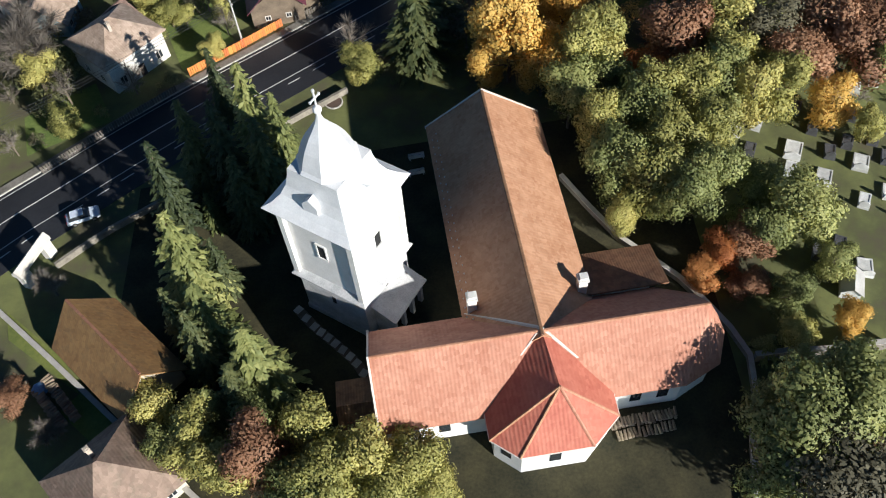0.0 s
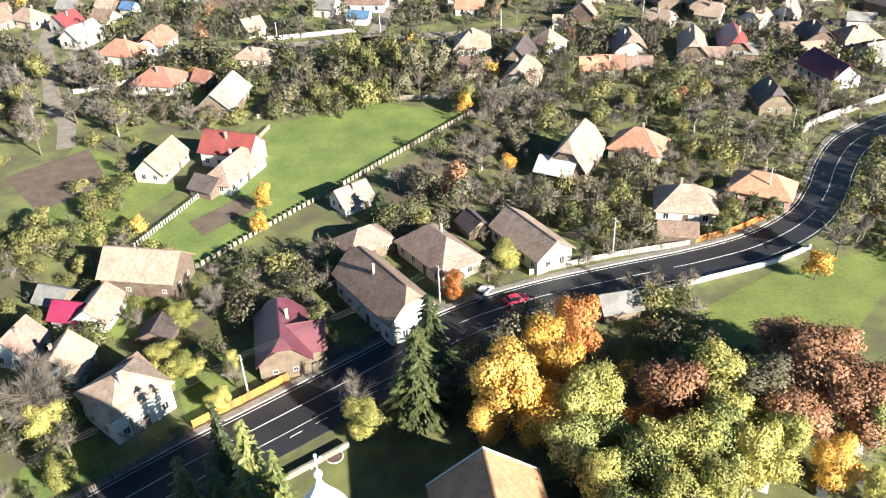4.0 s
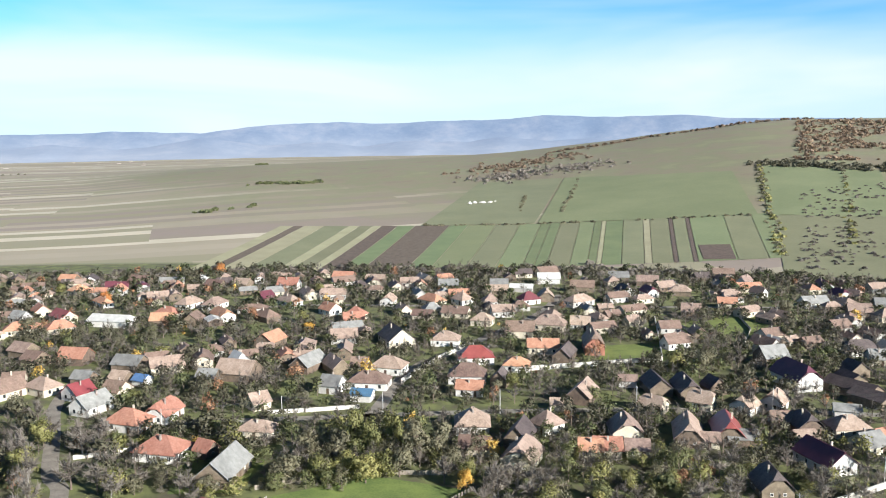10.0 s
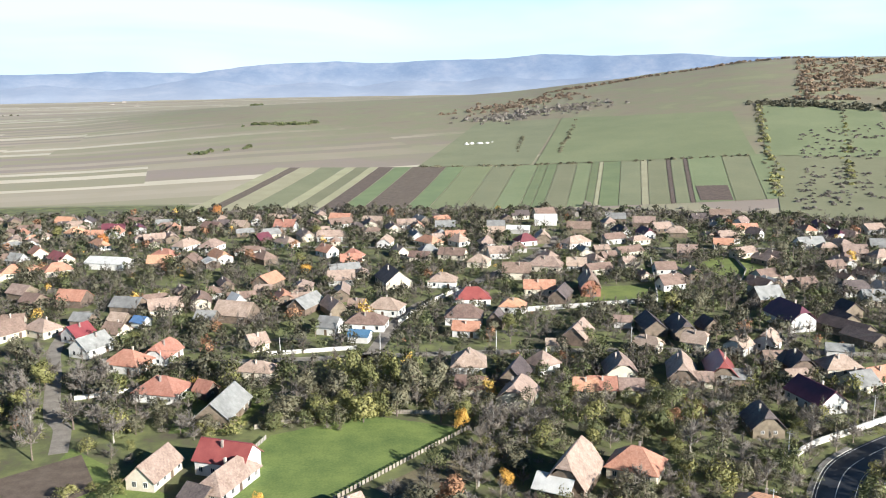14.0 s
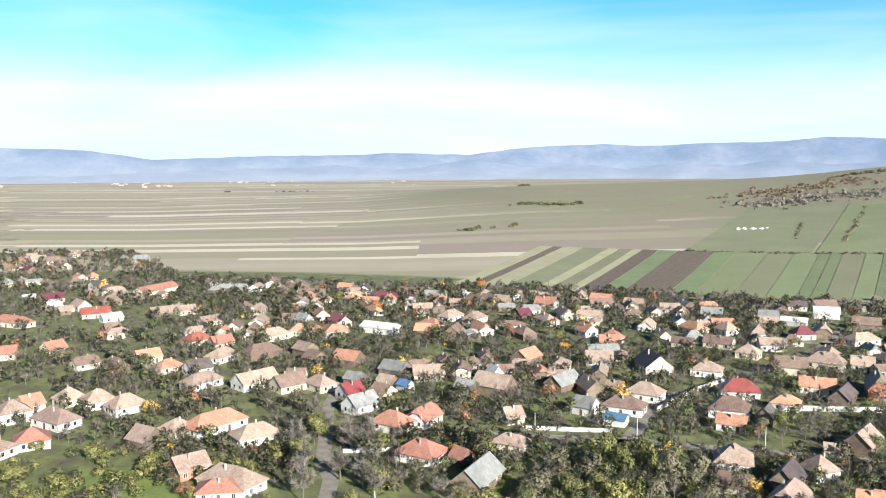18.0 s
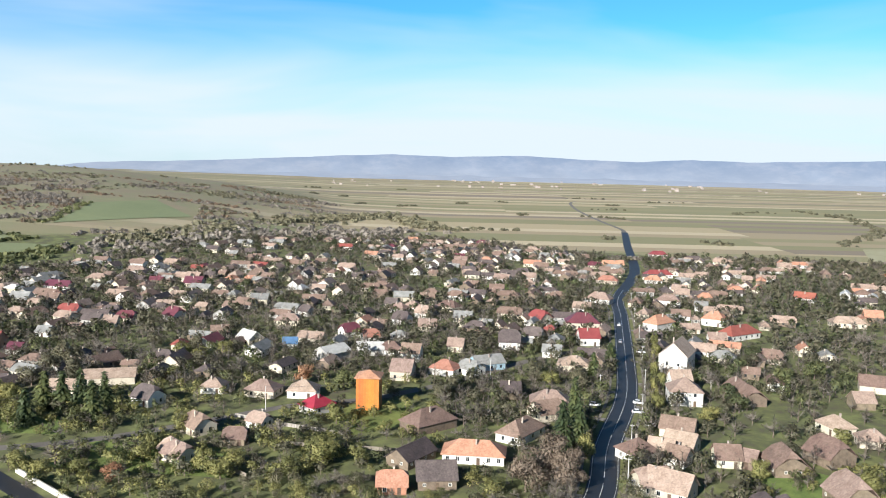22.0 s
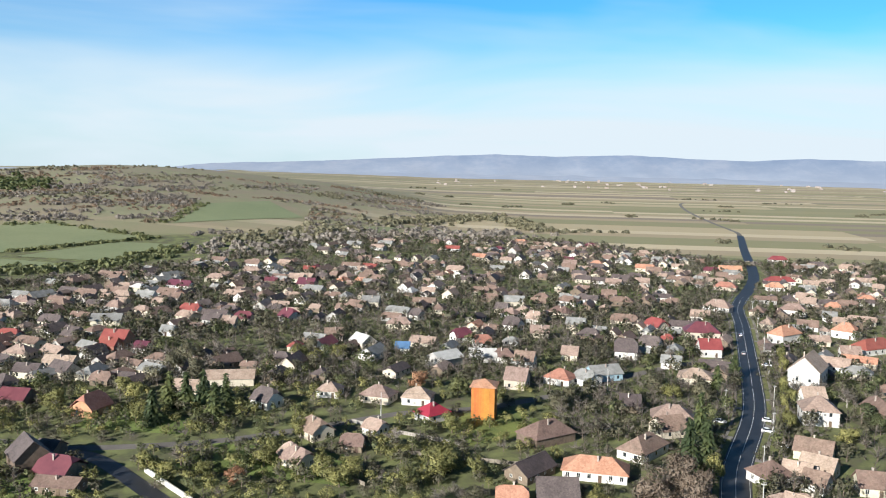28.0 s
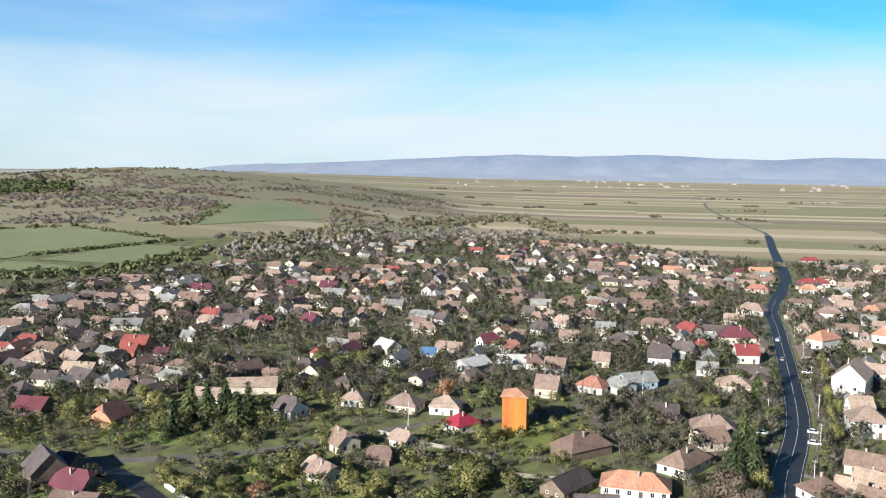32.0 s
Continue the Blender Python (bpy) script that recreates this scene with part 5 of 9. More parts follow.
house(225.8, 398.1, -17, 10.8, 9, 3.1, 6.5, "pale", "wood", "gable", 0, name="barn", far=True)
house(245.5, 411.0, -17, 8.1, 9, 3.1, 6.5, "grey", "wood", "gable", 0, name="barn", far=True)
house(144.2, 315.5, 10, 10.4, 9, 3.6, 7.5, "grey", "wood", "gable", 0, name="barn", far=True)
house(140.0, 285.9, -82, 17.0, 10, 4.1, 9, "wine", "white", "half", far=True)
house(120.8, 261.0, 48, 7.7, 7, 2.9, 6.5, "pale", "white", "half", far=True)
house(109.6, 257.9, 43, 7.7, 7, 2.9, 6, "pale", "white", "half", far=True)
house(94.8, 235.3, 77, 14.2, 8, 2.9, 7, "red", "wood", "half")
house(82.7, 234.6, 74, 14.7, 8, 2.9, 7, "pale", "wood", "half")
house(86.9, 229.5, -13, 5.8, 6, 2.3, 4, "pale", "cream", "gable", 0, name="shed")
house(97.2, 230.5, -9, 8.2, 7, 2.5, 4.2, "grey", "wood", "gable", 0, name="shed")
house(64.9, 238.3, 85, 10.0, 9, 2.9, 7, "pale", "cream", "half")
house(56.1, 225.2, -9, 7.6, 8, 2.7, 5, "orange", "cream", "gable")
house(64.4, 224.3, -10, 6.3, 7, 2.5, 4.5, "pale", "cream", "gable")
house(80.0, 291.0, -14, 6.2, 6, 2.5, 4, "pale", "white", "gable", 0, name="shed", far=True)
house(116.0, 243.7, -6, 8.1, 7, 2.7, 5, "brown", "wood", "gable", 0, name="barn")
house(120.5, 238.1, 85, 8.8, 8, 2.9, 6.5, "dark", "wood", "half")
house(115.3, 229.5, 4, 6.1, 6, 2.5, 4, "pale", "cream", "gable", 0, name="shed")
house(112.3, 211.3, -77, 14.0, 9, 3.2, 6.5, "wine", "white", "gable")
house(131.8, 235.6, 0, 10.9, 8, 2.9, 6, "pale", "cream", "hip")
house(130.8, 222.3, 16, 7.2, 8, 2.7, 5.5, "grey", "cream", "gable")
house(137.3, 225.2, 18, 7.2, 8, 2.7, 5.5, "orange", "cream", "gable")
house(90.6, 195.6, 85, 9.4, 8, 2.9, 7, "dark", "wood", "half")
house(159.7, 284.8, -85, 9.5, 7, 2.9, 5, "dark", "wood", "gable", 0, name="barn", far=True)
house(154.8, 274.3, -63, 17.7, 8, 2.9, 5.2, "dark", "wood", "gable", 0, name="barn", far=True)
house(155.1, 262.8, -66, 12.6, 8, 2.9, 5, "dark", "wood", "gable", 0, name="barn", far=True)
house(140.5, 251.9, -21, 7.8, 6, 2.5, 4, "grey", "white", "gable", 0, name="shed", far=True)
house(185.5, 311.4, -8, 8.1, 8, 2.9, 6, "grey", "cream", "gable", far=True)
house(167.2, 296.0, -80, 7.2, 8, 2.9, 6, "dark", "wood", "gable", 0, name="barn", far=True)
house(88.1, 283.2, 89, 13.6, 8, 2.9, 6, "dark", "wood", "gable", 0, name="barn", far=True)
house(97.6, 278.8, 86, 15.0, 8, 2.9, 6.5, "dark", "wood", "half", far=True)
house(107.5, 279.5, -79, 6.3, 7, 2.9, 6, "dark", "wood", "gable", 0, name="barn", far=True)
house(97.3, 263.7, -34, 7.7, 7, 2.9, 6, "pale", "cream", "half", far=True)
house(80.4, 261.2, -43, 7.7, 7, 2.7, 5.5, "pale", "cream", "half", far=True)
house(239.1, 441.7, -80, 9.7, 8, 2.9, 6, "wine", "white", "half", far=True)
house(245.3, 438.3, -65, 8.8, 8, 2.9, 6, "pale", "wood", "half", far=True)
house(244.9, 471.0, 90, 10.6, 8, 2.9, 6, "wine", "white", "half", far=True)
house(198.7, 453.2, -52, 7.7, 7, 2.9, 6, "dark", "white", "half", far=True)
house(206.4, 491.3, 40, 9.4, 6, 2.9, 6, "pale", "white", "half", far=True)
house(126.8, 467.4, -81, 12.0, 8, 2.9, 6, "dark", "white", "half", far=True)
house(138.9, 461.1, -78, 10.3, 7, 2.9, 6, "wine", "white", "half", far=True)
house(-412.9, -118.2, 76, 11.8, 10, 4.1, 8, "red", "brick", "gable", far=True)
house(-404.5, -118.9, 78, 7.2, 8, 3.1, 6, "red", "brick", "gable", far=True)
house(-401.3, -103.5, 68, 6.6, 7, 2.7, 5, "wine", "white", "gable", far=True)
house(-307.0, -97.7, -25, 9.9, 9, 3.1, 7.5, "orange", "brick", "half", far=True)
house(-345.4, -56.6, -87, 19.1, 10, 3.1, 5.5, "pale", "cream", "gable", 0, name="barn", far=True)
house(-331.1, -69.8, 76, 9.9, 8, 2.9, 5.5, "pale", "cream", "gable", 0, name="barn", far=True)
house(-313.6, -38.6, 48, 8.8, 8, 3.1, 7, "dark", "white", "half", far=True)
house(-256.0, -24.6, 29, 7.7, 7, 2.7, 5.5, "pale", "wood", "half")
house(-257.0, -99.8, 33, 10.7, 10, 3.8, 8.5, "dark", "wood", "gable", 0, name="barn", far=True)
house(-246.9, -88.0, 69, 9.9, 9, 3.1, 6.5, "wine", "wood", "half")
house(-237.3, -84.8, 77, 12.0, 7, 2.5, 4, "brown", "wood", "gable")
house(-264.9, -96.8, 73, 6.3, 7, 2.7, 5, "dark", "wood", "gable", 0, name="barn", far=True)
house(-319.4, -127.2, 77, 10.4, 9, 3.1, 6, "wine", "wood", "gable", 0, name="barn", far=True)
house(-358.4, -137.5, 75, 10.3, 8, 2.9, 5.5, "dark", "cream", "gable", far=True)
house(-390.6, -153.1, 73, 11.5, 8, 2.9, 6, "pale", "cream", "hip", far=True)
house(-374.1, -130.4, 79, 13.1, 7, 2.7, 5, "pale", "cream", "gable", far=True)
house(-438.6, -100.4, 77, 6.3, 7, 2.7, 5, "grey", "white", "gable", far=True)
house(-464.9, -137.4, -90, 15.3, 9, 3.1, 6, "grey", "cream", "gable", 0, name="barn", far=True)
house(-458.4, -73.2, 77, 7.2, 8, 2.9, 6, "pale", "cream", "gable", far=True)
house(-471.6, -67.5, 74, 8.8, 8, 2.9, 6, "wine", "cream", "half", far=True)
house(-496.3, -100.4, 73, 10.8, 8, 2.9, 6, "red", "white", "half", far=True)
house(-475.4, -43.6, 40, 9.9, 9, 3.1, 7, "wine", "white", "half", far=True)
house(-523.8, -201.9, 73, 11.9, 8, 2.9, 6, "pale", "cream", "hip", far=True)
house(-506.8, -144.9, 62, 11.4, 8, 2.9, 6, "pale", "white", "hip", far=True)
house(-542.5, -136.4, 73, 11.3, 8, 2.9, 6, "grey", "white", "gable", far=True)
house(-589.2, -125.1, 62, 18.6, 8, 2.9, 6, "wine", "white", "half", far=True)
house(-621.7, -106.9, 73, 14.9, 8, 2.9, 6, "pale", "cream", "hip", far=True)
house(-662.1, -87.6, 75, 17.2, 8, 2.9, 6, "pale", "white", "hip", far=True)
house(-295.5, 19.6, -55, 9.5, 8, 2.9, 6, "crimson", "white", "hip", far=True)
house(-326.9, -16.5, 75, 8.4, 8, 2.7, 5.5, "pale", "white", "hip", far=True)
house(-319.1, 1.5, 65, 11.7, 9, 2.9, 6, "pale", "cream", "hip", far=True)
house(-316.2, 16.1, 75, 10.6, 9, 2.9, 6, "pale", "white", "hip", far=True)
house(-336.1, 56.9, 66, 8.5, 9, 4, 8, "pale", "cream", "gable", far=True)
house(-341.5, 75.8, 52, 11.2, 9, 2.9, 6, "orange", "white", "hip", far=True)
house(-367.2, 66.2, 66, 8.4, 8, 4, 7.5, "brown", "white", "gable", far=True)
house(-379.2, 58.7, 73, 11.6, 8, 2.9, 6, "brown", "white", "hip", far=True)
house(-374.7, 31.7, -52, 13.8, 10, 3.4, 6, "white", "grey", "gable", 0, name="barn", far=True)
house(-381.3, 49.6, 83, 11.9, 10, 3.2, 5.5, "white", "grey", "gable", 0, name="barn", far=True)
house(-409.0, -3.9, 34, 10.7, 8, 3.4, 6.5, "white", "cream", "gable", far=True)
house(-426.2, -18.2, -86, 8.4, 8, 2.9, 6, "brown", "cream", "gable", far=True)
house(-398.5, 14.5, 83, 6.3, 7, 2.7, 5, "blue", "white", "gable", 0, name="shed", far=True)
house(-422.4, 44.7, -68, 8.8, 8, 2.9, 6.5, "wine", "white", "half", far=True)
house(-408.5, 53.1, -82, 7.7, 7, 2.9, 6, "orange", "white", "half", far=True)
house(-271.4, 54.3, -62, 16.2, 10, 3.1, 7, "brown", "wood", "hip", far=True)
house(-240.1, 61.8, 71, 18.0, 9, 2.9, 6, "orange", "white", "hip")
house(-241.5, 43.1, -47, 13.7, 8, 2.7, 5.5, "dark", "wood", "gable", 0, name="barn")
house(-278.7, -19.3, 34, 8.8, 8, 2.9, 6.5, "brown", "cream", "half", far=True)
house(-281.3, -0.2, 49, 6.6, 6, 2.5, 5, "pale", "white", "half", far=True)
house(-266.2, -7.4, 77, 6.6, 6, 2.5, 5, "brown", "wood", "half", 0, name="shed")
house(-253.1, -23.0, 43, 7.7, 7, 2.7, 5.5, "pale", "cream", "half")
house(-220.7, 34.1, 80, 7.7, 7, 2.7, 5.5, "orange", "brick", "half")
house(-223.4, 46.6, 83, 10.4, 10, 3.1, 6.5, "dark", "wood", "gable", 0, name="barn")
house(-382.9, 90.2, 68, 7.2, 8, 2.9, 6, "pale", "cream", "gable", far=True)
house(-339.4, 86.3, 33, 8.8, 8, 2.9, 6, "grey", "white", "half", far=True)
house(-431.5, 86.4, 80, 9.3, 8, 2.9, 6, "pale", "cream", "gable", far=True)
house(-525.2, 90.2, 80, 12.3, 8, 3.1, 6, "grey", "cream", "gable", 0, name="barn", far=True)
house(-518.0, 103.8, 76, 8.8, 8, 3.1, 6, "brown", "cream", "gable", far=True)
house(-524.1, 1.5, 78, 10.3, 9, 3.1, 6, "grey", "cream", "gable", far=True)
house(-523.9, 34.2, 76, 13.6, 7, 2.7, 5, "brown", "cream", "gable", far=True)
house(-483.0, 80.2, 47, 9.9, 7, 2.9, 6, "pale", "white", "hip", far=True)
house(-487.3, 88.9, 45, 9.9, 7, 2.9, 6, "pale", "white", "hip", far=True)
house(-467.3, 91.4, 47, 7.7, 7, 3.2, 7, "pale", "white", "half", far=True)
house(-500.4, 78.7, 57, 7.2, 8, 2.9, 6, "dark", "cream", "gable", 0, name="barn", far=True)
house(-450.1, 76.2, 51, 8.8, 8, 3.1, 7, "dark", "white", "half", far=True)
house(-488.5, 111.2, 43, 13.2, 8, 2.9, 6, "brown", "cream", "hip", far=True)
house(-480.3, 27.1, 39, 7.7, 7, 2.9, 6, "dark", "white", "half", far=True)
house(-454.6, 16.0, 79, 13.8, 8, 2.9, 6, "pale", "cream", "hip", far=True)
house(-594.6, -41.3, 70, 12.0, 9, 3.2, 7, "wine", "cream", "gable", far=True)
house(-716.6, 173.5, 71, 11.2, 8, 3.1, 6, "pale", "cream", "gable", far=True)
house(-384.9, 116.8, 72, 9.9, 9, 4, 9, "dark", "white", "half", far=True)
house(-427.2, 170.4, 76, 17.3, 11, 4, 8.5, "wine", "cream", "hip", far=True)
house(-388.6, 158.2, 82, 9.7, 9, 4.1, 8, "red", "white", "gable", far=True)
house(-446.3, 153.2, 29, 9.9, 9, 3.1, 7, "red", "cream", "half", far=True)
house(-415.6, 209.4, -62, 15.5, 9, 5, 9, "orange", "white", "hip", far=True)
house(-333.7, 176.8, -40, 17.0, 12, 8.1, 13.5, "pale", "white", "gable", far=True)
house(-287.0, 155.1, 72, 11.8, 11, 5.4, 9.5, "pale", "white", "hip", far=True)
house(-302.2, 161.2, 83, 8.0, 8, 4.5, 8.5, "pale", "white", "gable", far=True)
house(-232.9, 110.7, -77, 9.6, 9, 3.1, 6.5, "brown", "white", "hip")
house(-232.9, 118.6, 52, 7.2, 8, 2.9, 6, "pale", "white", "gable")
house(-227.0, 121.0, 41, 6.3, 7, 2.9, 5.5, "brown", "white", "gable")
house(-237.9, 127.9, 45, 9.3, 9, 2.9, 6, "pale", "cream", "gable", far=True)
house(-252.3, 134.4, 53, 10.7, 9, 2.9, 6, "brown", "cream", "gable", far=True)
house(-427.2, 249.3, 45, 12.5, 9, 4.1, 8, "orange", "white", "hip", far=True)
house(-491.9, 254.7, 56, 15.0, 9, 3.6, 7, "pale", "white", "hip", far=True)
house(-506.0, 213.7, 49, 15.7, 9, 3.1, 7, "pale", "white", "hip", far=True)
house(-475.6, 189.8, 62, 10.2, 9, 2.9, 6, "pale", "white", "gable", far=True)
house(-340.8, 132.5, 64, 13.9, 11, 2.9, 6, "pale", "cream", "hip", far=True)
house(-365.9, 131.4, 66, 8.3, 8, 2.9, 5.5, "grey", "white", "gable", far=True)
house(-402.5, 134.9, 51, 9.6, 8, 2.9, 6.5, "dark", "white", "half", far=True)
house(-347.5, 95.2, -76, 13.4, 9, 3.1, 6, "grey", "blue", "gable", far=True)
house(-257.4, 81.7, -47, 16.1, 9, 2.9, 6.5, "brown", "white", "hip", far=True)
house(-288.1, 102.6, 72, 14.1, 10, 2.9, 6.5, "pale", "cream", "hip", far=True)
house(-276.2, 96.8, -77, 9.5, 9, 2.9, 6.5, "brown", "cream", "gable", far=True)
house(-303.5, 92.5, 72, 7.2, 8, 2.9, 6, "dark", "wood", "gable", far=True)
house(-392.8, 242.8, -70, 22.4, 10, 3.1, 7, "red", "white", "hip", far=True)
house(-380.7, 223.4, 72, 8.5, 8, 2.9, 6, "pale", "white", "gable", far=True)
house(-292.0, 180.9, -11, 9.9, 9, 3.1, 7, "brown", "wood", "half", far=True)
house(-224.5, 135.3, 72, 7.2, 8, 2.9, 6, "brown", "cream", "gable")
house(-209.3, 104.5, 84, 9.9, 9, 2.9, 6.5, "pale", "cream", "half")
house(-602.4, 177.3, 59, 11.2, 8, 2.9, 6, "pale", "white", "gable", far=True)
house(-608.0, 200.1, 74, 10.0, 8, 2.9, 6, "pale", "white", "gable", far=True)
house(-683.1, 300.7, 80, 18.0, 8, 2.9, 6, "orange", "cream", "gable", far=True)
house(-588.4, 255.0, 57, 15.4, 8, 2.9, 6, "orange", "cream", "hip", far=True)
house(-587.7, 291.5, 69, 12.6, 8, 2.9, 6, "orange", "white", "hip", far=True)
house(-618.2, 310.7, 80, 21.4, 8, 2.9, 6, "red", "white", "hip", far=True)
house(-757.2, 380.3, 70, 17.5, 8, 2.9, 6, "red", "white", "hip", far=True)
house(-471.0, 265.5, 61, 7.5, 8, 2.9, 6, "grey", "white", "gable", far=True)
house(-409.6, 224.2, 77, 9.7, 7, 2.7, 5, "pale", "cream", "gable", far=True)
house(-220.8, 167.4, 7, 11.0, 10, 3.2, 8, "brown", "wood", "half", 0, name="barn", far=True)
house(-216.2, 149.3, -12, 11.0, 10, 3.1, 7.5, "brown", "wood", "half", 0, name="barn")
house(-191.0, 151.7, -9, 11.0, 10, 3.4, 8.5, "pale", "wood", "half", 0, name="barn")
house(-283.7, 179.3, -5, 13.3, 9, 3.1, 7, "brown", "wood", "half", 0, name="barn", far=True)
house(-290.6, 240.4, 56, 11.3, 9, 3.1, 6.5, "brown", "cream", "gable", 0, name="barn", far=True)
house(-271.3, 219.0, 76, 7.2, 8, 2.9, 6, "pale", "wood", "gable", 0, name="barn", far=True)
house(-246.0, 188.7, 2, 10.3, 8, 2.9, 6, "pale", "cream", "hip", far=True)
house(-232.0, 191.4, 66, 8.8, 7, 2.7, 5.5, "pale", "cream", "hip", far=True)
house(-216.9, 234.7, 55, 10.2, 9, 4, 7.5, "pale", "white", "hip", far=True)
house(-220.1, 246.8, 66, 7.2, 8, 2.9, 6, "orange", "cream", "gable", far=True)
house(-196.1, 203.7, -6, 9.4, 8, 2.9, 5.5, "pale", "white", "hip", far=True)
house(-191.6, 214.0, 41, 10.2, 9, 2.9, 6, "orange", "white", "hip", far=True)
house(-205.1, 107.0, 42, 12.0, 9, 3.1, 7, "pale", "cream", "gable")
house(-183.9, 122.8, -7, 9.9, 9, 3.1, 7, "dark", "wood", "half", 0, name="barn")
house(-183.0, 127.8, -13, 8.8, 8, 2.9, 6.5, "dark", "wood", "half", 0, name="barn")
house(-223.6, 139.9, 45, 8.8, 8, 2.7, 5, "pale", "wood", "gable", 0, name="barn")
house(-242.6, 224.1, 62, 7.2, 8, 2.9, 6, "brown", "cream", "gable", far=True)
house(-276.6, 287.0, 42, 7.2, 8, 2.7, 5, "white", "cream", "gable", far=True)
house(-322.3, 338.0, 75, 10.2, 8, 2.9, 6, "pale", "cream", "gable", far=True)
house(-342.3, 378.7, -10, 23.6, 9, 2.9, 6, "orange", "cream", "hip", far=True)
house(-292.9, 308.6, 44, 20.3, 8, 2.9, 6, "orange", "cream", "gable", far=True)
house(-434.6, 417.4, -21, 12.8, 7, 4, 8, "white", "white", "gable", far=True)
house(-497.0, 356.3, 42, 12.9, 8, 3.1, 6.5, "red", "white", "gable", far=True)
house(-414.0, 324.0, 67, 18.7, 8, 2.9, 6, "pale", "cream", "hip", far=True)
house(-422.5, 387.6, 73, 13.3, 8, 2.9, 6, "pale", "cream", "gable", far=True)
house(-157.4, 223.4, -17, 8.1, 9, 3.1, 6.5, "pale", "wood", "gable", 0, name="barn", far=True)
house(-131.2, 204.7, 55, 9.1, 9, 2.9, 6, "pale", "brick", "gable")
house(-114.2, 198.2, -15, 17.1, 9, 2.9, 6.5, "pale", "white", "hip")
house(-114.4, 192.1, 23, 11.5, 8, 2.7, 5, "orange", "white", "hip")
house(-144.4, 243.0, 64, 19.9, 9, 2.9, 6.5, "orange", "white", "hip", far=True)
house(-126.0, 235.7, 51, 14.2, 9, 2.9, 6, "pale", "cream", "hip")
house(-199.5, 257.0, 53, 11.1, 9, 2.9, 6.5, "pale", "white", "hip", far=True)
house(-186.1, 254.2, 64, 12.3, 9, 2.9, 6.5, "pale", "white", "hip", far=True)
house(-198.7, 233.9, -18, 15.0, 9, 2.9, 6.5, "pale", "white", "hip", far=True)
house(-211.5, 256.8, 66, 9.0, 8, 2.9, 6.5, "pale", "cream", "hip", far=True)
house(-177.0, 290.4, 70, 15.2, 8, 2.9, 6, "pale", "white", "hip", far=True)
house(-189.9, 309.7, 61, 10.2, 8, 2.9, 6, "dark", "white", "gable", far=True)
house(-156.7, 296.3, 62, 16.7, 9, 3.1, 6.5, "pale", "white", "gable", far=True)
house(-141.8, 295.2, 57, 12.2, 9, 2.9, 6.5, "brown", "cream", "gable", far=True)
house(-154.0, 235.2, 73, 9.4, 8, 2.7, 5.5, "pale", "cream", "hip", far=True)
house(-222.2, 322.4, 55, 10.4, 8, 2.9, 6, "orange", "cream", "gable", far=True)
house(-220.4, 361.1, 64, 12.2, 8, 2.9, 6, "red", "cream", "hip", far=True)
house(-205.5, 357.7, 56, 10.2, 8, 2.9, 6, "orange", "cream", "gable", far=True)
house(-315.7, 412.5, 42, 15.5, 9, 2.9, 6, "red", "cream", "gable", far=True)
house(-298.6, 403.1, 55, 11.0, 8, 2.7, 5, "white", "white", "gable", far=True)
house(-334.1, 501.7, 83, 34.0, 10, 2.9, 6, "orange", "cream", "gable", 0, name="barn", far=True)
house(-280.4, 422.7, 55, 11.3, 8, 2.9, 6, "pale", "wood", "gable", 0, name="barn", far=True)
house(-240.5, 409.0, 58, 12.0, 8, 2.7, 5, "pale", "cream", "gable", far=True)
house(-191.5, 333.0, 79, 13.6, 8, 2.9, 6, "pale", "white", "hip", far=True)
house(-177.5, 343.4, 61, 17.1, 9, 3.1, 6.5, "brown", "wood", "hip", 0, name="barn", far=True)
house(-189.1, 380.5, 62, 15.6, 8, 2.9, 6, "pale", "cream", "hip", far=True)
house(-275.2, 327.2, 72, 9.4, 8, 2.9, 6, "orange", "cream", "gable", far=True)
house(-203.8, 309.4, 62, 11.1, 8, 2.7, 5.5, "orange", "cream", "hip", far=True)

# ---- grass, plots and walls ----
LAWN = worn("bright_meadow_grass", (0.085, 0.125, 0.03), (0.205, 0.245, 0.06), 0.12, 0.95, fine=1.6, vary=0.1)
# churchyard grass: shade of tower and firs is put into its near-black colour
PAINTED_SHADE_GRASS = worn("shade_painted_grass", (0.016, 0.018, 0.009), (0.07, 0.066, 0.028), 0.25, 0.95, fine=3, vary=0.0)
PLOUGHED = worn("ploughed_soil", (0.085, 0.06, 0.045), (0.16, 0.12, 0.09), 0.3, 0.95, fine=2.5, vary=0.2)
GARDEN_SOIL = worn("weedy_garden_soil", (0.10, 0.075, 0.05), (0.20, 0.17, 0.09), 0.25, 0.95, fine=2, vary=0.1)
STRIP_GREEN = worn("winter_crop", (0.13, 0.165, 0.075), (0.185, 0.22, 0.10), 0.05, 0.95, fine=1, vary=0.2)
STUBBLE = worn("pale_stubble", (0.29, 0.27, 0.165), (0.38, 0.35, 0.22), 0.05, 0.95, fine=1, vary=0.15)
PASTURE = worn("hill_grass", (0.17, 0.175, 0.095), (0.225, 0.225, 0.125), 0.02, 0.95, fine=0.5, vary=0.15)


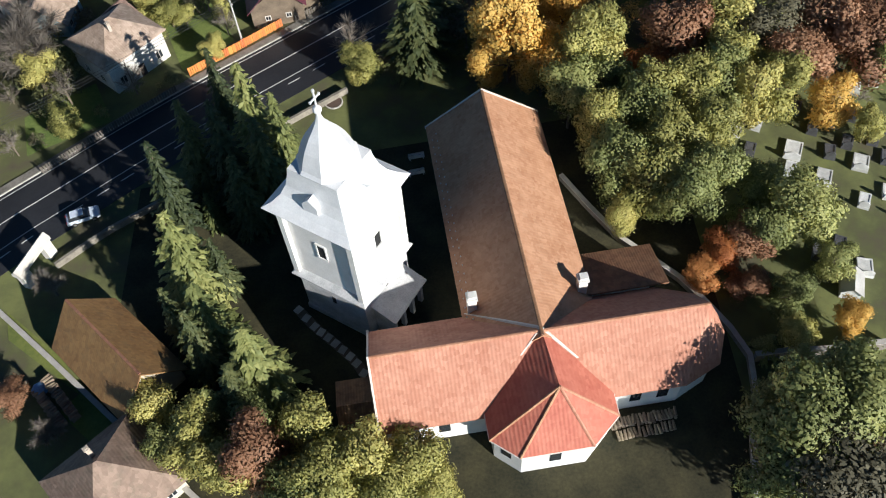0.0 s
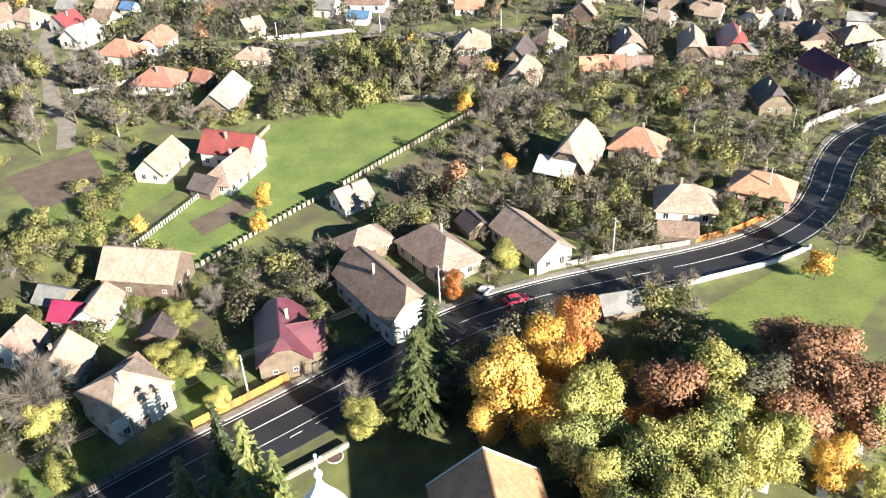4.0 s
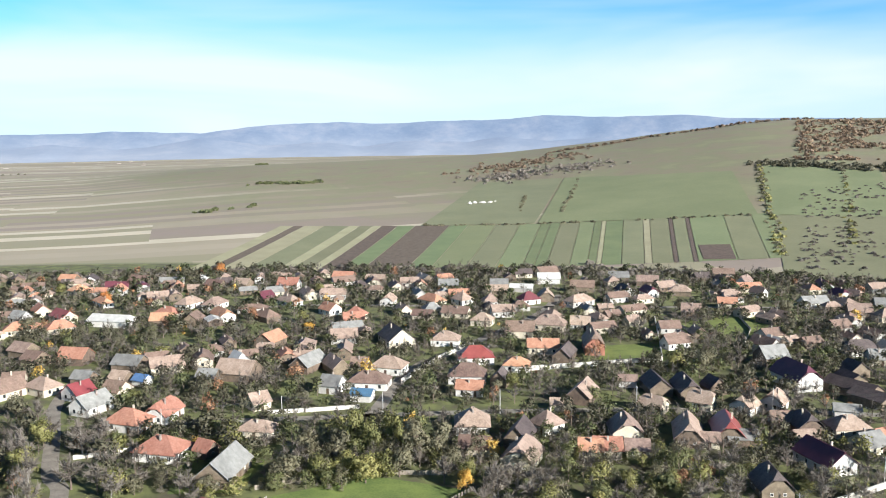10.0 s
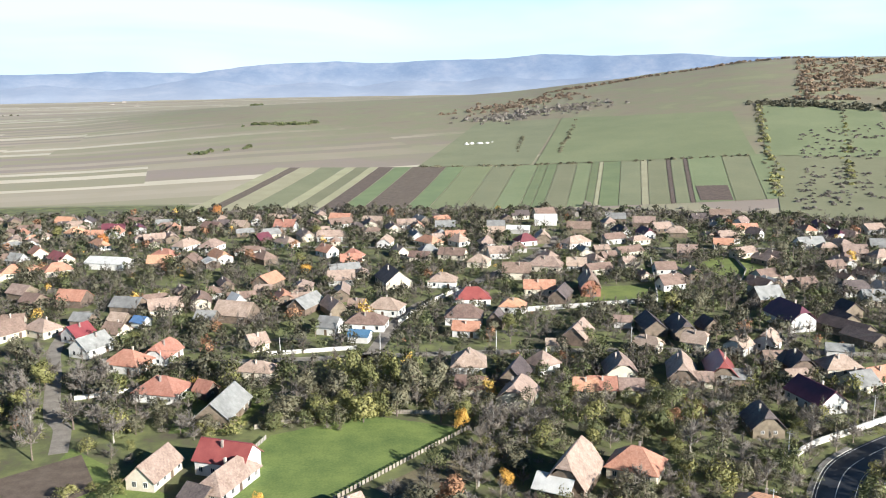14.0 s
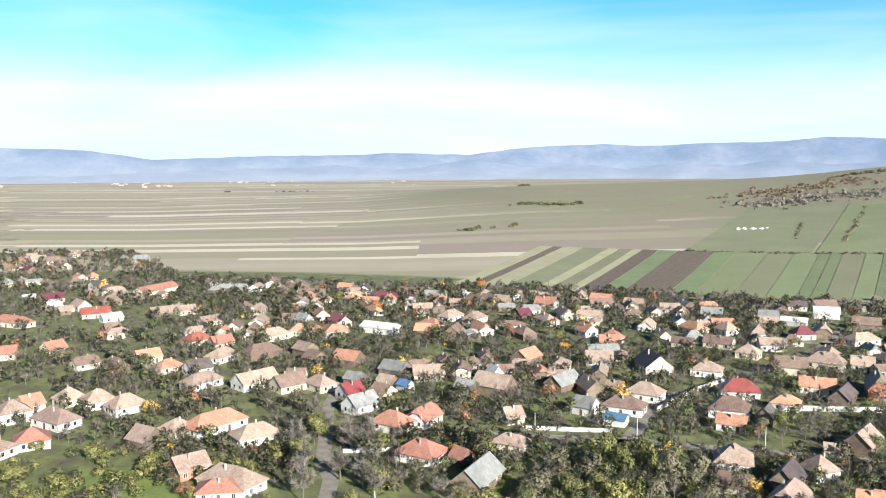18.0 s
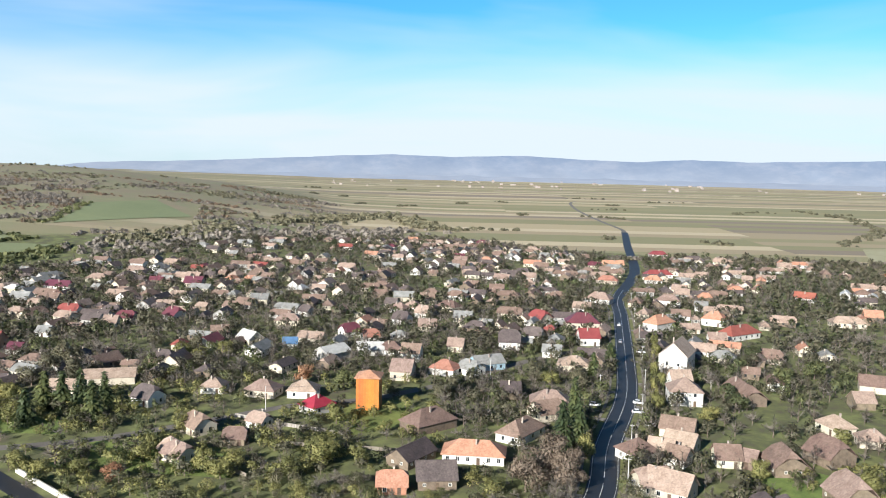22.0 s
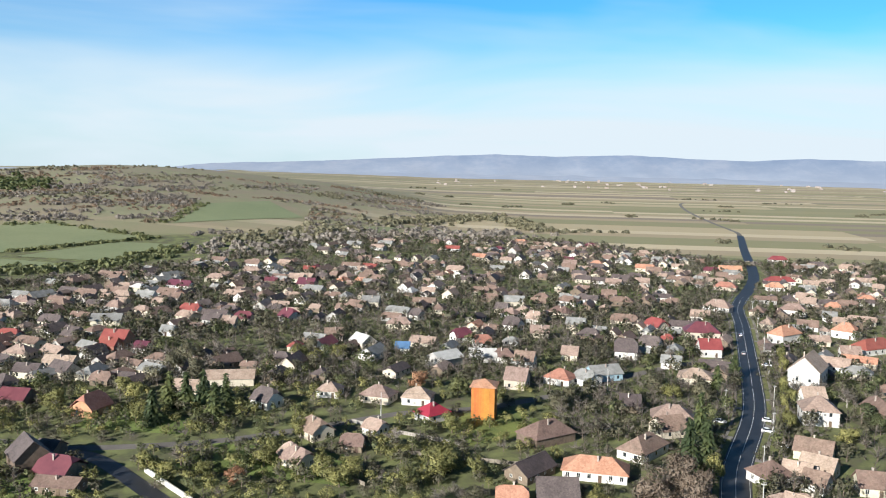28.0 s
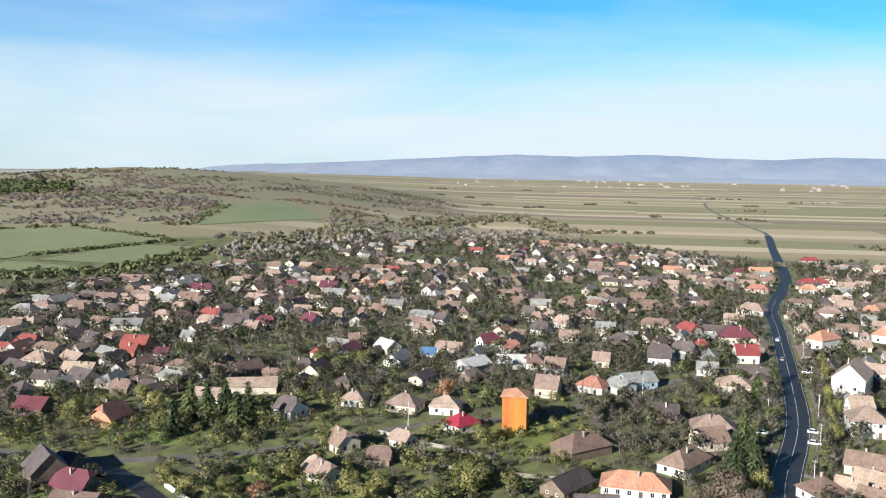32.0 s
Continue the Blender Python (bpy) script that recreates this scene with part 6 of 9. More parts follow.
def plot(name, pts, mat, label, lift=0.03, step=14.0):
    """A piece of land laid close over the ground: a quadrilateral cut fine enough to follow the slope."""
    a, b, c, d = [Vector(p) for p in pts]
    n = max(1, int(max((b - a).length, (c - d).length) / step))
    m = max(1, int(max((d - a).length, (c - b).length) / step))
    v, f = [], []
    for i in range(n + 1):
        for j in range(m + 1):
            p = a.lerp(b, i / n).lerp(d.lerp(c, i / n), j / m)
            v.append((p.x, p.y, rise(p.x, p.y) + lift))
    for i in range(n):
        for j in range(m):
            k = i * (m + 1) + j
            f.append((k, k + m + 1, k + m + 2, k + 1))
    me = mesh_of(name, v, f, mat)
    return thing(name, Matrix(), label, "field", kind="structure", me=me)


plot("meadow", [(-44, 137), (-17, 168), (-35, 203), (-58, 148)], LAWN, "bright green garden meadow")
plot("meadow", [(-17, 168), (15, 203), (-10, 214), (-35, 203)], LAWN, "bright green meadow with shadows of trees", 0.034)
plot("garden", [(-86, 158), (-67, 149), (-53, 172), (-84, 199)], LAWN, "sunny kitchen garden of rough grass", 0.026)
plot("grass_bank", [(-57, 81.5), (-46, 87), (-49.6, 95), (-59, 89)], LAWN, "sunny grass bank above the road", 0.03)
plot("yard", [(-42, 110), (-36.7, 96), (-29.5, 102), (-35, 118)], LAWN, "sunny lawn beside a white house", 0.03)
plot("yard", [(-58, 119), (-48.5, 117.5), (-45.5, 129), (-55.5, 131)], LAWN, "grass yard behind a barn", 0.03)
plot("orchard_grass", [(-62, 206), (-44, 206), (-40, 228), (-64, 232)], LAWN, "grass between garden trees", 0.028)
plot("orchard_grass", [(-8, 172), (20, 198), (24, 186), (0, 160)], GARDEN_SOIL, "brown weedy garden beside the fence", 0.028)
plot("garden_bed", [(-44, 150), (-34, 160), (-38, 166), (-48, 156)], PLOUGHED, "dark dug garden bed in the meadow", 0.07)
plot("garden_bed", [(-96, 182), (-82, 164), (-70, 176), (-80, 195)], PLOUGHED, "dark dug vegetable garden", 0.05)
# this sheet carries shade in its colour all around the church
plot("churchyard", [(-40, 30), (32, 24), (32, 82), (-40, 74)], PAINTED_SHADE_GRASS, "short churchyard grass with shade put into its dark colour", 0.02)
plot("meadow", [(28, 104), (60, 96), (96, 132), (66, 126)], LAWN, "grassy slope below the road bend", 0.03)
plot("meadow", [(60, 60), (84, 84), (110, 130), (96, 140)], LAWN, "grass beside the road bend", 0.028)
plot("lawn", [(74, 316), (104, 322), (118, 352), (86, 350)], LAWN, "mown lawn behind a long white wall", 0.04)
plot("meadow", [(118, 345), (140, 372), (128, 398), (104, 372)], LAWN, "strip of grass between fences", 0.04)
plot("meadow", [(150, 350), (190, 372), (170, 412), (136, 396)], LAWN, "strip of grass between fences", 0.04)
plot("meadow", [(-254, -60), (-236, -8), (-262, -10), (-275, -50)], LAWN, "orchard grass beside the street", 0.03)
plot("meadow", [(-300, 20), (-268, 28), (-280, 62), (-306, 52)], LAWN, "grass around an orange water tower", 0.03)
plot("meadow", [(-250, -100), (-215, -60), (-190, -62), (-230, -120)], LAWN, "grass plot beside a street", 0.03)
plot("meadow", [(-292, -100), (-282, -60), (-300, -62), (-316, -96)], LAWN, "grass plot beside a street", 0.03)
plot("meadow", [(-205, 128), (-180, 145), (-196, 170), (-226, 150)], LAWN, "orchard grass on a gentle bank", 0.03)
plot("meadow", [(-150, 165), (-110, 180), (-128, 215), (-165, 200)], LAWN, "orchard grass on a gentle bank", 0.03)
# long field strips on the hillside beyond the village
SOFT_GREEN = worn("soft_green_field", (0.165, 0.19, 0.09), (0.22, 0.24, 0.12), 0.015, 0.95, fine=0.4, vary=0.1)
STRIP_WORDS = {"p": (PASTURE, "long strip of dull green grassland"), "g": (STRIP_GREEN, "long strip of fresh green crop"), "b": (PLOUGHED, "long strip of brown ploughed soil"), "s": (STUBBLE, "long strip of pale stubble"), "w": (SOFT_GREEN, "long strip of soft green crop")}
left = -150
for tone, wd in (("s", 12), ("b", 9), ("s", 18), ("p", 22), ("s", 9), ("p", 12), ("s", 7), ("b", 14), ("g", 15), ("b", 30), ("g", 16), ("w", 24), ("p", 20), ("w", 18), ("g", 8), ("g", 8), ("p", 16), ("w", 12), ("g", 6), ("s", 3), ("g", 14), ("p", 16), ("s", 5), ("p", 15), ("b", 3), ("p", 10), ("b", 3), ("w", 28), ("p", 22), ("w", 24)):
    mat, words = STRIP_WORDS[tone]
    x0_, x1_ = left, left + wd
    plot("field_strip", [(x0_, 574), (x1_, 574), (x1_ * 1.06 + 44, 793 - 0.17 * x1_), (x0_ * 1.06 + 44, 793 - 0.17 * x0_)], mat, words, 0.25)
    left += wd + 0.5
plot("brown_field", [(214, 580), (236, 576), (252, 628), (229, 633)], PLOUGHED, "small brown ploughed field", 0.5)
plot("upper_field", [(129, 782), (324, 745), (404, 1007), (222, 1125)], SOFT_GREEN, "broad soft green field on the hillside", 0.4, 20)
plot("upper_field", [(20, 798), (126, 783), (220, 1126), (112, 1166)], PASTURE, "broad grassy field on the hillside", 0.4, 20)
plot("upper_field", [(330, 740), (430, 690), (540, 925), (452, 1030)], SOFT_GREEN, "sloping green orchard field", 0.4, 20)
plot("slope_field", [(240, 508), (420, 452), (480, 680), (335, 735)], PASTURE, "dull green field at the foot of the slope", 0.3, 20)
plot("hill_meadow", [(-901, -392), (-773, -299), (-852, -208), (-926, -329)], SOFT_GREEN, "soft green meadow at the foot of the western hill", 0.5, 20)
plot("hill_meadow", [(-742, -335), (-741, -314), (-773, -299), (-901, -392)], SOFT_GREEN, "soft green meadow at the foot of the western hill", 0.56, 20)
plot("hill_meadow", [(-738, -290), (-720, -204), (-817, -179), (-822, -229)], SOFT_GREEN, "bright green meadow below a hedge", 0.5, 20)
plot("hill_meadow", [(-671, -302), (-688, -212), (-710, -249), (-730, -310)], SOFT_GREEN, "bright green meadow behind the village trees", 0.5, 20)
plot("hill_meadow", [(-948, -207), (-1047, -74), (-1188, -129), (-1118, -197)], SOFT_GREEN, "smooth green slope of the western hill", 0.5, 20)
plot("hill_meadow", [(-932, -31), (-944, 18), (-1047, 49), (-1001, -13)], SOFT_GREEN, "green clearing before the riverside wood", 0.3, 20)
plot("tan_field", [(-701, 617), (-703, 575), (-823, 662), (-822, 722)], STUBBLE, "pale bare field beyond the village", 0.3, 30)
plot("roadside_field", [(-600, 240), (-560, 180), (-545, 136), (-590, 120)], LAWN, "grass field inside the village", 0.05)

STONE_WALL = worn("lime_plastered_wall", (0.50, 0.47, 0.42), (0.72, 0.69, 0.63), 0.5, 0.9, vary=0.2)
BOARDS = worn("grey_fence_boards", (0.26, 0.23, 0.20), (0.44, 0.41, 0.37), 0.6, 0.9, fine=8, vary=0.3)
ORANGE_BOARD = worn("orange_fence_boards", (0.55, 0.16, 0.04), (0.72, 0.26, 0.07), 0.6, 0.7, fine=8, vary=0.1)
PALE_BOARDS = worn("pale_fence_boards", (0.19, 0.165, 0.13), (0.33, 0.29, 0.23), 0.6, 0.9, fine=8, vary=0.2)


def wall_line(pts, h, t, mat, label, cap=True, name="garden_wall"):
    line = spline([Vector(p) for p in pts], 4.0)
    root = thing(name, Matrix(), label, "wall", me=mesh_of(name, *band(line, -t / 2, t / 2, -0.3, h), mat))
    if cap:
        child("coping", mesh_of("coping", *band(line, -t / 2 - 0.06, t / 2 + 0.06, h, h + 0.1), CONCRETE), root)
    return root


def fence_line(pts, h, mat, label, board=0.5, gap=0.06, name="fence"):
    """Posts with upright boards."""
    root = thing(name, Matrix(), label, "fence")
    line = [Vector(p) for p in pts]
    total = sum((b - a).length for a, b in zip(line, line[1:]))
    board = max(board, total / 70)
    bm = shared(("board", round(board, 2), h, mat.name), lambda: box_mesh("board", mat, 0, -0.025, 0.05, board - gap, 0.025, h))
    pm = shared(("post", h, mat.name), lambda: box_mesh("post", mat, -0.07, -0.1, -0.3, 0.07, -0.03, h + 0.12))
    for a, b in zip(line, line[1:]):
        d = b - a
        turn = math.degrees(math.atan2(d.y, d.x))
        n = max(1, int(d.length / board))
        for k in range(n):
            p = a + d * (k / n)
            child("board", bm, root, pose(p.x, p.y, 0, 0, 0, turn))
            if k % 5 == 0:
                child("post", pm, root, pose(p.x, p.y, 0, 0, 0, turn))
    return root


fence_line([(-44, 137), (-28, 155), (-16, 168), (2, 188), (16, 203)], 1.15, PALE_BOARDS, "weathered pale board fence along the meadow", 0.5, 0.42)
fence_line([(-57, 147), (-46, 170), (-36, 201)], 1.2, BOARDS, "grey board fence beside the meadow", 0.5, 0.3)
fence_line([(-40, 207), (-18, 216), (10, 213)], 1.3, PALE_BOARDS, "pale fence at the far end of the meadow")
fence_line([(53, 136), (62, 139), (70, 143.5), (76, 149), (79, 154)], 1.5, ORANGE_BOARD, "bright orange board fence along the road bend", 0.35)
fence_line([(-35.5, 95), (-29, 99.5), (-22, 104.5)], 1.5, ORANGE_BOARD, "orange board fence in front of a white house", 0.35)
fence_line([(20, 129), (36, 133), (52, 135.5)], 1.3, BOARDS, "grey board fence along the pavement", 0.4)
DARK_PICKET = worn("dark_pickets", (0.07, 0.06, 0.05), (0.16, 0.14, 0.12), 0.6, 0.9, fine=8, vary=0.3)
fence_line([(-54, 78), (-45, 85.5), (-37, 92)], 1.3, DARK_PICKET, "dark picket fence on the verge of the road", 0.4, 0.12)
fence_line([(-20, 105), (-8, 113.5), (4, 121)], 1.3, DARK_PICKET, "dark picket fence on the verge of the road", 0.4, 0.12)
wall_line([(40, 120.5), (52, 124), (66, 128), (74, 132)], 0.8, 0.4, STONE_WALL, "low pale wall beside the road bend")
wall_line([(100, 160), (107, 166), (118, 174), (140, 184)], 0.8, 0.4, STONE_WALL, "low pale wall beside the road")
wall_line([(92, 180), (100, 186), (116, 194), (150, 212), (190, 234)], 1.6, 0.35, STONE_WALL, "long white wall along the road")
wall_line([(47.7, 313.5), (70, 317), (103, 323)], 1.8, 0.3, STONE_WALL, "long white garden wall")
wall_line([(103, 323), (112, 356), (124, 402)], 1.4, 0.3, STONE_WALL, "white garden wall between plots")
fence_line([(118, 338), (132, 370), (128, 400)], 1.4, BOARDS, "dark board fence between grass strips")
fence_line([(142, 338), (160, 372), (168, 410)], 1.4, BOARDS, "dark board fence between grass strips")
wall_line([(-2, 300), (10, 326), (26, 352)], 1.7, 0.3, STONE_WALL, "white wall along the gravel street")
wall_line([(-95, 232), (-84, 236), (-76, 241)], 1.2, 0.3, STONE_WALL, "low white wall with posts")
wall_line([(-46, 268), (-30, 270), (-16, 272)], 1.3, 0.3, STONE_WALL, "pale wall along the lane")
wall_line([(-250, -66), (-238, -57), (-205, -32), (-180, -14)], 1.5, 0.3, STONE_WALL, "pale wall along a narrow street")
fence_line([(-293, -8), (-280, 8), (-268, 26)], 1.3, BOARDS, "grey board fence between gardens")
fence_line([(-262, 6), (-250, 40), (-246, 62)], 1.3, PALE_BOARDS, "pale board fence between gardens")
fence_line([(-266, -20), (-246, -12), (-236, -4)], 1.3, PALE_BOARDS, "pale board fence in an orchard")
fence_line([(-206, 96), (-214, 112), (-232, 122), (-262, 136)], 1.3, BOARDS, "grey fence along the main road")
# churchyard walls
STONE = worn("rubble_stone", (0.14, 0.125, 0.105), (0.30, 0.27, 0.23), 0.8, 0.95, fine=4, vary=0.2)
wall_line([(-55, 56), (-46.4, 48), (-39.3, 41.2), (-34, 36.2), (-29, 31.4), (-22, 25)], 0.9, 0.5, STONE, "low mossy churchyard wall")
wall_line([(16.2, 70), (22, 59.5), (28, 53), (33.6, 42), (31.5, 33), (29.5, 24)], 0.9, 0.5, STONE, "low stone churchyard wall")
wall_line([(34, 41.6), (38, 41.8), (42.5, 41.6), (50, 42)], 1.6, 0.5, STONE, "pale stone wall with panels")
wall_line([(-49, 62), (-43, 67), (-36, 71.5), (-24, 81), (-12, 89)], 1.0, 0.4, STONE, "dark stone wall beside the parking strip", False)
# gate arch
gate = thing("gateway", pose(-51, 62, 0, 0, 0, 68), "pale plastered churchyard gateway with a coping", "gateway")
child("pier", mesh_of("pier", *box_data(-3, -.5, -.3, -1.6, .5, 3.0), STONE_WALL), gate)
child("pier", mesh_of("pier", *box_data(1.6, -.5, -.3, 3, .5, 3.0), STONE_WALL), gate)
child("lintel", mesh_of("lintel", *prism([(-.6, 2.7), (.6, 2.7), (.6, 3.3), (0, 3.9), (-.6, 3.3)], -3.2, 3.2), STONE_WALL), gate)
# parish hall: long tiled roof beside the firs
hall = thing("parish_hall", pose(-38, 47, 0, 0, 0, -46), "low hall with a steep brown clay tile roof", "hall")
child("wall", mesh_of("wall", *wall_data(13, 7.6, 3.0, 7.4), WALL["cream"]), hall)
hr_ = child("roof", mesh_of("roof", *gable_roof(13, 7.6, 3.0, 7.6, 0.7, 0.2), tiled("hall_tile", (0.20, 0.10, 0.04), (0.34, 0.19, 0.075), rows=0.3, vary=0.0)), hall)
child("ridge_cap", mesh_of("ridge_cap", *box_data(-7.0, -.15, 7.65, 7.0, .15, 7.9), SIDE_TILE), hr_)
for px in (-4.5, -1.5, 1.5, 4.5):
    window_parts(hall, pose(px, -3.8, 1.7, 0, 0, 180))
OCCUPIED.append((-38, 47, 9))


# ---- graves ----
MARBLE = worn("pale_grave_stone", (0.50, 0.50, 0.49), (0.74, 0.74, 0.72), 0.9, 0.6, vary=0.3)
DARK_STONE = worn("dark_grave_stone", (0.05, 0.05, 0.055), (0.14, 0.14, 0.15), 0.9, 0.4, vary=0.3)


def grave(x, y, turn, pale=True, w=1.4, l=2.5):
    m = MARBLE if pale else DARK_STONE
    g = thing("grave", pose(x, y, 0, 0, 0, turn), "pale stone grave with kerb and headstone" if pale else "dark stone grave with kerb and headstone", "grave", "graves in the cemetery")
    child("kerb", shared(("gk", pale, w), lambda: mesh_of("kerb", *merge(box_data(-l / 2, -w / 2, -.1, l / 2, -w / 2 + .18, .45), box_data(-l / 2, w / 2 - .18, -.1, l / 2, w / 2, .45), box_data(-l / 2, -w / 2 + .18, -.1, -l / 2 + .18, w / 2 - .18, .45), box_data(l / 2 - .18, -w / 2 + .18, -.1, l / 2, w / 2 - .18, .45)), m)), g)
    child("slab", shared(("gs", pale, w), lambda: box_mesh("slab", m, -l / 2 + .2, -w / 2 + .2, .0, l / 2 - .2, w / 2 - .2, .38)), g)
    child("headstone", shared(("gh", pale, w), lambda: mesh_of("headstone", *prism([(-w / 2 + .1, 0), (w / 2 - .1, 0), (w / 2 - .1, 1.1), (.25, 1.45), (-.25, 1.45), (-w / 2 + .1, 1.1)], -l / 2 + .02, -l / 2 + .17), m)), g)
    OCCUPIED.append((x, y, 1.2))


rng = random.Random(9)
grave(47.5, 71.5, 65, True, 2.2, 3.2)
grave(50.0, 66.5, 65, True, 1.9, 3.0)
grave(55.5, 68.5, 65, True, 2.0, 2.8)
grave(50.5, 52.5, 75, True, 1.8, 2.6)
for i in range(11):
    for j in range(6):
        gx, gy = 41 + i * 3.1 + j * 0.9 + rng.uniform(-.4, .4), 76 - j * 4.1 + i * 1.0 + rng.uniform(-.4, .4)
        if rng.random() < 0.62 and math.hypot(gx - 47.5, gy - 71.5) > 3 and math.hypot(gx - 50, gy - 66.5) > 3 and math.hypot(gx - 55.5, gy - 68.5) > 3:
            grave(gx, gy, 65 + rng.uniform(-5, 5), rng.random() < 0.45)

# ---- orange water tower ----
PLANK = worn("orange_stained_boards", (0.36, 0.125, 0.018), (0.48, 0.185, 0.034), 0.5, 0.6, fine=6, vary=0.0)
wt = thing("water_tower", pose(-297.5, 38, 0, 0, 0, 74), "tall orange board-clad tower with a low hipped roof", "tower")
child("shaft", mesh_of("shaft", *box_data(-4, -4, -.3, 4, 4, 11.6), PLANK), wt)
child("roof", mesh_of("roof", *hip_roof(8.4, 8.4, 11.7, 13.6, 0.5), ROOF["orange"]), wt)
pl = box_mesh("plank", PLANK, -0.42, -0.03, 0, 0.42, 0.05, 11.4)
for sd in range(4):
    for k in range(9):
        a = 90 * sd
        child("plank", pl, wt, pose(0, 0, 0, 0, 0, a) @ pose(-3.6 + k * 0.9, 4.02, 0.1))
OCCUPIED.append((-297.5, 38, 8))


# ---- cars ----
def car(x, y, turn, paint, label):
    """A parked car: body, glazing, wheels with rims, lights."""
    bodym = shared(("paint", paint), lambda: worn("car_paint", paint, tuple(min(1, c * 1.15) for c in paint), 0.5, 0.3, vary=0.0, bump=0))
    tyre_m = shared("tyre_m", lambda: worn("tyre", (0.02, 0.02, 0.02), (0.035, 0.035, 0.035), 2, 0.9))
    rim_m = shared("rim_m", lambda: worn("rim", (0.4, 0.4, 0.4), (0.6, 0.6, 0.6), 2, 0.35, 0.8))
    lamp_m = shared("lamp_m", lambda: worn("lamp_glass", (0.6, 0.6, 0.58), (0.75, 0.75, 0.72), 2, 0.15))
    tail_m = shared("tail_m", lambda: worn("tail_glass", (0.4, 0.02, 0.02), (0.5, 0.03, 0.03), 2, 0.2))
    c = thing("car", pose(x, y, 0.06, 0, 0, turn), label, "car")
    side = [(-2.15, .35), (2.1, .3), (2.15, .62), (1.95, .82), (1.0, .95), (-2.0, 1.0), (-2.18, .8)]
    def body():
        v = [(px, s * (0.86 if pz > .5 else .8), pz) for s in (-1, 1) for px, pz in side]
        n = len(side)
        return mesh_of("body", v, [tuple(range(n)), tuple(reversed(range(n, 2 * n)))] + [(i, n + i, n + (i + 1) % n, (i + 1) % n) for i in range(n)], bodym)
    child("body", shared(("body", paint), body), c)
    cab = [(-1.85, .98), (.95, .94), (.3, 1.44), (-1.45, 1.48)]
    def cabin():
        v = [(px, s * (0.8 if pz < 1.2 else .62), pz) for s in (-1, 1) for px, pz in cab]
        return mesh_of("glazing", v, [(0, 1, 2, 3), (7, 6, 5, 4)] + [(i, 4 + i, 4 + (i + 1) % 4, (i + 1) % 4) for i in range(4)], GLASS)
    child("glazing", shared("cabin", cabin), c)
    child("roof_panel", shared(("rp", paint), lambda: box_mesh("roof_panel", bodym, -1.45, -.6, 1.46, .25, .6, 1.5)), c)
    for wx in (-1.3, 1.3):
        for wy in (-.8, .8):
            wh = child("wheel", shared("tyre", lambda: mesh_of("wheel", *tube_data((0, -.11, 0), (0, .11, 0), .32, .32, 14), tyre_m)), c, pose(wx, wy, .28))
            child("rim", shared("rim", lambda: mesh_of("rim", *tube_data((0, -.125, 0), (0, .125, 0), .19, .19, 10), rim_m)), wh)
    for wy in (-.6, .6):
        child("headlight", shared("hl", lambda: box_mesh("headlight", lamp_m, 0, -.18, -.08, .06, .18, .08)), c, pose(2.1, wy, .66))
        child("tail_light", shared("tl", lambda: box_mesh("tail_light", tail_m, -.05, -.14, -.1, .02, .14, .1)), c, pose(-2.17, wy, .8))
    return c


car(-46.8, 69.6, 18, (0.62, 0.70, 0.80), "pale blue estate car parked at the kerb")
car(11, 124, 50, (0.45, 0.47, 0.50), "silver car in a yard")
car(16.5, 121.0, 20, (0.45, 0.04, 0.05), "red car in a yard")
car(-213, 101, 62, (0.75, 0.75, 0.75), "white car beside the main road")
car(-240, 115, 60, (0.75, 0.75, 0.75), "white car beside the main road")
car(-262, 129, 60, (0.70, 0.70, 0.72), "white car beside the main road")
car(-432, 194, 156, (0.70, 0.70, 0.72), "white car on the main road")

for cx, cy, ct, shade in ((-287.3, 137.2, 62, 0.78), (-276.3, 131.6, 62, 0.74), (-366.5, 175.8, 66, 0.72), (-287.2, 119.6, 62, 0.7)):
    car(cx, cy, ct, (shade, shade, shade), "white car parked on the grass verge")
car(-390.5, 176.2, 156, (0.30, 0.31, 0.33), "grey car driving on the main road")

# ---- poles and wires ----
POLE = worn("concrete_pole", (0.40, 0.39, 0.37), (0.58, 0.57, 0.54), 1.0, 0.9, vary=0.15)
WIRE = worn("wire", (0.03, 0.03, 0.03), (0.06, 0.06, 0.06), 1, 0.6)


def power_pole(x, y, turn=0.0, h=8.5):
    p = thing("utility_pole", pose(x, y, 0, 0, 0, turn), "grey concrete utility pole with a crossarm", "utility pole", "utility poles")
    child("pole", shared(("pl", h), lambda: mesh_of("pole", *tube_data((0, 0, -.3), (0, 0, h), .17, .1, 8), POLE)), p)
    child("crossarm", shared("ca", lambda: box_mesh("crossarm", POLE, -.7, -.05, -.06, .7, .05, .06)), p, pose(0, 0, h - .5))
    for k in (-.6, 0, .6):
        child("insulator", shared("ins", lambda: mesh_of("insulator", *tube_data((0, 0, 0), (0, 0, .2), .05, .03, 6), MARBLE)), p, pose(k, 0, h - .44))
    return (x, y, h)


def wire(a, b, sag=0.8):
    line = [Vector(a).lerp(Vector(b), t / 8) - Vector((0, 0, sag * 4 * (t / 8) * (1 - t / 8))) for t in range(9)]
    return merge(*[tube_data(p, q, .02, .02, 4) for p, q in zip(line, line[1:])])


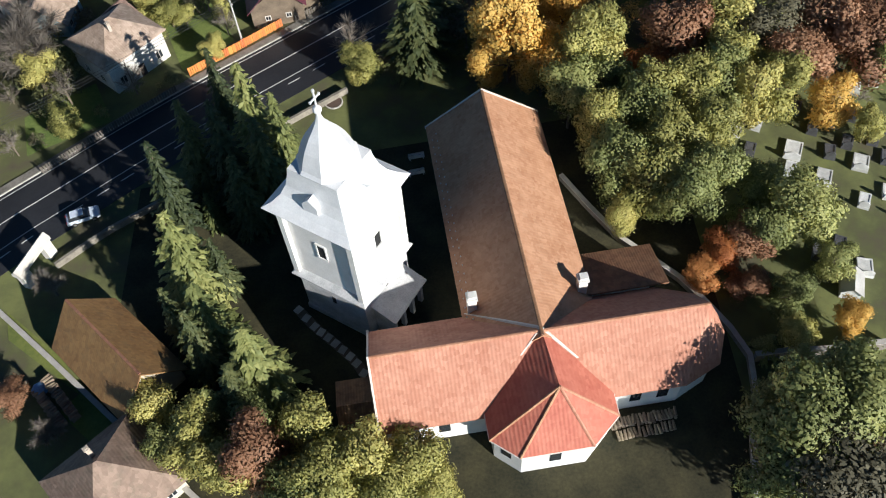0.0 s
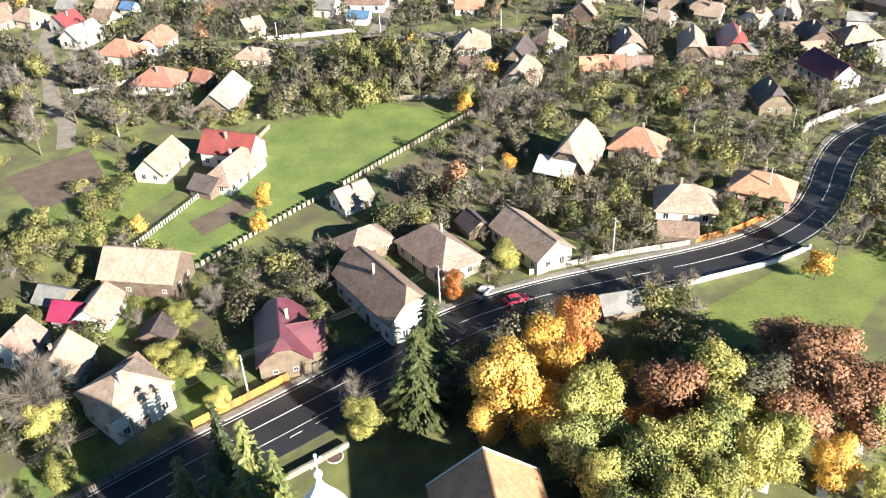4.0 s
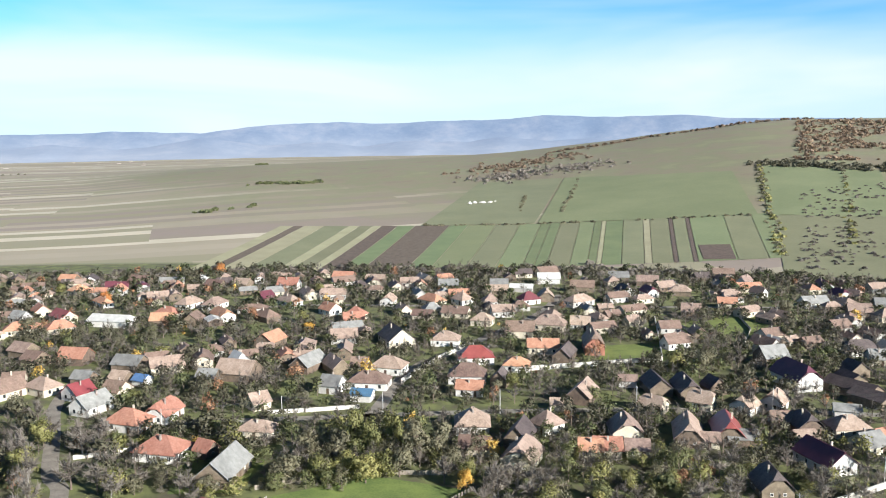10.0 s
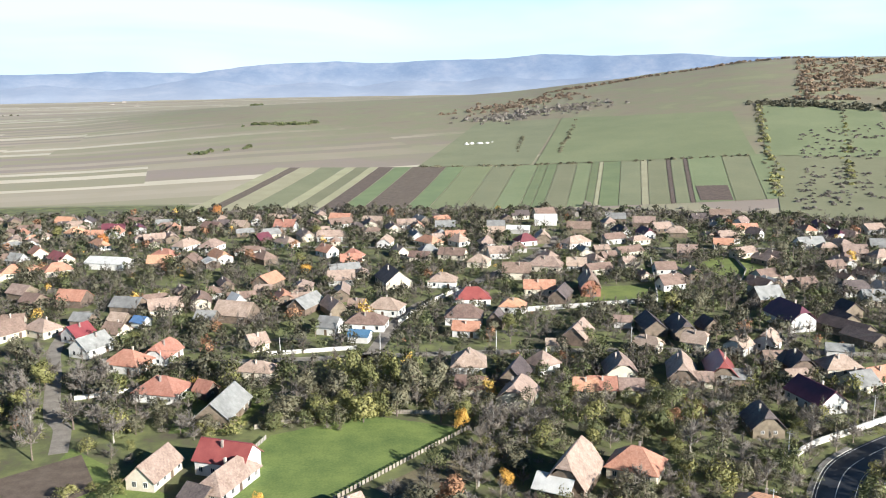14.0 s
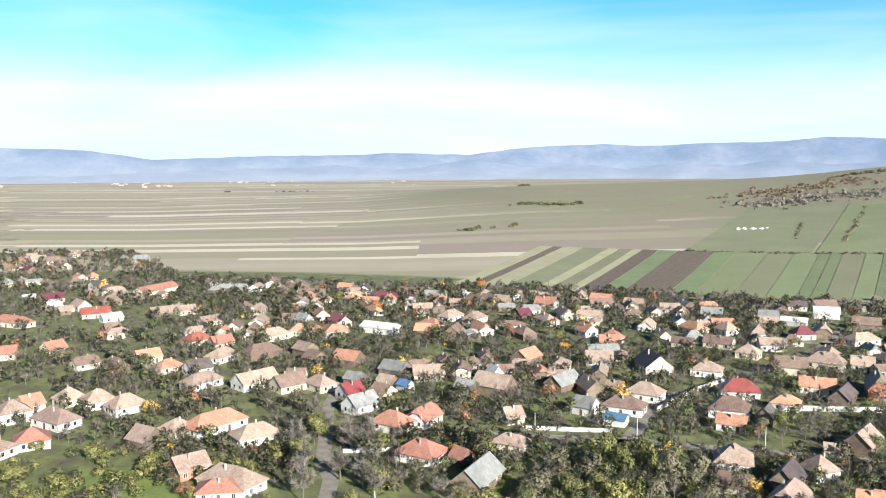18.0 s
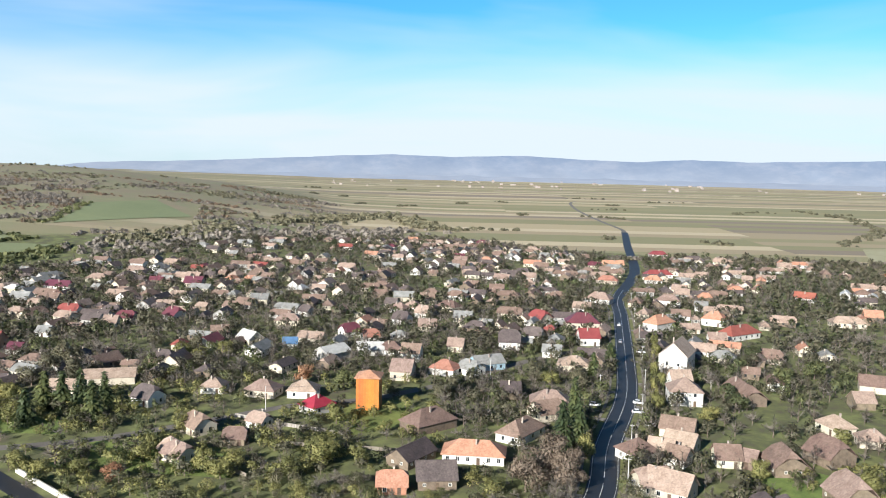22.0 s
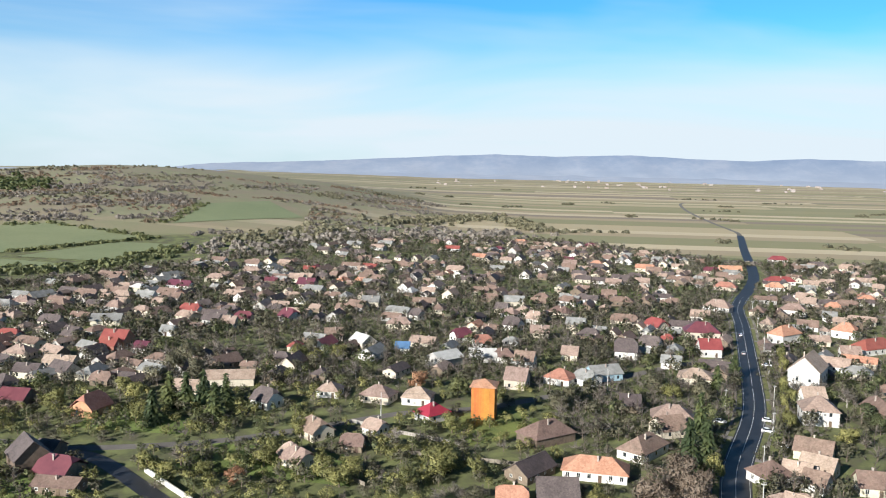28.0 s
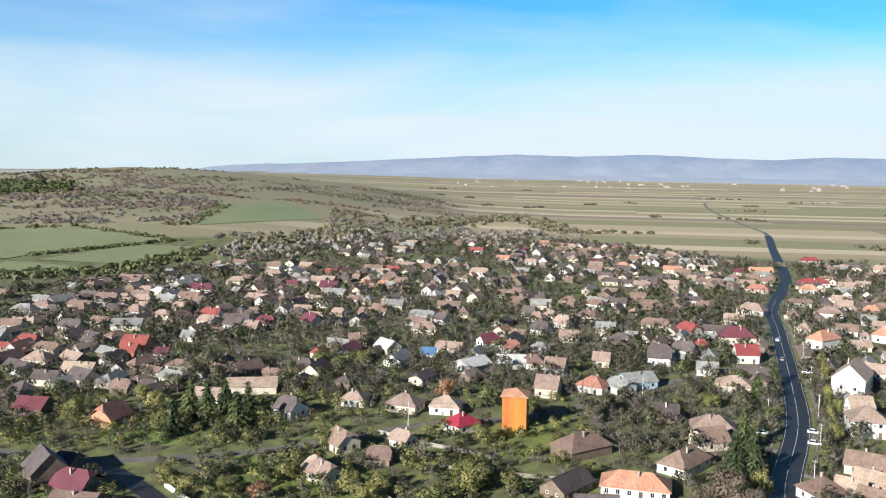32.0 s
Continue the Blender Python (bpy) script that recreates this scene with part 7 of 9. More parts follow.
rows_of_poles = [[(-62, 77), (-28, 101), (3, 121.5), (36.5, 133.5), (72, 149), (88, 176), (120, 196), (160, 218)],
                 [(-212, 98), (-240, 112), (-272, 131), (-305, 148), (-345, 166), (-392, 187), (-440, 207), (-492, 229)],
                 [(-215, 80), (-250, 99), (-300, 127), (-350, 152)], [(-300, 2), (-303, 40), (-330, 92)], [(30, 262), (75, 262), (118, 256), (160, 246)], [(-75, 250), (-40, 260), (-8, 262)]]
for row in rows_of_poles:
    tops = []
    for i, (px, py) in enumerate(row):
        nx, ny = row[min(i + 1, len(row) - 1)]
        qx, qy = row[max(i - 1, 0)]
        turn = math.degrees(math.atan2(ny - qy, nx - qx)) + 90
        tops.append(power_pole(px, py, turn))
    for k in (-.6, 0, .6):
        runs = []
        for (a, b) in zip(tops, tops[1:]):
            d = Vector((b[0] - a[0], b[1] - a[1])).normalized()
            o = Vector((-d.y, d.x)) * k
            runs.append(wire((a[0] + o.x, a[1] + o.y, a[2] - .25), (b[0] + o.x, b[1] + o.y, b[2] - .25)))
        thing("overhead_wire", Matrix(), "thin dark overhead wire between poles", "wire", "overhead wires", me=mesh_of("overhead_wire", *merge(*runs), WIRE))

# ---- churchyard clutter ----
LOG = worn("split_firewood", (0.16, 0.12, 0.085), (0.36, 0.29, 0.21), 1.2, 0.9, fine=9, vary=0.5)


def wood_stack(x, y, turn, length, rows, label, spread=0.0):
    """Split logs laid side by side in rows."""
    root = thing("wood_stack", pose(x, y, 0, 0, 0, turn), label, "firewood")
    rr = random.Random(int(x * 7 + y))
    for j in range(rows):
        for k in range(int(length / 0.42)):
            me = shared(("log", (j + k) % 4), lambda: mesh_of("log", *tube_data((0, -0.55, 0), (0, 0.55, 0), 0.17 + 0.02 * ((j + k) % 4), 0.16, 6), LOG))
            child("log", me, root, pose(k * 0.42 - length / 2 + rr.uniform(-.08, .08), rr.uniform(-.12, .12) + rr.uniform(-1, 1) * spread, 0.18 + j * 0.33, rr.uniform(-6, 6), 0, rr.uniform(-9, 9) * (1 + spread * 3)))
    return root


wood_stack(20.5, 35.6, 6, 7.6, 2, "long low stack of dark split firewood by the church")
wood_stack(20.7, 34.3, 6, 7.0, 1, "scattered row of firewood beside the church")
wood_stack(-44.6, 43.2, -50, 7.5, 3, "stack of pale split firewood beside the hall")
wood_stack(-45.8, 42.2, -50, 6.5, 2, "stack of pale split firewood beside the hall")
wood_stack(-49.8, 45.2, 20, 2.2, 2, "loose heap of cut logs", 0.5)
TARP = worn("blue_tarpaulin", (0.10, 0.22, 0.42), (0.22, 0.38, 0.58), 1.5, 0.5, vary=0)
thing("tarpaulin", pose(-47.7, 45.0, 0, 0, 0, 30), "crumpled blue tarpaulin over firewood", "tarpaulin", me=mesh_of("tarpaulin", *rings_data([(1.0, 0.0), (0.85, 0.5), (0.5, 0.75), (0.2, 0.85)], 7, 10), TARP))
bench_me = mesh_of("bench", *merge(box_data(-1.1, -.25, .4, 1.1, .25, .48), box_data(-1.1, .22, .55, 1.1, .28, .95)), FRAME)
for bx, by in ((-2.6, 75.4), (-2.7, 72.6)):
    bn = thing("bench", pose(bx, by, 0, 0, 0, 8), "white wooden garden bench on the grass", "bench", "benches in the churchyard")
    child("seat", bench_me, bn)
    for k in (-.9, .9):
        child("leg", shared("bleg", lambda: box_mesh("leg", FRAME, -.06, -.22, -.1, .06, .25, .42)), bn, pose(k, 0, 0))
bed = thing("flower_bed", pose(-14.0, 87.2, 0), "round stone-edged flower bed in the grass", "flower bed")
for k in range(18):
    a = 2 * math.pi * k / 18
    child("edging_stone", shared("edst", lambda: box_mesh("edging_stone", CONCRETE, -.09, -.2, -.1, .09, .2, .16)), bed, pose(1.25 * math.cos(a), 1.25 * math.sin(a), 0, 0, 0, math.degrees(a)))
child("soil", mesh_of("soil", *tube_data((0, 0, -.1), (0, 0, .08), 1.15, 1.1, 18), PLOUGHED), bed)
path_line = spline([(-18, 53), (-16, 50.5), (-13.5, 48), (-11, 45.2), (-9.5, 42.5)], 1.15)
footpath = thing("footpath", Matrix(), "footpath of worn stone slabs past the bell tower", "path", kind="structure", me=mesh_of("footpath", *band(path_line, -.6, .6, -.1, .035), PLOUGHED))
for i, p in enumerate(path_line):
    child("paving_slab", shared("slabst", lambda: box_mesh("paving_slab", CONCRETE, -.42, -.5, -.05, .42, .5, .09)), footpath, pose(p.x, p.y, 0, 0, 0, -45 + (i * 37) % 14))
creeper = thing("creeper", pose(-11.3, 37.3, 2.9, 0, 0, 0), "bright red creeper leaves spread over the porch roof", "creeper", me=leaves_mesh("creeper", LEAF["red"], 3, [((0, 0, 0.5), (1.3, 2.0, 0.7)), ((0.8, -1.2, 0.3), (0.9, 1.1, 0.5)), ((-0.7, 0.8, 0.4), (0.8, 1.0, 0.5))], 700, 0.16))
hut = thing("tomb", pose(47.7, 49.9, 0, 0, 0, 70), "pale blue-white tomb with a small pitched roof", "tomb")
child("wall", mesh_of("wall", *wall_data(3.0, 2.2, 1.5, 2.2), MARBLE), hut)
child("roof", mesh_of("roof", *gable_roof(3.0, 2.2, 1.5, 2.3, 0.25, 0.1), ROOF["white"]), hut)
plot("grass_bank", [(-54, 56), (-45.5, 48.5), (-43, 44), (-53, 52)], LAWN, "sunny grass bank outside the churchyard wall", 0.05)
plot("grass_bank", [(-42.5, 44.6), (-34.8, 36.5), (-38.5, 36), (-45, 42)], LAWN, "sunny grass bank outside the churchyard wall", 0.05)

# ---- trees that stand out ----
# conifers by the church: sunfir ones have sunlight in their needle colour
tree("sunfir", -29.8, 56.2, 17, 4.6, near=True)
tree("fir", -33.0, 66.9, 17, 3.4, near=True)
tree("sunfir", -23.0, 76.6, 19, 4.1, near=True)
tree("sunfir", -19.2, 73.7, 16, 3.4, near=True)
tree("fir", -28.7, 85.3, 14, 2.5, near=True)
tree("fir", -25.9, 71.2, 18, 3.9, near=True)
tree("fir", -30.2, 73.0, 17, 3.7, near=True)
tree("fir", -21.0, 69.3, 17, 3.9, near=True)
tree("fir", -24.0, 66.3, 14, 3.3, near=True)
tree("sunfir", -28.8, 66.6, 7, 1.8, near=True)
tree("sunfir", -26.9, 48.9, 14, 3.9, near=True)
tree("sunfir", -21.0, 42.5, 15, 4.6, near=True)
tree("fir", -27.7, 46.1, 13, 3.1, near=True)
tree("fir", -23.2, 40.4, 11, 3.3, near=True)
tree("lime", -27.9, 37.2, 8, 3.6, near=True)
tree("lime", -32.7, 40.1, 7, 3.0, near=True)
tree("lime", -27.5, 34.3, 7, 3.6, near=True)
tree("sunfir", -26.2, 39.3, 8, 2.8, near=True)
tree("rust", -20.5, 33.0, 10, 4.2, near=True)
tree("lime", -15.5, 35.3, 9, 3.6, near=True)
tree("lime", -13.6, 29.7, 9, 4.0, near=True)
tree("lime", -9.9, 32.4, 9, 4.2, near=True)
tree("lime", -4.5, 31.5, 8, 3.6, near=True)
tree("lime", -7.7, 29.4, 8, 3.6, near=True)
tree("green", -16.3, 29.0, 8, 4.0, near=True)
tree("lime", -9.4, 91.1, 7, 3.2, near=True)
tree("fir", -1.3, 94.7, 17, 6.1, near=True)
tree("yellow", 11.4, 88.6, 16, 5.6, near=True)
tree("yellow", 17.6, 98.0, 13, 4.4, near=True)
tree("yellow", 19.6, 93.6, 12, 4.0, near=True)
tree("orange", 24.0, 104.8, 12, 4.0, near=True)
tree("lime", 22.3, 86.0, 11.5, 5.2, near=True)
tree("orange", 29.3, 83.6, 8.5, 3.9, near=True)
tree("yellow", 17.6, 86.6, 11, 4.6, near=True)
tree("rust", 33.6, 86.2, 13, 5.4, near=True)
tree("lime", 33.3, 77.3, 11.5, 4.6, near=True)
tree("green", 21.7, 66.8, 11.5, 4.2, near=True)
tree("green", 18.5, 78.9, 11.5, 4.2, near=True)
tree("lime", 29.8, 69.7, 11.5, 4.6, near=True)
tree("lime", 35.5, 71.0, 11.5, 3.8, near=True)
tree("lime", 26.0, 63.6, 11.5, 4.2, near=True)
tree("green", 29.4, 61.5, 11.5, 4.2, near=True)
tree("green", 33.0, 63.8, 11.5, 4.2, near=True)
tree("green", 26.0, 74.5, 11.5, 4.6, near=True)
tree("lime", 42.2, 90.5, 12, 5.0, near=True)
tree("olive", 47.8, 87.6, 11, 5.6, near=True)
tree("rust", 54.3, 89.1, 12, 6.1, near=True)
tree("rust", 59.2, 85.1, 12, 6.1, near=True)
tree("lime", 46.0, 78.1, 10, 4.2, near=True)
tree("yellow", 52.8, 75.9, 8, 3.7, near=True)
tree("green", 42.8, 57.8, 10, 5.2, near=True)
tree("rust", 36.9, 56.0, 6, 3.7, near=True)
tree("orange", 33.4, 55.1, 5, 2.9, near=True)
tree("green", 38.1, 56.6, 8, 4.0, near=True)
tree("yellow", 45.1, 44.7, 5, 2.2, near=True)
tree("lime", 38.7, 43.2, 4.5, 2.6, near=True)
tree("sunfir", 35.5, 42.5, 4, 1.9, near=True)
tree("green", 35.2, 31.2, 13, 6.0, near=True)
tree("green", 41.2, 33.4, 12, 5.6, near=True)
tree("olive", 36.0, 26.2, 12, 6.8, near=True)
tree("green", 32.2, 26.9, 10, 4.6, near=True)
tree("rust", 40.2, 25.4, 9, 4.9, near=True)
tree("bare", -56.9, 94.3, 13, 5.4, near=True)
tree("lime", -55.7, 94.0, 8, 3.0, near=True)
tree("lime", -51.2, 84.7, 6, 2.6, near=True)
tree("lime", -31.5, 98.9, 4.5, 1.4, near=True)
tree("lime", -37.0, 106.2, 4, 2.0, near=True)
tree("bare", -48.1, 57.9, 5, 2.4, near=True)
tree("fir", 0.8, 102.2, 17, 5.0, near=True)
tree("lime", -31.1, 214.3, 5, 2)
tree("fir", -7.5, 151.0, 7, 3.2)
tree("yellow", -32.1, 158.8, 7, 2)
tree("yellow", -32.0, 150.2, 5, 2)
tree("yellow", 13.7, 202.1, 6, 2)
tree("yellow", 21.0, 168.8, 5, 2)
tree("orange", 5.5, 122.7, 6, 2.2, near=True)
tree("lime", 16.0, 131.4, 6, 3.2, near=True)
tree("bare", -58.5, 101.6, 11, 5.4, near=True)
tree("lime", -77.5, 147.0, 6, 3.6)
tree("lime", -72.9, 149.4, 5, 3)
tree("lime", -78.0, 155.6, 6, 3)
tree("lime", -69.0, 160.0, 5, 2.4)
tree("yellow", -57.0, 152.6, 4, 2)
tree("lime", -64.7, 139.3, 4, 2.4)
tree("lime", -41.7, 119.9, 5, 2.6, near=True)
tree("bare", -37.0, 122.7, 7, 3.0, near=True)
tree("lime", -42.5, 109.4, 5, 3.0, near=True)
tree("lime", -39.2, 106.3, 5, 3.0, near=True)
tree("lime", -30.8, 105.4, 6, 1.6, near=True)
tree("lime", -32.3, 98.0, 3.5, 1.8, near=True)
tree("green", -42.3, 102.6, 3, 2.5, near=True)
tree("bare", 76.9, 127.6, 10, 4.2)
tree("yellow", 70.5, 121.9, 6, 2.6)
tree("rust", 59.7, 95.3, 11, 6.0, near=True)
tree("rust", 52.0, 84.0, 9, 4.0, near=True)
tree("green", 40.9, 94.8, 9, 3.8, near=True)
tree("green", 46.3, 91.0, 10, 4.1, near=True)
tree("rust", 35.5, 90.4, 9, 4.0, near=True)
tree("green", 61.2, 83.1, 9, 3.8, near=True)
tree("bare", 37.0, 122.4, 4, 1.8, near=True)
tree("lime", -9.9, 91.1, 6, 2.8, near=True)
tree("lime", 41.9, 151.2, 7, 2.6)
tree("lime", 36.3, 146.1, 5, 2.4)
tree("olive", 26.2, 146.4, 6, 3)
tree("green", 30.2, 143.7, 6, 3)
tree("lime", 62.4, 142.6, 5, 2.6)
tree("green", 67.4, 144.2, 5, 2.8)
tree("green", 70.3, 142.7, 5, 2.6)
tree("green", 59.0, 138.7, 4, 2.4)
tree("rust", 8.2, 161.8, 7, 4)
tree("olive", 2.1, 160.2, 7, 3.6)
tree("bare", 15.1, 171.3, 7, 4)
tree("bare", 21.6, 184.9, 7, 4)
tree("bare", -3.8, 164.6, 6, 3.5)
tree("olive", 24.6, 176.8, 6, 3)
tree("bare", 11.3, 156.5, 7, 4)
tree("bare", 21.9, 199.7, 8, 4)
tree("bare", 29.4, 193.2, 7, 4)
tree("bare", 67.9, 184.5, 9, 4)
tree("green", 63.3, 196.0, 6, 3)
tree("lime", 63.3, 181.1, 5, 2.6)
tree("bare", 76.6, 186.3, 9, 4)
tree("bare", 50.6, 167.4, 6, 3)
tree("bare", -90.8, 192.8, 14, 4)
tree("bare", -87.6, 210.8, 10, 5)
tree("bare", -79.8, 207.5, 9, 4)
tree("lime", -103.2, 218.3, 9, 4)
tree("bare", -74.2, 201.3, 8, 4)
tree("olive", -70.3, 206.3, 5, 3)
tree("bare", -58.5, 204.9, 6, 3)
tree("olive", -51.6, 205.1, 5, 3)
tree("lime", -28.1, 214.2, 6, 3)
tree("lime", -17.8, 214.8, 7, 4)
tree("lime", -5.9, 213.2, 8, 4)
tree("green", -34.7, 205.9, 5, 2.6)
tree("lime", -15.8, 232.0, 13, 3.4)
tree("lime", -10.8, 228.6, 12, 3.4)
tree("lime", -4.5, 232.8, 12, 3.2)
tree("olive", 1.8, 223.0, 12, 4)
tree("olive", 8.2, 224.1, 11, 4)
tree("olive", -20.1, 223.5, 10, 4)
tree("olive", -28.1, 225.8, 9, 4)
tree("lime", -23.6, 210.4, 8, 4)
tree("olive", -32.5, 211.1, 8, 4)
tree("lime", 14.5, 205.2, 7, 2.4)
tree("bare", 8.8, 207.9, 8, 4)
tree("olive", -2.9, 212.8, 8, 4)
tree("lime", -11.8, 209.5, 8, 4)
tree("bare", 21.6, 203.2, 8, 4)
tree("bare", 27.4, 202.7, 8, 4)
tree("bare", 32.5, 198.7, 8, 4)
tree("bare", -106.8, 246.1, 9, 4)
tree("bare", -97.5, 242.9, 9, 4)
tree("bare", -86.7, 230.3, 9, 4)
tree("bare", -106.8, 227.0, 12, 4)
tree("bare", -81.4, 218.8, 8, 4)
tree("bare", -117.0, 262.9, 9, 4)
tree("olive", -126.8, 269.5, 9, 4)
tree("lime", -54.0, 247.1, 6, 3)
tree("olive", -61.4, 250.3, 6, 3)
tree("lime", -93.5, 283.7, 5, 2.6)
tree("bare", -72.7, 371.1, 9, 4)
tree("olive", -91.5, 328.1, 7, 4)
tree("olive", -86.9, 336.7, 7, 4)
tree("lime", -98.4, 337.6, 7, 4)
tree("bare", -91.7, 378.1, 7, 4)
tree("olive", -123.3, 359.2, 7, 3)
tree("olive", -175.9, 394.8, 8, 4)
tree("lime", -149.4, 372.0, 7, 3)
tree("bare", -80.6, 386.2, 8, 4)
tree("rust", -74.9, 414.3, 7, 3)
tree("orange", -164.4, 468.8, 7, 3)
tree("orange", -119.5, 560.3, 9, 3)
tree("lime", -201.9, 502.9, 6, 3)
tree("yellow", -43.9, 382.3, 6, 3)
tree("lime", -49.2, 408.1, 6, 3)
tree("lime", -48.0, 487.9, 6, 3)
tree("bare", 104.4, 364.2, 10, 4.5)
tree("olive", 109.1, 298.2, 9, 4.4)
tree("lime", 104.1, 309.2, 8, 4)
tree("olive", 114.9, 308.3, 8, 4)
tree("bare", 123.4, 251.4, 11, 4)
tree("bare", 110.8, 256.5, 12, 4)
tree("lime", 141.2, 302.2, 6, 3)
tree("bare", 100.6, 228.3, 7, 3)
tree("lime", 37.3, 285.9, 7, 3)
tree("olive", 30.8, 281.5, 6, 3)
tree("green", 62.5, 272.3, 6, 3)
tree("green", 63.4, 195.7, 6, 3)
tree("lime", 55.9, 199.8, 6, 3)
tree("green", 47.1, 193.4, 6, 3)
tree("bare", 81.0, 192.9, 7, 3)
tree("green", 168.9, 317.1, 6, 3)
tree("bare", 187.1, 362.2, 8, 3)
tree("olive", 188.0, 398.2, 9, 4)
tree("bare", 102.9, 193.3, 8, 4)
for tx, ty, th in ((-358, 178.5, 8.5), (-351, 175.5, 7), (-318, 158.5, 8), (-311, 155, 7.5), (-296, 147.5, 7), (-280, 141, 6.5), (-374, 186, 7)):
    tree("lime", tx, ty, th, 2.3)
for tx, ty, th, tr in ((-240, 17, 8, 4.6), (-242, 28, 6.5, 3.8), (-243.5, -16, 6.5, 3.6), (-253, -33, 6, 3.4), (-346, -32, 6, 4)):
    tree("lime", tx, ty, th, tr)
tree("lime", -278.4, -24.6, 6, 3)
tree("lime", -242.6, -58.2, 6, 3)
tree("bare", -254.4, -56.9, 7, 4)
tree("lime", -249.5, -65.2, 6, 3.4)
tree("lime", -243.7, -48.6, 5, 3)
tree("rust", -239.0, -39.4, 5, 3)
tree("lime", -259.8, -31.7, 6, 2.6)
tree("lime", -236.0, -11.0, 6, 4)
tree("lime", -246.0, 21.1, 7, 4.4)
tree("lime", -251.0, 16.6, 7, 4)
tree("lime", -246.1, -8.1, 5, 4)
tree("lime", -233.0, 7.3, 6, 3)
tree("lime", -280.4, 24.8, 7, 4)
tree("bare", -266.8, 5.7, 7, 4)
tree("fir", -313.0, -72.7, 13, 4.4)
tree("fir", -312.8, -66.8, 13, 4.4)
tree("fir", -310.8, -60.5, 14, 4.4)
tree("fir", -298.2, -54.5, 13, 4.4)
tree("fir", -294.0, -74.1, 12, 4)
tree("fir", -314.1, -53.2, 12, 4)
tree("lime", -313.0, -111.4, 8, 4)
tree("lime", -319.5, -86.1, 8, 4)
tree("lime", -300.2, -79.3, 7, 4)
tree("olive", -359.9, -80.6, 9, 5)
tree("olive", -377.8, -79.6, 10, 5)
tree("olive", -347.7, -69.3, 10, 5)
tree("olive", -343.9, -85.9, 8, 4)
tree("lime", -329.7, -92.8, 7, 4)
tree("bare", -359.6, -67.0, 9, 5)
tree("bare", -380.2, -65.7, 9, 4)
tree("olive", -405.9, -46.6, 8, 4)
tree("lime", -384.8, -32.1, 7, 4)
tree("lime", -373.8, -24.1, 7, 4)
tree("lime", -384.5, -14.6, 7, 4)
tree("bare", -351.0, -7.0, 8, 4.4)
tree("olive", -396.2, -27.8, 7, 4)
tree("rust", -332.4, 17.2, 8, 4)
tree("green", -321.4, 31.4, 9, 4.6)
tree("bare", -364.7, 29.1, 6, 3)
tree("olive", -301.8, 65.8, 7, 4)
tree("olive", -308.9, 70.7, 7, 4)
tree("olive", -323.5, 109.0, 7, 4.4)
tree("lime", -317.4, 113.6, 6, 4)
tree("olive", -314.9, 123.7, 7, 4)
tree("bare", -275.4, 72.8, 7, 5)
tree("fir", -268.1, 104.2, 16, 4.4)
tree("fir", -241.6, 89.9, 16, 4.6)
tree("fir", -242.8, 95.6, 15, 4.4)
tree("brown", -220.5, 78.4, 13, 6.2)
tree("brown", -213.7, 69.2, 12, 5.8)
tree("brown", -212.1, 80.5, 12, 5.4)
tree("lime", -236.2, 95.4, 8, 3)
tree("fir", -328.2, 136.1, 10, 4)
tree("fir", -346.1, 151.3, 10, 4)
tree("fir", -479.3, 234.2, 10, 4)
tree("lime", -369.4, 184.5, 7, 2)
tree("lime", -306.0, 155.1, 7, 2.4)
tree("lime", -280.7, 140.8, 6, 2.6)
tree("bare", -303.2, 175.6, 8, 4)
tree("green", -318.5, 196.5, 8, 4)
tree("green", -284.0, 172.5, 7, 4)
tree("green", -271.5, 168.6, 7, 4)
tree("lime", -262.3, 151.2, 6, 4)
tree("lime", -233.1, 181.0, 6, 3)
tree("green", -256.3, 242.1, 9, 5)
tree("green", -249.2, 248.4, 9, 5)
tree("olive", -277.9, 285.6, 9, 5)
tree("green", -301.1, 205.9, 8, 5)
tree("green", -310.1, 227.4, 8, 5)
tree("green", -339.4, 217.6, 8, 5)
tree("bare", -360.0, 254.6, 8, 5)
tree("bare", -358.7, 290.6, 10, 5)
tree("bare", -336.9, 287.6, 10, 5)
tree("olive", -370.8, 335.0, 9, 5)
tree("lime", -211.0, 137.9, 6, 3)
tree("green", -181.5, 139.2, 6, 4)
tree("green", -166.5, 138.3, 5, 3)
tree("lime", -202.7, 184.7, 8, 5)
tree("yellow", -191.5, 194.5, 8, 4)
tree("bare", -180.7, 173.2, 8, 4)
tree("lime", -171.6, 183.6, 7, 4)
tree("lime", -158.3, 183.8, 6, 4)
tree("lime", -182.2, 160.7, 7, 4)
tree("lime", -197.6, 163.3, 6, 4)
tree("lime", -163.9, 207.6, 6, 4)
tree("lime", -143.6, 203.4, 6, 4)
tree("yellow", -175.6, 253.9, 5, 3)
tree("fir", -231.1, 211.7, 12, 3)
tree("fir", -220.6, 210.2, 12, 3)
tree("fir", -227.5, 226.2, 12, 3)
tree("olive", -163.1, 253.4, 9, 5)
tree("bare", -159.4, 267.0, 9, 5)
tree("bare", -199.0, 292.7, 9, 5)
tree("olive", -237.5, 321.5, 9, 5)
tree("bare", -110.5, 229.7, 10, 4.5)
tree("bare", -96.7, 207.2, 14, 4)
tree("lime", -107.9, 244.1, 8, 4)
tree("bare", -93.1, 233.8, 9, 4.5)
tree("bare", -90.0, 243.2, 9, 4.5)
tree("olive", -221.4, 290.8, 8, 5)
tree("olive", -255.5, 309.3, 8, 5)
tree("rust", -122.6, 189.1, 4, 3)
tree("lime", 23.6, 88.5, 13, 4.1, near=True)
tree("lime", 22.2, 60.8, 6, 2.5, near=True)
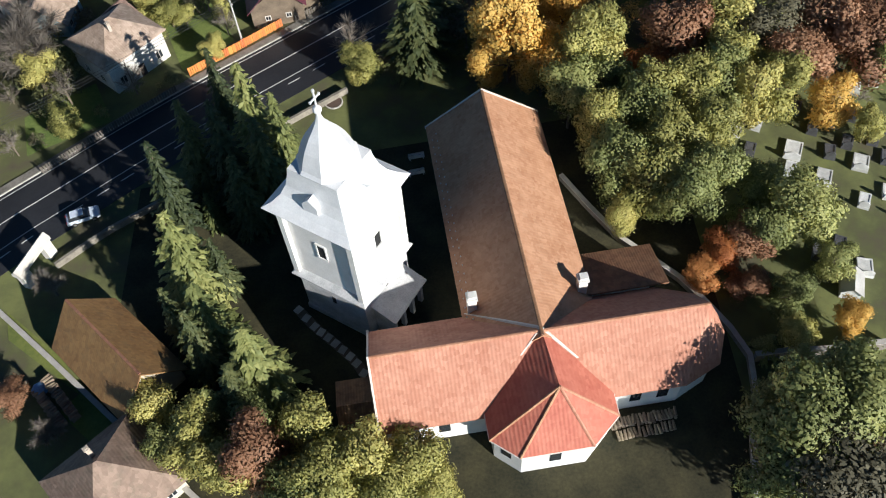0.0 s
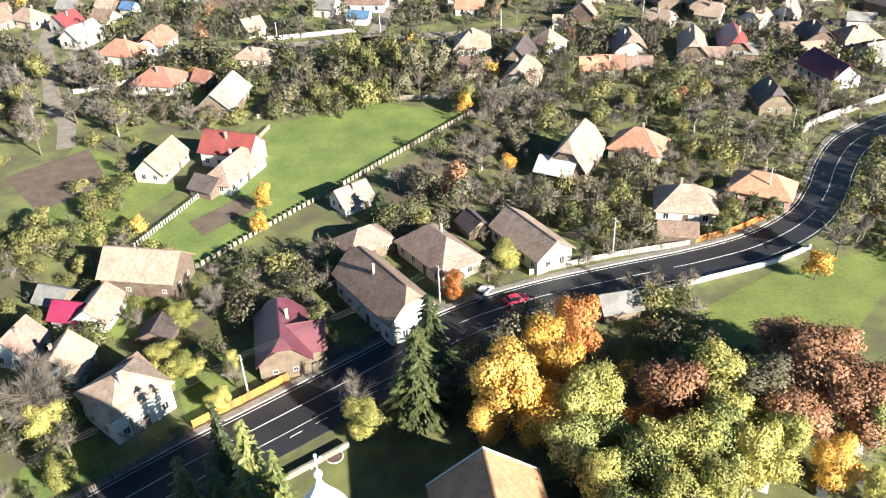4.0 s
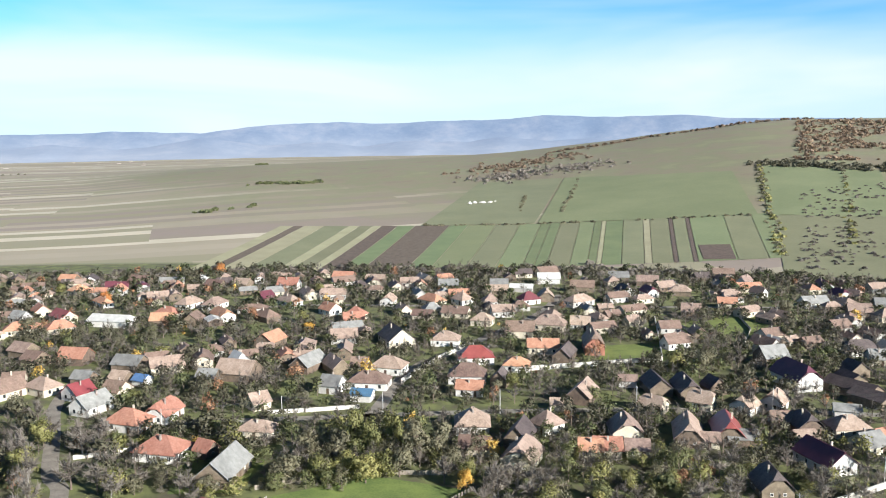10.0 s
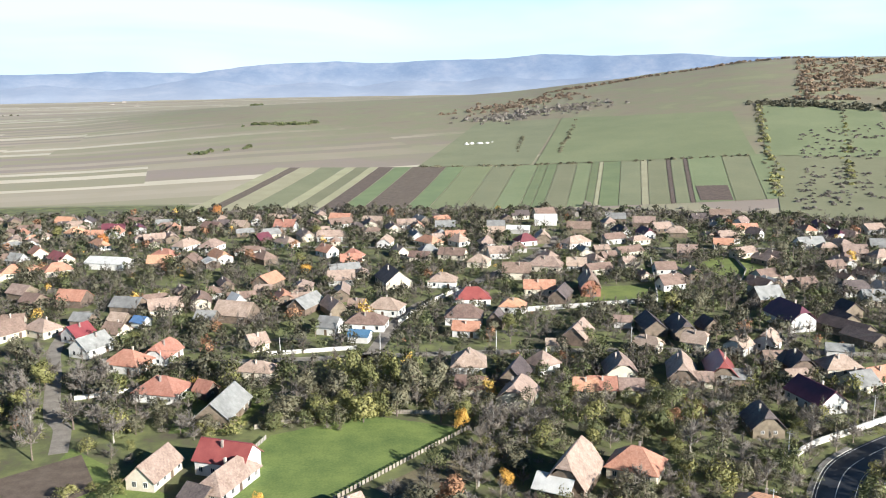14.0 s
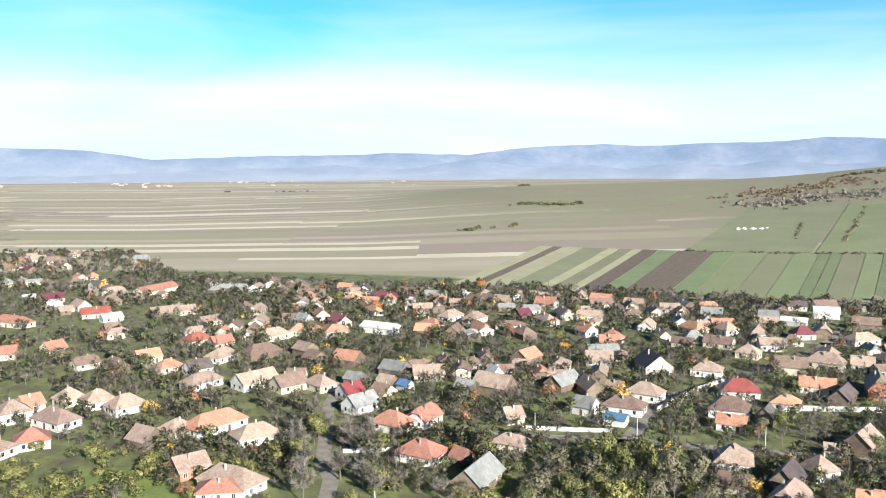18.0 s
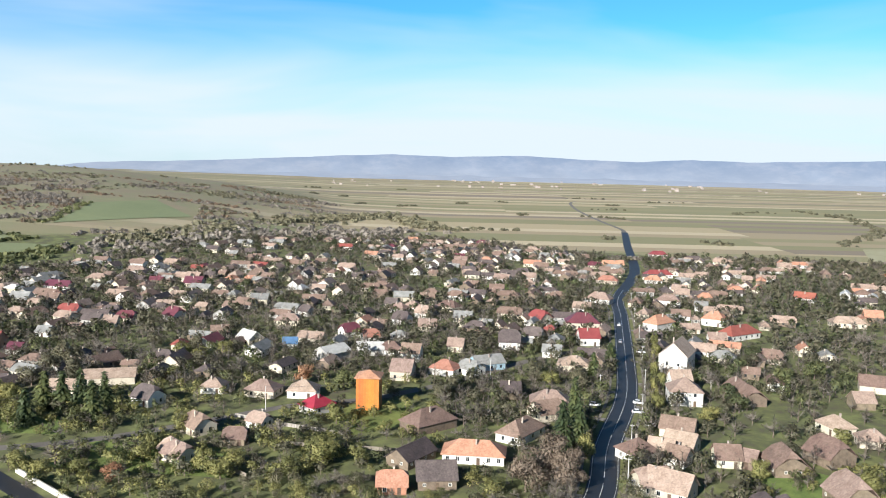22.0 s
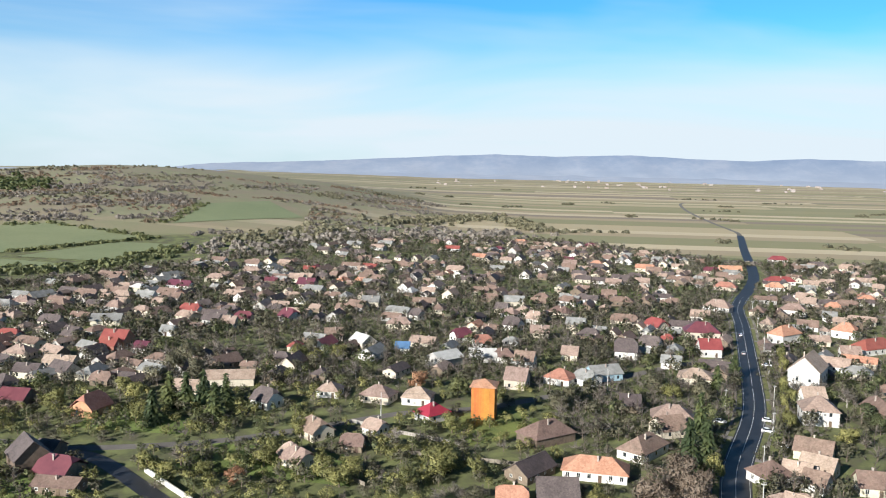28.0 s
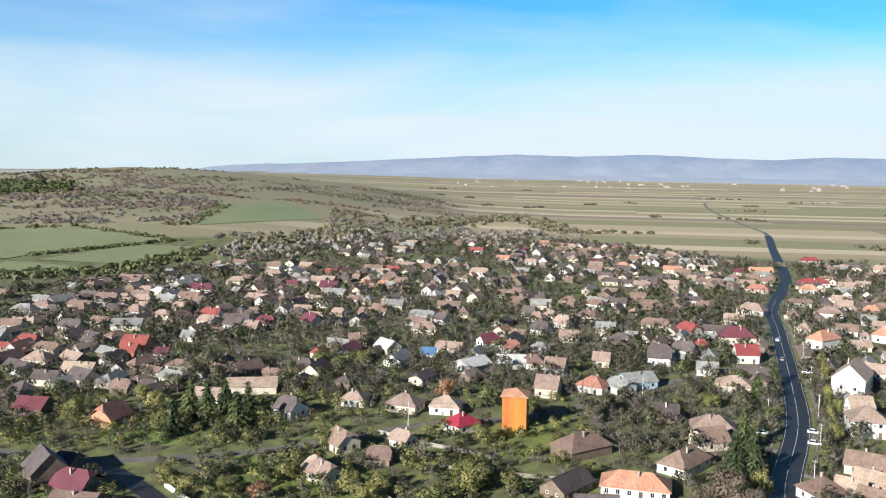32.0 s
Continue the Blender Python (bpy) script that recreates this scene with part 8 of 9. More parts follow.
tree("green", 38.1, 78.8, 11.5, 4.1, near=True)
tree("lime", 42.0, 76.3, 11.5, 3.3, near=True)
tree("lime", 40.5, 83.4, 11, 4.1, near=True)
tree("rust", 49.7, 83.0, 10, 5.0, near=True)
tree("lime", 29.6, 77.7, 11.5, 4.1, near=True)
tree("lime", 21.2, 72.5, 11.5, 3.6, near=True)
tree("orange", 30.2, 52.5, 4, 2.4, near=True)
tree("rust", 35.7, 50.4, 4, 2.6, near=True)
tree("green", 39.2, 47.8, 6, 2.8, near=True)
tree("green", 39.0, 62.6, 8, 3.3, near=True)
tree("lime", 56.7, 72.1, 6, 2.5, near=True)
tree("green", 45.7, 51.9, 6, 2.5, near=True)
tree("green", 41.2, 37.8, 8, 3.3, near=True)
tree("green", 37.8, 37.7, 7, 3.0, near=True)
tree("green", 32.9, 33.9, 8, 3.3, near=True)
tree("green", 42.2, 29.2, 9, 4.1, near=True)
tree("yellow", 15.6, 85.3, 9, 3.4, near=True)
tree("yellow", 8.0, 87.9, 8, 3.2, near=True)
tree("rust", -49.6, 43.4, 4, 2.4, near=True)
tree("bare", -44.9, 39.0, 4, 2.4, near=True)
tree("green", -22.0, 38.0, 8, 3.4, near=True)
tree("lime", -23.9, 32.5, 8, 4.0, near=True)
tree("green", -30.5, 35.4, 6, 3.0, near=True)
tree("lime", -3.3, 28.9, 6, 3.0, near=True)
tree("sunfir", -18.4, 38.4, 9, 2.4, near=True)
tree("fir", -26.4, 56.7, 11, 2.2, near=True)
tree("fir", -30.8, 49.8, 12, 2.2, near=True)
tree("green", 24.4, 81.8, 10, 4.1, near=True)
tree("lime", 28.7, 76.8, 9, 3.8, near=True)
tree("lime", 19.5, 84.9, 13, 4.3, near=True)
tree("rust", 54.3, 98.7, 9, 5.0, near=True)
tree("rust", 61.5, 90.8, 8, 4.0, near=True)
tree("lime", 44.6, 83.1, 8, 3.3, near=True)
tree("green", 41.5, 88.6, 9, 3.8, near=True)

# ---- the rest of the village: scattered houses, trees and shrubs ----
rng = random.Random(21)
GRID = {}
for x, y, r in OCCUPIED:
    GRID.setdefault((int(x // 30), int(y // 30)), []).append((x, y, r))


def free(x, y, r):
    cx, cy = int(x // 30), int(y // 30)
    for i in (-1, 0, 1):
        for j in (-1, 0, 1):
            for a, b, c in GRID.get((cx + i, cy + j), ()):
                if (a - x) ** 2 + (b - y) ** 2 < (c + r) ** 2:
                    return False
    return True


def take(x, y, r):
    GRID.setdefault((int(x // 30), int(y // 30)), []).append((x, y, r))


def village_limit(az):
    """How far the village reaches, in metres, by bearing."""
    return float(np.interp(az, [-125, -112, -106, -98, -90, -78, -66, -58, -50, -40, -35, -32, -26, -20, 0, 18, 32, 40], [560, 640, 680, 760, 900, 960, 800, 850, 870, 900, 860, 660, 620, 585, 560, 555, 555, 520]))


LAWNS = [(-30, 172, 34), (0, 200, 18), (-85, 180, 13), (70, 112, 24), (95, 335, 18), (122, 370, 14), (160, 380, 16)]


def on_lawn(x, y):
    return any((x - a) ** 2 + (y - b) ** 2 < c * c for a, b, c in LAWNS)



def quick_mesh(name, verts, sizes, index, mats, slots=None):
    """A large joined mesh from arrays: vertices, the corner count of each face and the corners."""
    me = bpy.data.meshes.new(name)
    verts, sizes, index = np.asarray(verts, np.float32), np.asarray(sizes, np.int32), np.asarray(index, np.int32)
    me.vertices.add(len(verts))
    me.vertices.foreach_set("co", verts.ravel())
    me.loops.add(len(index))
    me.loops.foreach_set("vertex_index", index)
    me.polygons.add(len(sizes))
    me.polygons.foreach_set("loop_start", np.concatenate([[0], np.cumsum(sizes)[:-1]]).astype(np.int32))
    if slots is not None:
        me.polygons.foreach_set("material_index", np.asarray(slots, np.int32))
    for m in mats:
        me.materials.append(m)
    me.shade_flat()
    me.update()
    me.validate()
    return me


def join_data(datas):
    """Joins (verts, faces, slot) lists into arrays for quick_mesh."""
    v, sizes, index, slots, n = [], [], [], [], 0
    for dv, df, s in datas:
        v += dv
        for q in df:
            sizes.append(len(q))
            index += [i + n for i in q]
            slots.append(s)
        n += len(dv)
    return v, sizes, index, slots


# farther houses, too many to tell apart
ROOFS = ["pale", "orange", "brown", "dark", "grey", "red", "wine", "white"]
WALLS = ["white", "cream", "wood", "grey"]
far_parts, made = [], 0


def far_house(x, y, turn, L, W, he, hr, ri, wi, shape):
    """One small house of a farmyard: walls, roof, windows and a chimney, added to the joined village."""
    m = pose(x, y, rise(x, y), 0, 0, turn)
    roof_d = {"gable": gable_roof, "hip": hip_roof, "half": half_hip_roof}[shape](L, W, he, hr, 0.45)
    wall_d = wall_data(L, W, he, hr - (0 if shape == "gable" else W * 0.16), shape != "hip")
    win = []
    for sy in (-1, 1):
        for k in range(max(1, int(L / 3.5))):
            px = (k + .5) / max(1, int(L / 3.5)) * L - L / 2
            win.append(box_data(px - .45, sy * W / 2 - .05, 1.1, px + .45, sy * W / 2 + .05, 2.2))
    for sxx in (-1, 1):
        win.append(box_data(sxx * L / 2 - .05, -.5, 1.1, sxx * L / 2 + .05, .5, 2.2))
    chim = box_data(L * .15, W * .12, hr - 1.2, L * .15 + .45, W * .12 + .45, hr + .5)
    for (dv, df), s in ((wall_d, len(ROOFS) + wi), (roof_d, ri), (merge(*win), len(ROOFS) + len(WALLS)), (chim, len(ROOFS) + len(WALLS) + 1)):
        far_parts.append(([tuple(m @ Vector(q)) for q in dv], df, s))


for k_ in range(16000):
    west = k_ >= 8000
    az = rng.uniform(-122, -58) if west else rng.uniform(-122, 36)
    lim = village_limit(az)
    r = math.sqrt(rng.uniform((330 if -25 < az < 34 else 360) ** 2, lim ** 2)) - 12
    x, y = r * math.sin(radians(az)), r * math.cos(radians(az))
    if made >= (560 if not west else 960) or noise.noise((x / 90, y / 90, 17)) < -0.22 or not free(x, y, 6.5) or not clear_of_roads(x, y, 10):
        continue
    base = (12 if az > -30 else 62) + rng.choice((0, 90)) + rng.uniform(-12, 12)
    d = Vector((math.cos(radians(base)), math.sin(radians(base))))
    side = Vector((-d.y, d.x)) * rng.choice((-1, 1))
    # a house, then barns and sheds that close its yard
    spots = [(0, 0, 0, rng.uniform(9, 15), rng.uniform(6, 8.5), False)]
    for _ in range(rng.choice((1, 1, 2, 3))):
        spots.append((rng.uniform(-13, 13), rng.uniform(8, 17), rng.choice((0, 90, 90)), rng.uniform(5, 12), rng.uniform(4.5, 7), True))
    tones = [22, 2, 36, 24, 16, 1.5, 2, 1] if az < -60 else [36, 8, 30, 15, 12, 1.5, 2.5, 1.5]
    tone = rng.choices(range(8), tones)[0]
    for along, deep, rot, L, W, outbuilding in spots:
        hx, hy = x + d.x * along + side.x * deep, y + d.y * along + side.y * deep
        if math.hypot(hx, hy) > lim - 6 or outbuilding and (not free(hx, hy, min(L, W) * 0.5) or not clear_of_roads(hx, hy, 8)):
            continue
        L = max(L, W + 1)
        he = rng.uniform(2.2, 2.9) if outbuilding else rng.uniform(2.6, 3.3)
        ri = tone if rng.random() < 0.5 else rng.choices(range(8), tones)[0]
        wi = WALLS.index(rng.choice(["wood", "wood", "wood", "grey", "cream"] if outbuilding else ["white", "cream", "cream", "grey", "wood"]))
        far_house(hx, hy, base + rot, L, W, he, he + W * rng.uniform(0.3, 0.42), ri, wi, rng.choices(["gable", "half", "hip"], [5, 3, 3])[0])
        take(hx, hy, min(L, W) * 0.62)
        made += 1
v_, sz_, ix_, sl_ = join_data(far_parts)
thing("far_houses", Matrix(), "crowded small village houses with weathered tile roofs", "houses", kind="stuff", me=quick_mesh("far_houses", v_, sz_, ix_, [ROOF[k] for k in ROOFS] + [WALL[k] for k in WALLS] + [GLASS, STUCCO], sl_))


# orchards, garden trees and shrubs between the houses
def crown_template(kind, seed, quads):
    """Corner points of the clumps of one crown, 8 m high and 3.2 m wide at the radius."""
    if kind == "bare":
        me = twig_mesh("t", None, seed, 8.0, 3.2, 0.9, quads, 0.62 / math.sqrt(quads))
        corners = 5
    else:
        me = leaves_mesh("t", None, seed, crown_lobes(seed, 8.0, 3.2, 0.5), quads, 6.4 / math.sqrt(quads), 0.4)
        corners = 4
    co = np.empty(len(me.vertices) * 3, np.float32)
    me.vertices.foreach_get("co", co)
    bpy.data.meshes.remove(me)
    co = co.reshape(-1, corners, 3)
    face = np.cross(co[:, 1] - co[:, 0], co[:, -1] - co[:, 0])
    face /= np.linalg.norm(face, axis=1)[:, None] + 1e-9
    out = co.mean(1) - np.array([0, 0, 3.4])
    out /= np.linalg.norm(out, axis=1)[:, None] + 1e-6
    back = (face * out).sum(1) < 0
    co[back] = co[back][:, ::-1]
    face[back] *= -1
    nor = out * 0.8 + face * 0.45
    nor /= np.linalg.norm(nor, axis=1)[:, None]
    return co, nor.astype(np.float32)


def grove(name, label, kind, items, quads, mat):
    """Joined trees: (x, y, height, radius, turn), each a crown over a trunk."""
    if not items:
        return
    temps = [crown_template(kind, 100 + s, quads) for s in range(4)]
    out, nors = [], []
    for i, (x, y, h, r, a) in enumerate(items):
        c, s = math.cos(a), math.sin(a)
        nr = temps[i % 4][1]
        nors.append(np.stack([nr[:, 0] * c - nr[:, 1] * s, nr[:, 0] * s + nr[:, 1] * c, nr[:, 2]], -1))
        t = temps[i % 4][0] * np.array([r / 3.2, r / 3.2, h / 8.0], np.float32)
        out.append(np.stack([t[..., 0] * c - t[..., 1] * s + x, t[..., 0] * s + t[..., 1] * c + y, t[..., 2] + rise(x, y)], -1))
    co = np.concatenate(out)
    n, k = co.shape[:2]
    verts, sizes, index = co.reshape(-1, 3), np.full(n, k), np.arange(n * k)
    normals = np.repeat(np.concatenate(nors), k, axis=0)
    tv, tf = [], []
    for x, y, h, r, a in items:
        if h > 3.2:
            z, b = rise(x, y), len(tv)
            w = 0.02 * h
            tv += [(x - w, y - w, z - .2), (x + w, y - w, z - .2), (x, y + w, z - .2), (x - w * .4, y - w * .4, z + h * .62), (x + w * .4, y - w * .4, z + h * .62), (x, y + w * .4, z + h * .62)]
            tf += [b, b + 1, b + 4, b + 3, b + 1, b + 2, b + 5, b + 4, b + 2, b, b + 3, b + 5]
    if tv:
        index = np.concatenate([index, np.array(tf) + len(verts)])
        verts = np.concatenate([verts, np.array(tv)])
        sizes = np.concatenate([sizes, np.full(len(tf) // 4, 4)])
        normals = np.concatenate([normals, np.tile(np.array([[0.5, -0.6, 0.6]]), (len(tv), 1))])
    slots = np.zeros(len(sizes), int)
    slots[n:] = 1
    thing(name, Matrix(), label, "trees", kind="stuff", me=soft_normals(quick_mesh(name, verts, sizes, index, [mat, BARK], slots), normals))


BINS = {}
KINDS = ["bare", "olive", "bare", "bare", "olive", "bare", "green", "olive", "bare", "bare"]
for n_try in range(88000):
    close = n_try < 16000
    south = n_try > 76000
    az = rng.uniform(-52, 40) if close else rng.uniform(-124, -62) if south else rng.uniform(-124, 40)
    lim = 270 if close else 560 if south else village_limit(az) + 14
    r = math.sqrt(rng.uniform(96 ** 2, lim ** 2))
    x, y = r * math.sin(radians(az)), r * math.cos(radians(az))
    if az < -52 and r < 200 or on_lawn(x, y):
        continue
    thick = noise.noise((x / 55, y / 55, 7)) + 0.4 * noise.noise((x / 19, y / 19, 2))
    if thick < (-0.05 if close else -0.5 if south else -0.18) and rng.random() < 0.8:
        continue
    orchard = -112 < x < -34 and 98 < y < 206 or -335 < x < -205 and -125 < y < 62 or -215 < x < -105 and 128 < y < 215
    if orchard and rng.random() < (0.62 if x < -120 else 0.78):
        continue
    shrub = rng.random() < 0.4
    h = rng.uniform(3.0, 5.2) if orchard else rng.uniform(1.2, 2.8) if shrub else rng.uniform(4.2, 8.4)
    rad = h * rng.uniform(0.5, 0.72) if shrub else h * rng.uniform(0.34, 0.52)
    if not free(x, y, rad * 0.55) or not clear_of_roads(x, y, 5.0 + rad * 0.6):
        continue
    take(x, y, rad * 0.5)
    pick = noise.noise((x / 38, y / 38, 31)) * 5 + rng.uniform(0, 10)
    kind = KINDS[int(pick) % len(KINDS)]
    if az > -50 and rng.random() < 0.02:
        kind = rng.choice(["yellow", "rust", "rust", "rust"])
    if orchard:
        kind = rng.choice(["lime", "olive", "bare", "lime", "green"])
    if r < 260 and az > -52 and rng.random() < 0.14:
        kind = rng.choice(["lime", "lime", "green"])
    level = 0 if r < 230 else 1 if r < 420 else 2
    BINS.setdefault((kind, level), []).append((x, y, h, rad, rng.uniform(0, 6.28)))
GROVE_WORDS = {"bare": "leafless grey garden trees and shrubs", "olive": "dull olive garden trees and shrubs", "green": "green garden trees and shrubs", "lime": "yellow-green garden trees and shrubs", "rust": "rust-brown garden trees and shrubs", "yellow": "golden autumn garden trees", "orange": "orange autumn garden trees"}
for (kind, level), items in sorted(BINS.items()):
    grove("garden_trees", GROVE_WORDS[kind] + (" between the nearer houses", " among the houses", " among far houses")[level], kind, items, ((520, 200, 80), (700, 280, 120))[kind == "bare"][level], LEAF[kind])


# ---- far woods, hedges and thickets ----
def thicket(name, label, mat, points, size, seed):
    """Many low leaf clumps, joined: shrubs that nobody could count."""
    rg = np.random.default_rng(seed)
    per = 34
    pts = np.repeat(np.array(points), per, axis=0)
    n = len(pts)
    s = size * (0.6 + 0.8 * rg.random(len(points))).repeat(per)
    d = rg.normal(size=(n, 3))
    d /= np.linalg.norm(d, axis=1)[:, None]
    d[:, 2] = np.abs(d[:, 2])
    pos = pts + d * s[:, None] * np.array([1, 1, 0.9]) * (0.75 + 0.35 * rg.random(n))[:, None]
    nor = d + rg.normal(size=(n, 3)) * 0.5
    nor /= np.linalg.norm(nor, axis=1)[:, None]
    u = np.cross(nor, rg.normal(size=(n, 3)))
    u /= np.linalg.norm(u, axis=1)[:, None]
    v = np.cross(nor, u)
    q = s[:, None] * 0.34 * (0.6 + 0.8 * rg.random(n))[:, None]
    verts = np.stack([pos - u * q, pos - v * q, pos + u * q, pos + v * q], 1).reshape(-1, 3)
    k = np.arange(n)[:, None] * 4
    faces = (k + np.array([[0, 1, 2, 3]])).tolist()
    return thing(name, Matrix(), label, "shrubs", kind="stuff", me=mesh_of(name, verts.tolist(), faces, mat))


def polar(az, r):
    return r * math.sin(radians(az)), r * math.cos(radians(az))


def belt(az0, r0, az1, r1, n, wide, rg):
    out = []
    for _ in range(n):
        t = rg.random()
        x, y = polar(az0 + (az1 - az0) * t, r0 + (r1 - r0) * t)
        x, y = x + rg.gauss(0, wide), y + rg.gauss(0, wide)
        out.append((x, y, rise(x, y)))
    return out


def hedge_run(a, b, n, wide, rg):
    out = []
    for _ in range(n):
        t = rg.random()
        x, y = a[0] + (b[0] - a[0]) * t + rg.gauss(0, wide), a[1] + (b[1] - a[1]) * t + rg.gauss(0, wide)
        out.append((x, y, rise(x, y)))
    return out


def patch(az0, az1, r0, r1, n, rg, freq=80.0, cut=0.05):
    out = []
    for _ in range(n * 6):
        az, r = rg.uniform(az0, az1), rg.uniform(r0, r1)
        x, y = polar(az, r)
        if noise.noise((x / freq, y / freq, 11)) > cut:
            out.append((x, y, rise(x, y)))
        if len(out) >= n:
            break
    return out


rg = random.Random(5)
AUTUMN_WOOD = leafy("brown_autumn_wood", (0.13, 0.095, 0.065), (0.22, 0.16, 0.11), (0.34, 0.23, 0.14))
edge = []
for az in range(-122, 36, 2):
    edge += belt(az, village_limit(az) + 8, az + 2, village_limit(az + 2) + 8, 16, 7, rg)
thicket("hedge", "grey-brown hedge of shrubs along the village edge", LEAF["bare"], edge[::2], 2.6, 1)
thicket("hedge", "olive hedge of shrubs along the village edge", LEAF["olive"], edge[1::2], 2.6, 2)
# hill to the south-west
def on_meadow(q):
    """Open grass on the lower slopes of the western hill."""
    x, y = q[0], q[1]
    return -940 < x < -660 and -400 < y < -175 or -1190 < x < -940 and -215 < y < -70


def contour_rows(az0, az1, r0, r1, rows, n, wide, rg):
    """Shrubs in uneven rows that follow the slope."""
    out = []
    for k in range(rows):
        a, r = rg.uniform(az0, az1), rg.uniform(r0, r1)
        out += belt(a, r, a + rg.uniform(2, 5), r + rg.uniform(-90, 90), n, wide, rg)
    return [q for q in out if not on_meadow(q)]


thicket("scrub", "olive scrub over the hillside pasture", LEAF["olive"], [q for q in patch(-125, -86, 960, 1620, 1500, rg, 110, 0.14) if not on_meadow(q)], 2.1, 3)
thicket("scrub", "brown scrub over the hillside pasture", AUTUMN_WOOD, contour_rows(-118, -88, 950, 1560, 44, 30, 7, rg), 2.0, 4)
thicket("scrub", "grey leafless scrub on the hillside", LEAF["bare"], contour_rows(-116, -86, 900, 1500, 56, 34, 10, rg) + [q for q in patch(-113, -100, 980, 1300, 700, rg, 70, 0.1) if not on_meadow(q)], 2.3, 5)
thicket("woods", "dark pine wood on the hilltop", LEAF["fir"], hedge_run((-1330, -560), (-1215, -455), 150, 22, rg) + hedge_run((-1300, -520), (-1180, -500), 90, 20, rg), 4.6, 6)
thicket("hedge", "dark hedge line across the pasture", LEAF["green"], hedge_run((-759, -303), (-850, -202), 120, 1.8, rg) + hedge_run((-901, -392), (-926, -329), 40, 3, rg) + hedge_run((-926, -329), (-852, -208), 70, 3, rg) + hedge_run((-948, -212), (-1118, -202), 60, 4, rg), 2.4, 7)
thicket("woods", "dark green tree belt at the edge of the village", LEAF["green"], hedge_run((-640, -330), (-690, -205), 120, 9, rg) + hedge_run((-690, -205), (-800, -165), 80, 8, rg), 3.6, 18)
thicket("woods", "olive riverside wood beyond the village", LEAF["olive"], hedge_run((-850, -120), (-922, -66), 90, 12, rg) + hedge_run((-922, -60), (-980, -20), 90, 14, rg) + hedge_run((-1060, 10), (-1310, 200), 200, 18, rg) + hedge_run((-1310, 200), (-1063, 228), 120, 14, rg), 4.2, 8)
thicket("woods", "leafless riverside wood beyond the village", LEAF["bare"], belt(-100, 800, -80, 1040, 260, 26, rg), 4.0, 9)
# hill to the north-east
thicket("scrub", "brown scrub along the hill crest", AUTUMN_WOOD, hedge_run((113, 1300), (290, 1440), 150, 30, rg) + belt(10, 1560, 26, 1750, 170, 6, rg), 3.2, 10)
thicket("scrub", "grey scrub below the hill crest", LEAF["bare"], hedge_run((115, 1200), (300, 1230), 220, 26, rg), 3.0, 11)
thicket("woods", "brown and orange wood on the hilltop", AUTUMN_WOOD, patch(25.5, 37, 1150, 1720, 900, rg, 130, -0.12), 3.2, 12)
thicket("woods", "dark wood edge under the hilltop", LEAF["olive"], hedge_run((450, 1043), (560, 925), 170, 10, rg) + hedge_run((560, 925), (640, 800), 90, 12, rg), 3.4, 13)
thicket("hedge", "yellowing tree row up the slope", LEAF["lime"], hedge_run((446, 1032), (271, 577), 60, 2.2, rg) + hedge_run((509, 945), (338, 606), 24, 2, rg), 2.0, 14)
thicket("hedge", "olive tree row up the slope", LEAF["olive"], hedge_run((446, 1032), (271, 577), 110, 2.6, rg) + hedge_run((509, 945), (338, 606), 30, 2, rg) + hedge_run((149, 987), (125, 873), 26, 1.2, rg) + hedge_run((239, 1105), (160, 829), 44, 1.2, rg) + hedge_run((20, 796), (324, 743), 60, 1.2, rg), 1.7, 15)
thicket("orchard", "sparse grey orchard on the slope", LEAF["bare"], patch(26, 35, 600, 1000, 420, rg, 60, -0.1), 1.5, 16)
thicket("scrub", "small dark thickets in the fields", LEAF["green"], hedge_run((-215, 1287), (-124, 1279), 50, 8, rg) + hedge_run((-305, 1888), (-290, 1888), 22, 5, rg) + hedge_run((-230, 950), (-170, 1000), 14, 8, rg), 3.4, 17)
thicket("scrub", "dark shrubs along ditches in the plain", LEAF["olive"], [q for k in range(26) for q in belt(*(lambda a, r: (a, r, a + rg.uniform(-3, 3), r + rg.uniform(-60, 60)))(rg.uniform(-95, -18), rg.uniform(1000, 2600)), 12, 4, rg)] + hedge_run((-1562, 1096), (-1318, 1039), 50, 6, rg) + hedge_run((-1318, 1039), (-1041, 875), 60, 7, rg) + hedge_run((-1041, 875), (-858, 659), 50, 8, rg), 3.0, 18)


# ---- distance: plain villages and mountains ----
# blue air haze is painted into the colour, paler at the foot, and glows
HAZE = bpy.data.materials.new("painted_haze_mountain")
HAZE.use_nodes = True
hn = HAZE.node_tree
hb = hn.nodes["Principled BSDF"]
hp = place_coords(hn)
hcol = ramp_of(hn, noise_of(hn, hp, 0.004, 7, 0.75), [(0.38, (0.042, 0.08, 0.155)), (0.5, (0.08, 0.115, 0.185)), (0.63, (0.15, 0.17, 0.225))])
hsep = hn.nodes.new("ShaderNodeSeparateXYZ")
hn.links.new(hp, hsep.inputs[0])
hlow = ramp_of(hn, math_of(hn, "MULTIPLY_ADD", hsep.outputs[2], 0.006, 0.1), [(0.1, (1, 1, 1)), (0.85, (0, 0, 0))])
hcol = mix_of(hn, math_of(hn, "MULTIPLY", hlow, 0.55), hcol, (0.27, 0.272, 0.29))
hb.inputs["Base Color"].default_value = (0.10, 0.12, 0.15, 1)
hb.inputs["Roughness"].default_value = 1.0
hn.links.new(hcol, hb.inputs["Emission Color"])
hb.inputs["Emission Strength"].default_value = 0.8


